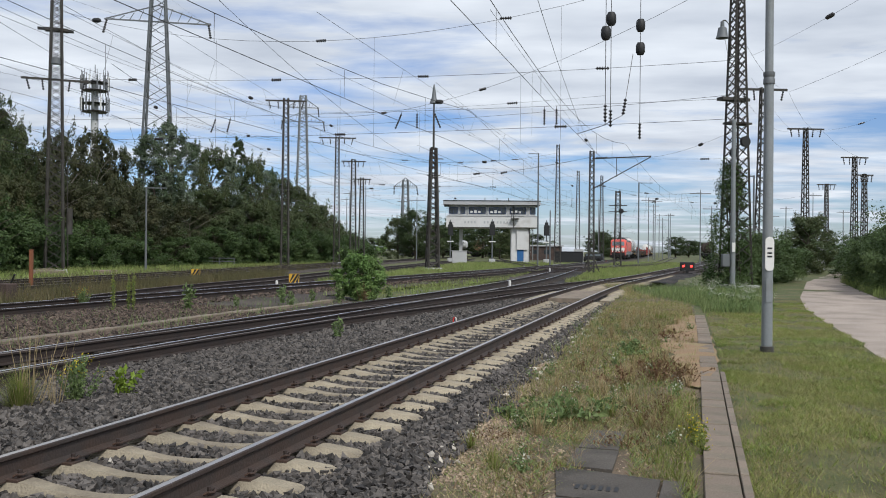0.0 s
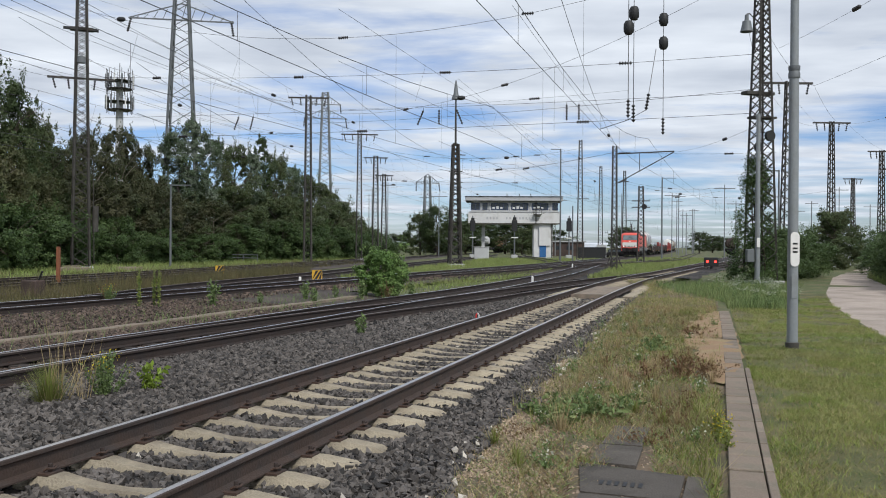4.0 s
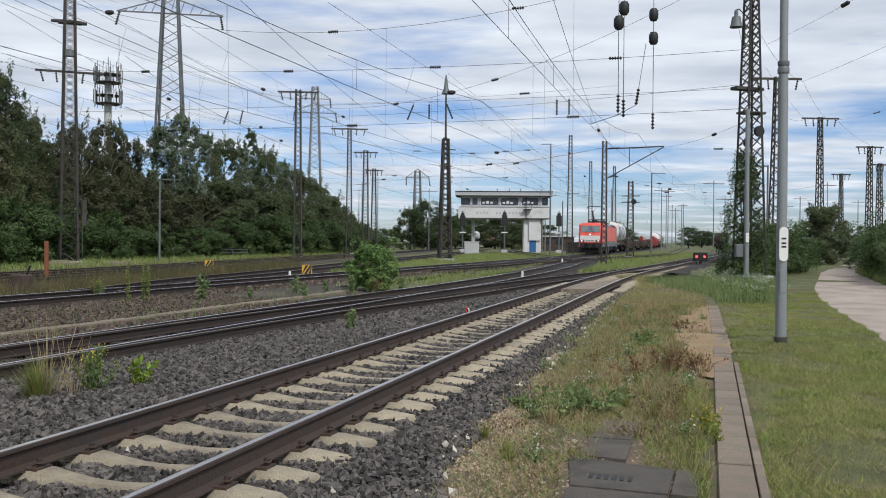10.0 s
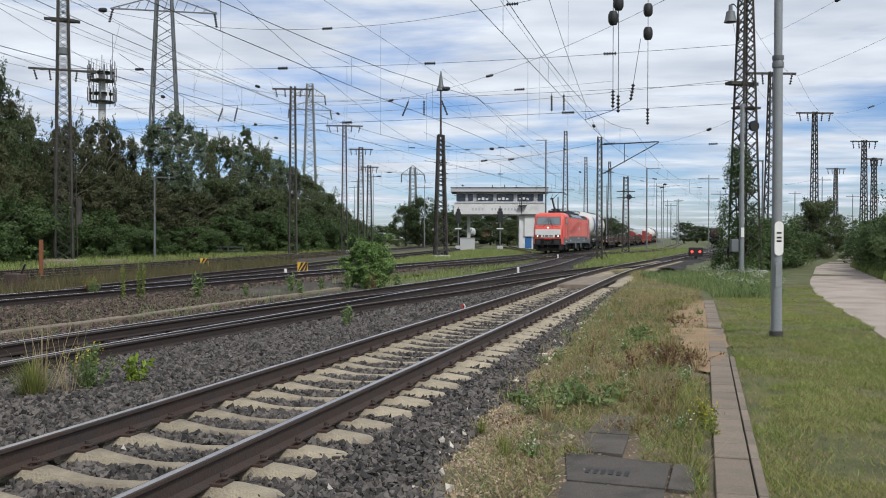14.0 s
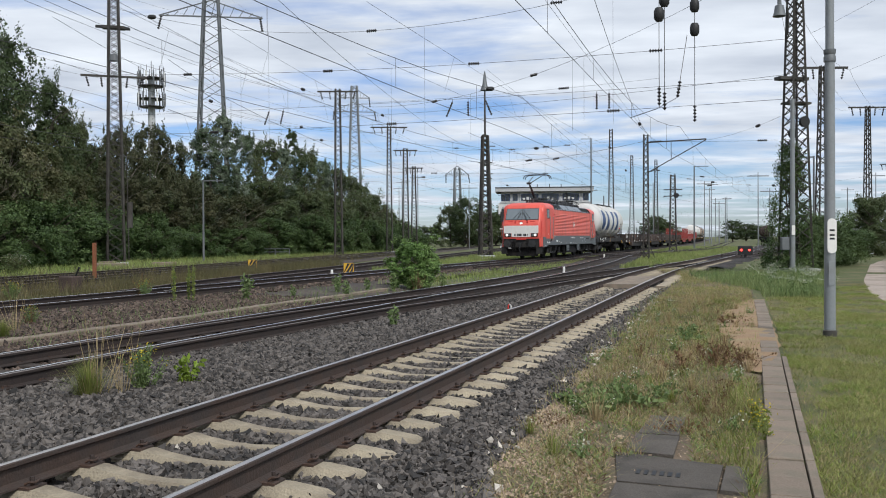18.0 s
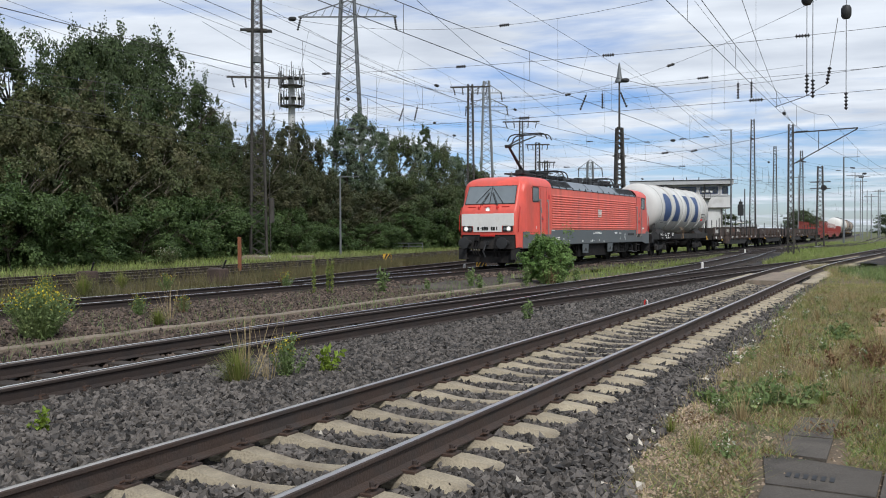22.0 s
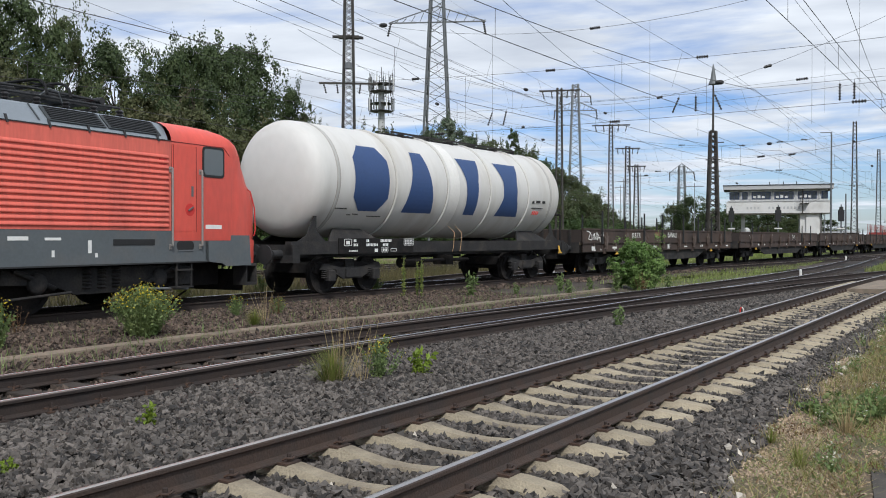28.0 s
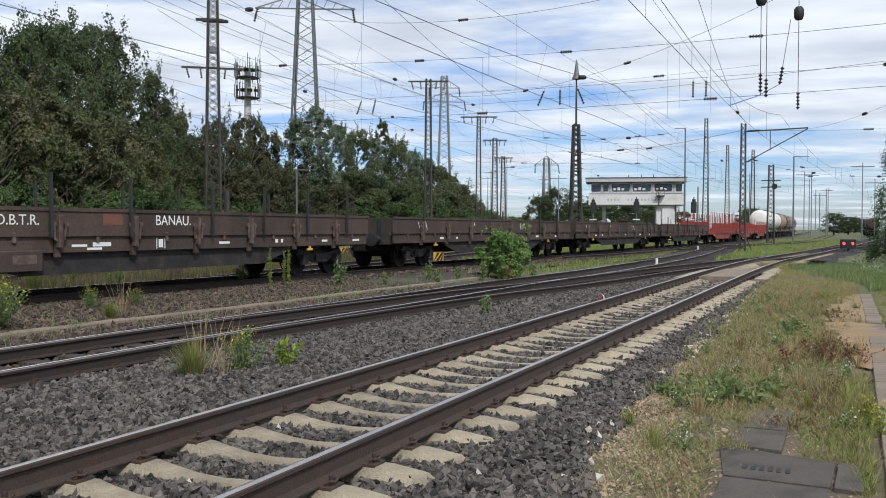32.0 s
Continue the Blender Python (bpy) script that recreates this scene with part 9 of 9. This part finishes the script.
def scatter(n, left, right, y0, y1, z=-0.07, power=1.0, patch=0.0, seed=0.0, keep=None):
    y = y0 + (y1 - y0) * rng.uniform(0, 1, n) ** power
    a, b = left(y), right(y)
    x = a + (b - a) * rng.uniform(0, 1, n)
    ok = np.ones(n, bool)
    if patch:
        q = np.array([noise.noise((u * 0.9 + seed, v * 0.9, seed)) for u, v in zip(x, y)])
        ok = q > -0.35 + patch * rng.uniform(-0.5, 0.5, n)
    if keep is not None:
        ok &= keep(x, y)
    x, y = x[ok], y[ok]
    return np.stack([x, y, np.array([z(u, v) for u, v in zip(x, y)]) if callable(z) else np.full(len(x), z)], 1)




def soil_z(x, y):
    return -0.04 + 0.03 * noise.noise((x * 1.7 + 2, y * 1.7, 2))


def build_verge():
    edge = lambda y: bed_edge(y)
    lawn_z = lambda x, y: ground_z(x, y) - 0.004
    # bare patches of ground
    single("verge_soil", strip_mesh("verge_soil", lambda y: edge(y) - 0.04, lambda y: PATH_L(y) + 0.06, -0.035, M["dry"], -10, 46, 0.5, 8, 0.03, 2), None, "dry verge of soil and thin grass beside the track", "verge", kind="structure")
    single("trodden_patch", strip_mesh("trodden_patch", lambda y: PATH_L(y) - 0.05 * np.sin(y * 6.3) - 0.06 * np.sin(y * 2.9) - np.interp(y, [11, 11.8, 13, 15, 17, 19, 21, 24], [-0.06, 0.2, 0.25, 0.5, 0.75, 0.7, 0.5, 0.2]), lambda y: PATH_L(y) + 0.02 * np.sin(y * 5.1) + np.interp(y, [11, 12, 14, 17, 19, 24], [0.02, 0.20, 0.34, 0.32, 0.3, 0.3]), -0.014, M["sand"], 11.0, 24, 0.2, 8, 0.03, 6), None, "trodden sandy patch at the end of the paving", "sand", kind="structure")
    single("gravel_road", strip_mesh("gravel_road", ROAD_L, lambda y: np.interp(y, [-10, 10, 20, 35, 54, 90], [9.5, 12, 13.8, 17.0, 24.0, 43]), lambda x, y: ground_z(x, y) + 0.006, M["road"], -10, 90, 0.8, 10, 0.004, 8), None, "pale beige gravel road beside the lawn", "road", kind="structure")
    single("lawn_soil", strip_mesh("lawn_soil", lambda y: PATH_L(y) + 0.36, lambda y: ROAD_L(y) + 0.02, lambda x, y: ground_z(x, y) + 0.003, M["lawn_soil"], -10, 34, 0.5, 12, 0.004, 4), None, "worn soil and stubble under the mown grass", "lawn", kind="structure")
    # the paved strip
    walkway = thing("paved_path", "narrow path of weathered concrete slabs in the grass", "path", kind="structure")
    y, i = -7.5, 0
    while y < 23.5:
        l = 0.5 + 0.02 * math.sin(i * 3.1)
        x = float(PATH_L(y)) + 0.17
        a = -math.degrees(math.atan2(float(PATH_L(y + 0.5) - PATH_L(y)), 0.5))
        part("paving_slab", MB().box(-0.125, 0.125, -l / 2 + 0.008, l / 2 - 0.008, -0.06, 0.012, 0.008), M["slab"], walkway, m=pose(x, y, -0.012 - float(np.interp(y, [11.5, 14, 24], [0, 0.006, 0.002])) + 0.004 * math.sin(i * 1.9), 0.4 * math.sin(i), 0.5 * math.cos(i * 2), a))
        if y > 12.6:
            y, i = y + l * math.cos(radians(a)), i + 1
            continue
        part("kerb_stone", MB().box(-0.032, 0.032, -l / 2 + 0.004, l / 2 - 0.004, -0.1, 0.016, 0.006), M["slab"], walkway, m=pose(x + 0.168 * math.cos(radians(a)), y + 0.168 * math.sin(radians(a)), -0.012, 0, 0, a))
        y += l * math.cos(radians(a))
        i += 1
    # cable trench covers with a small grating
    k = thing("trench_cover", "dark weathered concrete cover slabs with a slotted grating", "cover slab", kind="structure")
    for pts in (((0.80, 6.12), (1.42, 5.92), (1.62, 6.56), (0.90, 6.95)), ((0.62, 5.45), (1.25, 5.25), (1.41, 5.88), (0.79, 6.08)), ((1.44, 5.91), (1.60, 5.86), (1.80, 6.5), (1.64, 6.55)), ((0.98, 6.98), (1.32, 6.85), (1.5, 7.5), (1.16, 7.6)), ((1.18, 7.63), (1.5, 7.54), (1.72, 8.3), (1.42, 8.38))):
        part("cover_slab", MB().plate([(x, y, -0.088) for x, y in pts], (0, 0, 1), 0.075), M["slab_dark"], k)
    for i in range(6):
        x, y = 0.98 + i * 0.052, 6.35 - i * 0.017
        part("slot", MB().box(-0.014, 0.014, -0.06, 0.06, 0, 0.004), M["black"], k, m=pose(x, y, -0.0125, 0, 0, -16))
    # lineside cable duct covers between the tracks
    k = thing("cable_duct", "row of pale concrete duct covers between two tracks", "cable duct", kind="structure")
    duct = Line([5, 8.7, 12.5, 15.4, 18.1, 20.5, 23.1, 25.9, 29, 31], [-10.75, -9.95, -9.05, -8.2, -7.3, -6.6, -5.9, -5.0, -4.1, -3.5], 0, 5, 31)
    for i in range(32):
        x, y, a = duct.at(5.2 + i * 0.82)
        part("duct_cover", MB().box(-0.13, 0.13, -0.4, 0.4, -0.1, 0.03, 0.015), M["slab"], k, m=pose(x, y, float(bed_height(x, y)) + 0.045 + 0.005 * math.sin(i * 2.7), 0, 0.8 * math.sin(i * 1.3), a))
    # grass
    def off_path(x, y):
        on_path = (x > PATH_L(y) - 0.02) & (x < PATH_L(y) + 0.375) & ((y < 12.6) | ((y < 22) & (np.sin(y * 2.3) + np.sin(x * 9.0) > -0.5)))
        mid = 1.08 + 0.19 * (y - 6.2)
        on_slab = (x > mid - np.where(y < 6.8, 0.36, 0.12)) & (x < mid + np.where(y < 6.6, 0.58, 0.26)) & (y > 5.2) & (y < 7.6)
        bare = (y > 11.0) & (y < 22) & (x > PATH_L(y) - np.interp(y, [10.6, 11.4, 13, 15, 17, 19, 21, 24], [0.1, 0.4, 0.3, 0.5, 0.75, 0.7, 0.45, 0.1])) & (x < PATH_L(y) + 0.2)
        return ~on_path & ~on_slab & ~(bare & (np.sin(x * 7.3 + y) * np.sin(y * 5.1) > -0.25))

    rgk = np.random.default_rng(3)
    def thin_edge(x, y):
        """Off the paving, and sparser towards the ballast and in bare spots."""
        q = np.clip((x - edge(y)) / np.interp(y, [4, 8, 14], [1.3, 0.9, 0.3]), 0, 1)
        bare = np.array([noise.noise((u * 1.3, v * 1.3, 7.7)) for u, v in zip(x, y)])
        return off_path(x, y) & (rgk.uniform(0, 1, len(x)) < 0.12 + 0.88 * q) & (bare > -0.22 - 0.3 * rgk.uniform(0, 1, len(x)))

    L0 = lambda y: edge(y) + np.interp(y, [0, 6, 9, 12], [0.05, 0.02, -0.02, -0.08])
    P1 = lambda y: PATH_L(y) + 0.0
    blades(scatter(52000, L0, P1, 3.5, 30, soil_z, 1.3, 1.4, 1.0, thin_edge), 0.065, 0.006, "straw", "verge_grass", "dry yellowish grass of the verge", 1.1)
    blades(scatter(62000, L0, P1, 3.5, 30, soil_z, 1.3, 1.7, 5.0, thin_edge), 0.06, 0.007, "grass", "verge_grass", "green grass of the verge", 1.0)
    blades(scatter(24000, L0, P1, 3.5, 24, soil_z, 1.1, 0.9, 2.2, thin_edge), 0.04, 0.020, "weed", "verge_herbs", "low creeping herbs of the verge", 1.5)
    blades(scatter(20000, L0, P1, 3.5, 26, soil_z, 1.1, 1.6, 8.2, thin_edge), 0.06, 0.012, "seed", "verge_herbs", "brown withered herbs of the verge", 1.0)
    blades(scatter(4200, L0, P1, 9, 46, soil_z, 1.0, 1.6, 9.0, off_path), 0.26, 0.006, "straw", "tall_grass", "tall dry seeding grass in the verge", 0.35)
    blades(scatter(900, L0, P1, 5, 11, soil_z, 1.0, 1.4, 9.0, off_path), 0.22, 0.005, "straw", "tall_grass", "single dry stalks in the verge", 0.5)
    blades(scatter(6500, L0, P1, 8.5, 46, soil_z, 1.0, 1.6, 3.0, off_path), 0.15, 0.010, "grass", "tall_grass", "tall green grass in the verge", 0.4)
    blades(scatter(1500, lambda y: PATH_L(y) - 0.34, P1, 5.0, 10.5, soil_z, 1.0, 1.2, 3.7, off_path), 0.17, 0.007, "grass", "tall_grass", "long green grass beside the paving", 0.5)
    road_l = lambda y: ROAD_L(y) + 0.12 * np.sin(y * 2.1) * np.sin(y * 0.7)
    P2 = lambda y: PATH_L(y) + np.interp(y, [0, 12, 13], [0.385, 0.385, 0.3])
    rgl = np.random.default_rng(8)
    def no_sand(x, y):
        """Off the paving, and thinned where the lawn is worn down to the soil."""
        worn = np.array([noise.noise((u * 0.75 + 3.1, v * 0.6, 1.9)) + 0.6 * noise.noise((u * 2.3, v * 1.9, 5.2)) for u, v in zip(x, y)])
        return off_path(x, y) & (x > PATH_L(y) + np.where(y > 11.5, 0.36, 0.0)) & (rgl.uniform(0, 1, len(x)) < np.clip(0.72 + 2.3 * worn, 0.10, 1))
    blades(scatter(110000, P2, lambda y: np.minimum(road_l(y), P2(y) + 4.5), 3.5, 14, lawn_z, 1.0, 0.5, 2.0, no_sand), 0.055, 0.006, "grass", "lawn_grass", "short mown grass beside the path", 0.9)
    blades(scatter(60000, P2, road_l, 12, 32, lawn_z, 1.2, 0.3, 2.0, no_sand), 0.055, 0.010, "grass", "lawn_grass", "short mown grass round the lamp pole", 0.8)
    blades(scatter(95000, P2, road_l, 3.5, 26, lawn_z, 1.3, 1.5, 7.0, no_sand), 0.05, 0.006, "straw", "lawn_grass", "dry patches in the mown grass", 1.1)
    blades(scatter(24000, P2, lambda y: np.minimum(road_l(y), P2(y) + 6), 3.5, 18, lawn_z, 1.1, 1.9, 11.3, no_sand), 0.06, 0.008, "weed", "lawn_grass", "denser green clumps in the mown grass", 0.8)
    blades(scatter(30000, P2, lambda y: np.minimum(road_l(y), P2(y) + 6), 3.5, 18, lawn_z, 1.1, 1.8, 17.9, no_sand), 0.035, 0.012, "hedge", "lawn_grass", "dark low leaves in the mown grass", 1.4)
    blades(scatter(60000, P2, road_l, 6, 30, lawn_z, 1.3, 2.0, 23.4, no_sand), 0.06, 0.008, "lawn", "lawn_grass", "fresh bright green patches in the lawn", 0.7)
    blades(scatter(5000, P2, road_l, 3.5, 14, lawn_z, 1.0, 1.0, 4.4, no_sand), 0.10, 0.006, "straw", "lawn_grass", "longer dry stalks in the lawn", 0.9)
    blades(scatter(9000, P2, lambda y: road_l(y) - 1.2, 25, 42, lawn_z, 1.0, 0.4, 4.0), 0.3, 0.02, "weed", "tall_grass", "long grass with white flowers round the poles", 0.35)
    R2 = lambda y: np.interp(y, [-10, 10, 20, 35, 54, 90], [9.5, 12, 13.8, 17.0, 24.0, 43])
    blades(scatter(9000, R2, lambda y: R2(y) + 3, 14, 60, -0.06, 1.0, 0.3, 6.0), 0.45, 0.03, "meadow", "tall_grass", "long grass along the hedge", 0.3)
    # meadow islands between the tracks
    x3 = lambda y: np.interp(y, T3.y, T3.x)
    x2 = lambda y: np.interp(y, T2A.y, T2A.x)
    x1 = lambda y: np.interp(y, T1.y, T1.x)
    x5 = lambda y: np.interp(y, T5.y, T5.x)
    x6 = lambda y: np.interp(y, T6.y, T6.x)
    blades(scatter(7000, lambda y: x3(y) + 1.6, lambda y: x2(y) - 2.0, 33, 78, -0.12, 0.8, 0.4, 1.5), 0.20, 0.03, "meadow", "island_grass", "long grass on the island beside the train track", 0.3)
    blades(scatter(16000, lambda y: np.maximum(x2(y), x3(y)) + 2.0, lambda y: x1(y) - 1.9, 50, 150, -0.1, 1.0, 0.1, 2.5), 0.25, 0.05, "meadow", "island_grass", "bright grass between the yard tracks", 0.3)
    blades(scatter(20000, lambda y: np.interp(y, T4.y, T4.x) + 2, lambda y: x3(y) - 2.0, 46, 130, -0.1, 1.0, 0.15, 3.5), 0.28, 0.05, "meadow", "island_grass", "grass round the lamp mast", 0.3)
    blades(scatter(20000, lambda y: np.interp(y, [-10, 8, 32, 54, 74, 102, 140], [-38, -35.5, -30.5, -29.5, -29, -22, -19]), lambda y: x6(y) - 2.2, 5, 120, -0.08, 1.0, 0.1, 4.5), 0.35, 0.04, "meadow", "meadow_grass", "green grass strip below the trees", 0.35)
    blades(scatter(14000, lambda y: x5(y) + 1.6, lambda y: np.minimum(x3(y) - 2.0, np.interp(y, [0, 26, 27, 200], [99, 99, -12.2, -2])), 16, 60, -0.16, 1.0, 0.5, 5.5), 0.5, 0.022, "dryweed", "siding_weeds", "brownish dry weeds between the sidings", 0.25)
    blades(scatter(7000, lambda y: x6(y) - 2.4, lambda y: x5(y) + 1.8, 14, 90, -0.1, 1.0, 0.9, 6.5), 0.4, 0.03, "dryweed", "siding_weeds", "dry weeds along the outer sidings", 0.3)
    blades(scatter(2600, lambda y: x3(y) + 1.2, lambda y: x2(y) - 1.3, 6, 30, -0.07, 1.0, 1.2, 7.5), 0.22, 0.012, "weed", "ballast_weeds", "thin weeds in the old ballast", 0.4)


def stones(name, label, pts, size, mat):
    """Angular stones, as stuff."""
    n = len(pts)
    base = np.array([(1, 0, 0), (-1, 0, 0), (0, 1, 0), (0, -1, 0), (0, 0, 1), (0, 0, -1)], float) * 1.25
    s = size * rng.uniform(0.55, 1.35, (n, 1, 1)) * rng.uniform(0.5, 1.2, (n, 1, 3))
    V = (base[None] + rng.uniform(-0.42, 0.42, (n, 6, 3))) * s
    q = rng.normal(size=(n, 4)); q /= np.linalg.norm(q, axis=1, keepdims=True)
    w, x, y, z = q.T
    R = np.stack([1 - 2 * (y * y + z * z), 2 * (x * y - z * w), 2 * (x * z + y * w), 2 * (x * y + z * w), 1 - 2 * (x * x + z * z), 2 * (y * z - x * w), 2 * (x * z - y * w), 2 * (y * z + x * w), 1 - 2 * (x * x + y * y)], 1).reshape(n, 3, 3)
    V = np.einsum("nij,nkj->nki", R, V) + pts[:, None]
    F = np.array([(0, 2, 4), (2, 1, 4), (1, 3, 4), (3, 0, 4), (2, 0, 5), (1, 2, 5), (3, 1, 5), (0, 3, 5)])
    me = fast_mesh(name, V.reshape(-1, 3), (np.arange(n)[:, None, None] * 6 + F[None]).reshape(-1, 3), M[mat], True)
    return single(name, me, None, label, "ballast", kind="stuff")


def bed_scatter(n, left, right, y0, y1, lift, keep=None, power=1.0):
    p = scatter(n, left, right, y0, y1, 0, power, keep=keep)
    over = p[:, 0] > bed_edge(p[:, 1]) - 0.05
    p[:, 2] = np.where(over, -0.045, bed_height(p[:, 0], p[:, 1])) + lift * rng.uniform(-0.4, 1.0, len(p))
    return p


def build_ballast():
    x1 = lambda y: np.interp(y, T1.y, T1.x)
    x2 = lambda y: np.interp(y, T2A.y, T2A.x)
    x2b = lambda y: np.interp(y, T2B.y, T2B.x)
    x3 = lambda y: np.interp(y, T3.y, T3.x)
    c = math.cos(math.atan(0.277))

    def clear(x, y):
        """Keeps stones off the tops of the concrete sleepers and the rails."""
        u = (x - x1(y)) * c
        s = y / c + (x - x1(y)) * 0.267
        ph = ((s + 3.2) / 0.565 + 0.5) % 1.0 - 0.5
        on_sleeper = (np.abs(ph) < 0.20) & (np.abs(u) < 1.06 + 0.12 * np.sin(y * 9.1) * np.sin(y * 3.7))
        on_rail = np.abs(np.abs(u) - 0.7535) < 0.085
        fill = (y > 29.8) & (y < 36.2) & (np.abs(u) < 0.75)
        return ~on_sleeper & ~on_rail & ~fill

    ragged = lambda y: bed_edge(y) + 0.16 * np.sin(y * 2.1) * np.sin(y * 0.73 + 1) + 0.10
    near = bed_scatter(60000, lambda y: x1(y) - 1.35, ragged, 3.2, 17, 0.035, clear, 1.15)
    stones("ballast_stones", "dark grey angular ballast stones round the sleepers", near, 0.030, "stone")
    far = bed_scatter(11000, lambda y: x1(y) - 1.4, lambda y: bed_edge(y), 17, 34, 0.03, clear)
    stones("ballast_stones", "dark grey angular ballast stones further along", far, 0.045, "stone")
    rest = bed_scatter(9000, lambda y: x2(y) - 1.5, ragged, -9, 3.2, 0.035, clear)
    stones("ballast_stones", "dark grey ballast stones beside the footpath", rest, 0.05, "stone")
    off2 = lambda x, y: (np.abs(np.abs((x - x2(y)) * 0.95) - 0.7535) > 0.1)
    mid = bed_scatter(74000, lambda y: x2(y) + 1.0, lambda y: x1(y) - 1.3, 2.6, 18, 0.05, off2, 1.1)
    stones("ballast_stones", "blue-grey crushed stones between the two near tracks", mid, 0.031, "stone")
    mid2 = bed_scatter(9000, lambda y: np.maximum(x2(y), x2b(y)) + 0.9, lambda y: x1(y) - 1.3, 18, 32, 0.03)
    stones("ballast_stones", "grey stones in the narrowing strip between tracks", mid2, 0.045, "stone")
    old = bed_scatter(36000, lambda y: x3(y) + 0.9, lambda y: x2(y) - 1.1, 5, 26, 0.035, None, 1.0)
    stones("ballast_stones", "brownish old ballast stones beyond the turnout", old, 0.034, "stone_old")
    in2 = bed_scatter(9000, lambda y: x2(y) - 1.2, lambda y: x2(y) + 1.2, 4, 26, 0.02, off2, 1.1)
    stones("ballast_stones", "dark stones between the worn rails", in2, 0.034, "stone_old")
    far3 = scatter(7000, lambda y: x3(y) - 2.0, lambda y: x3(y) + 2.0, 26, 62, 0.0, 1.0)
    far3[:, 2] = 0.015 + rng.uniform(-0.03, 0.03, len(far3))
    stones("ballast_stones", "brownish ballast stones under the train track", far3, 0.055, "stone_old")
    pale = bed_scatter(60, lambda y: x1(y) - 2.6, lambda y: bed_edge(y) + 0.1, 4, 18, 0.04, clear)
    stones("pale_stones", "scattered pale stones on the ballast", pale, 0.03, "pale_stone")
    edge = bed_scatter(120, lambda y: bed_edge(y) - 0.12, lambda y: bed_edge(y) + 0.2, 4.5, 26, 0.03)
    stones("pale_stones", "pale stones along the ballast edge", edge, 0.035, "pale_stone")
    peb = np.concatenate([scatter(15000, lambda y: bed_edge(y) - 0.05, lambda y: bed_edge(y) + np.interp(y, [0, 5, 7.5, 10, 14], [1.0, 0.9, 0.6, 0.3, 0.1]), 3.6, 14, soil_z, 1.2),
                          scatter(9000, lambda y: bed_edge(y) + 0.1, lambda y: PATH_L(y) - 0.1, 3.6, 14, soil_z, 1.2)])
    stones("grit_pebbles", "small beige pebbles beside the ballast", peb, 0.013, "grit_stone")


def build_ivy():
    k = thing("ivy", "dark green ivy climbing the foot of the lattice mast", "ivy", pose(14.46, 44.2, -0.1))
    pts = []
    for _ in range(150):
        t = rng.uniform(0, 1) ** 1.2
        z = 0.1 + 6.0 * t
        r = 1.15 * (1 - t) ** 0.8 + 0.30
        a = rng.uniform(0, 2 * np.pi)
        c = np.array([r * 0.75 * np.cos(a) - 0.35 * (1 - t * 0.3), r * 0.6 * np.sin(a), z])
        pts.append(c + rng.normal(size=(120, 3)) * 0.17)
    V, F = leaf_quads(np.concatenate(pts), 0.05)
    part("leaves", fast_mesh("leaves", V, F, LEAF["ivy"]), None, k)
    st = MB()
    for i in range(5):
        st.rod((0.3 * math.cos(i), 0.3 * math.sin(i), 0), (-0.3 + 0.2 * math.cos(i * 2), 0.2 * math.sin(i), 5.0), 0.05, 0.02, 5)
    part("stem", st, M["bark"], k)


build_wood()
build_ivy()
build_weeds()
build_verge()
build_ballast()


motions()
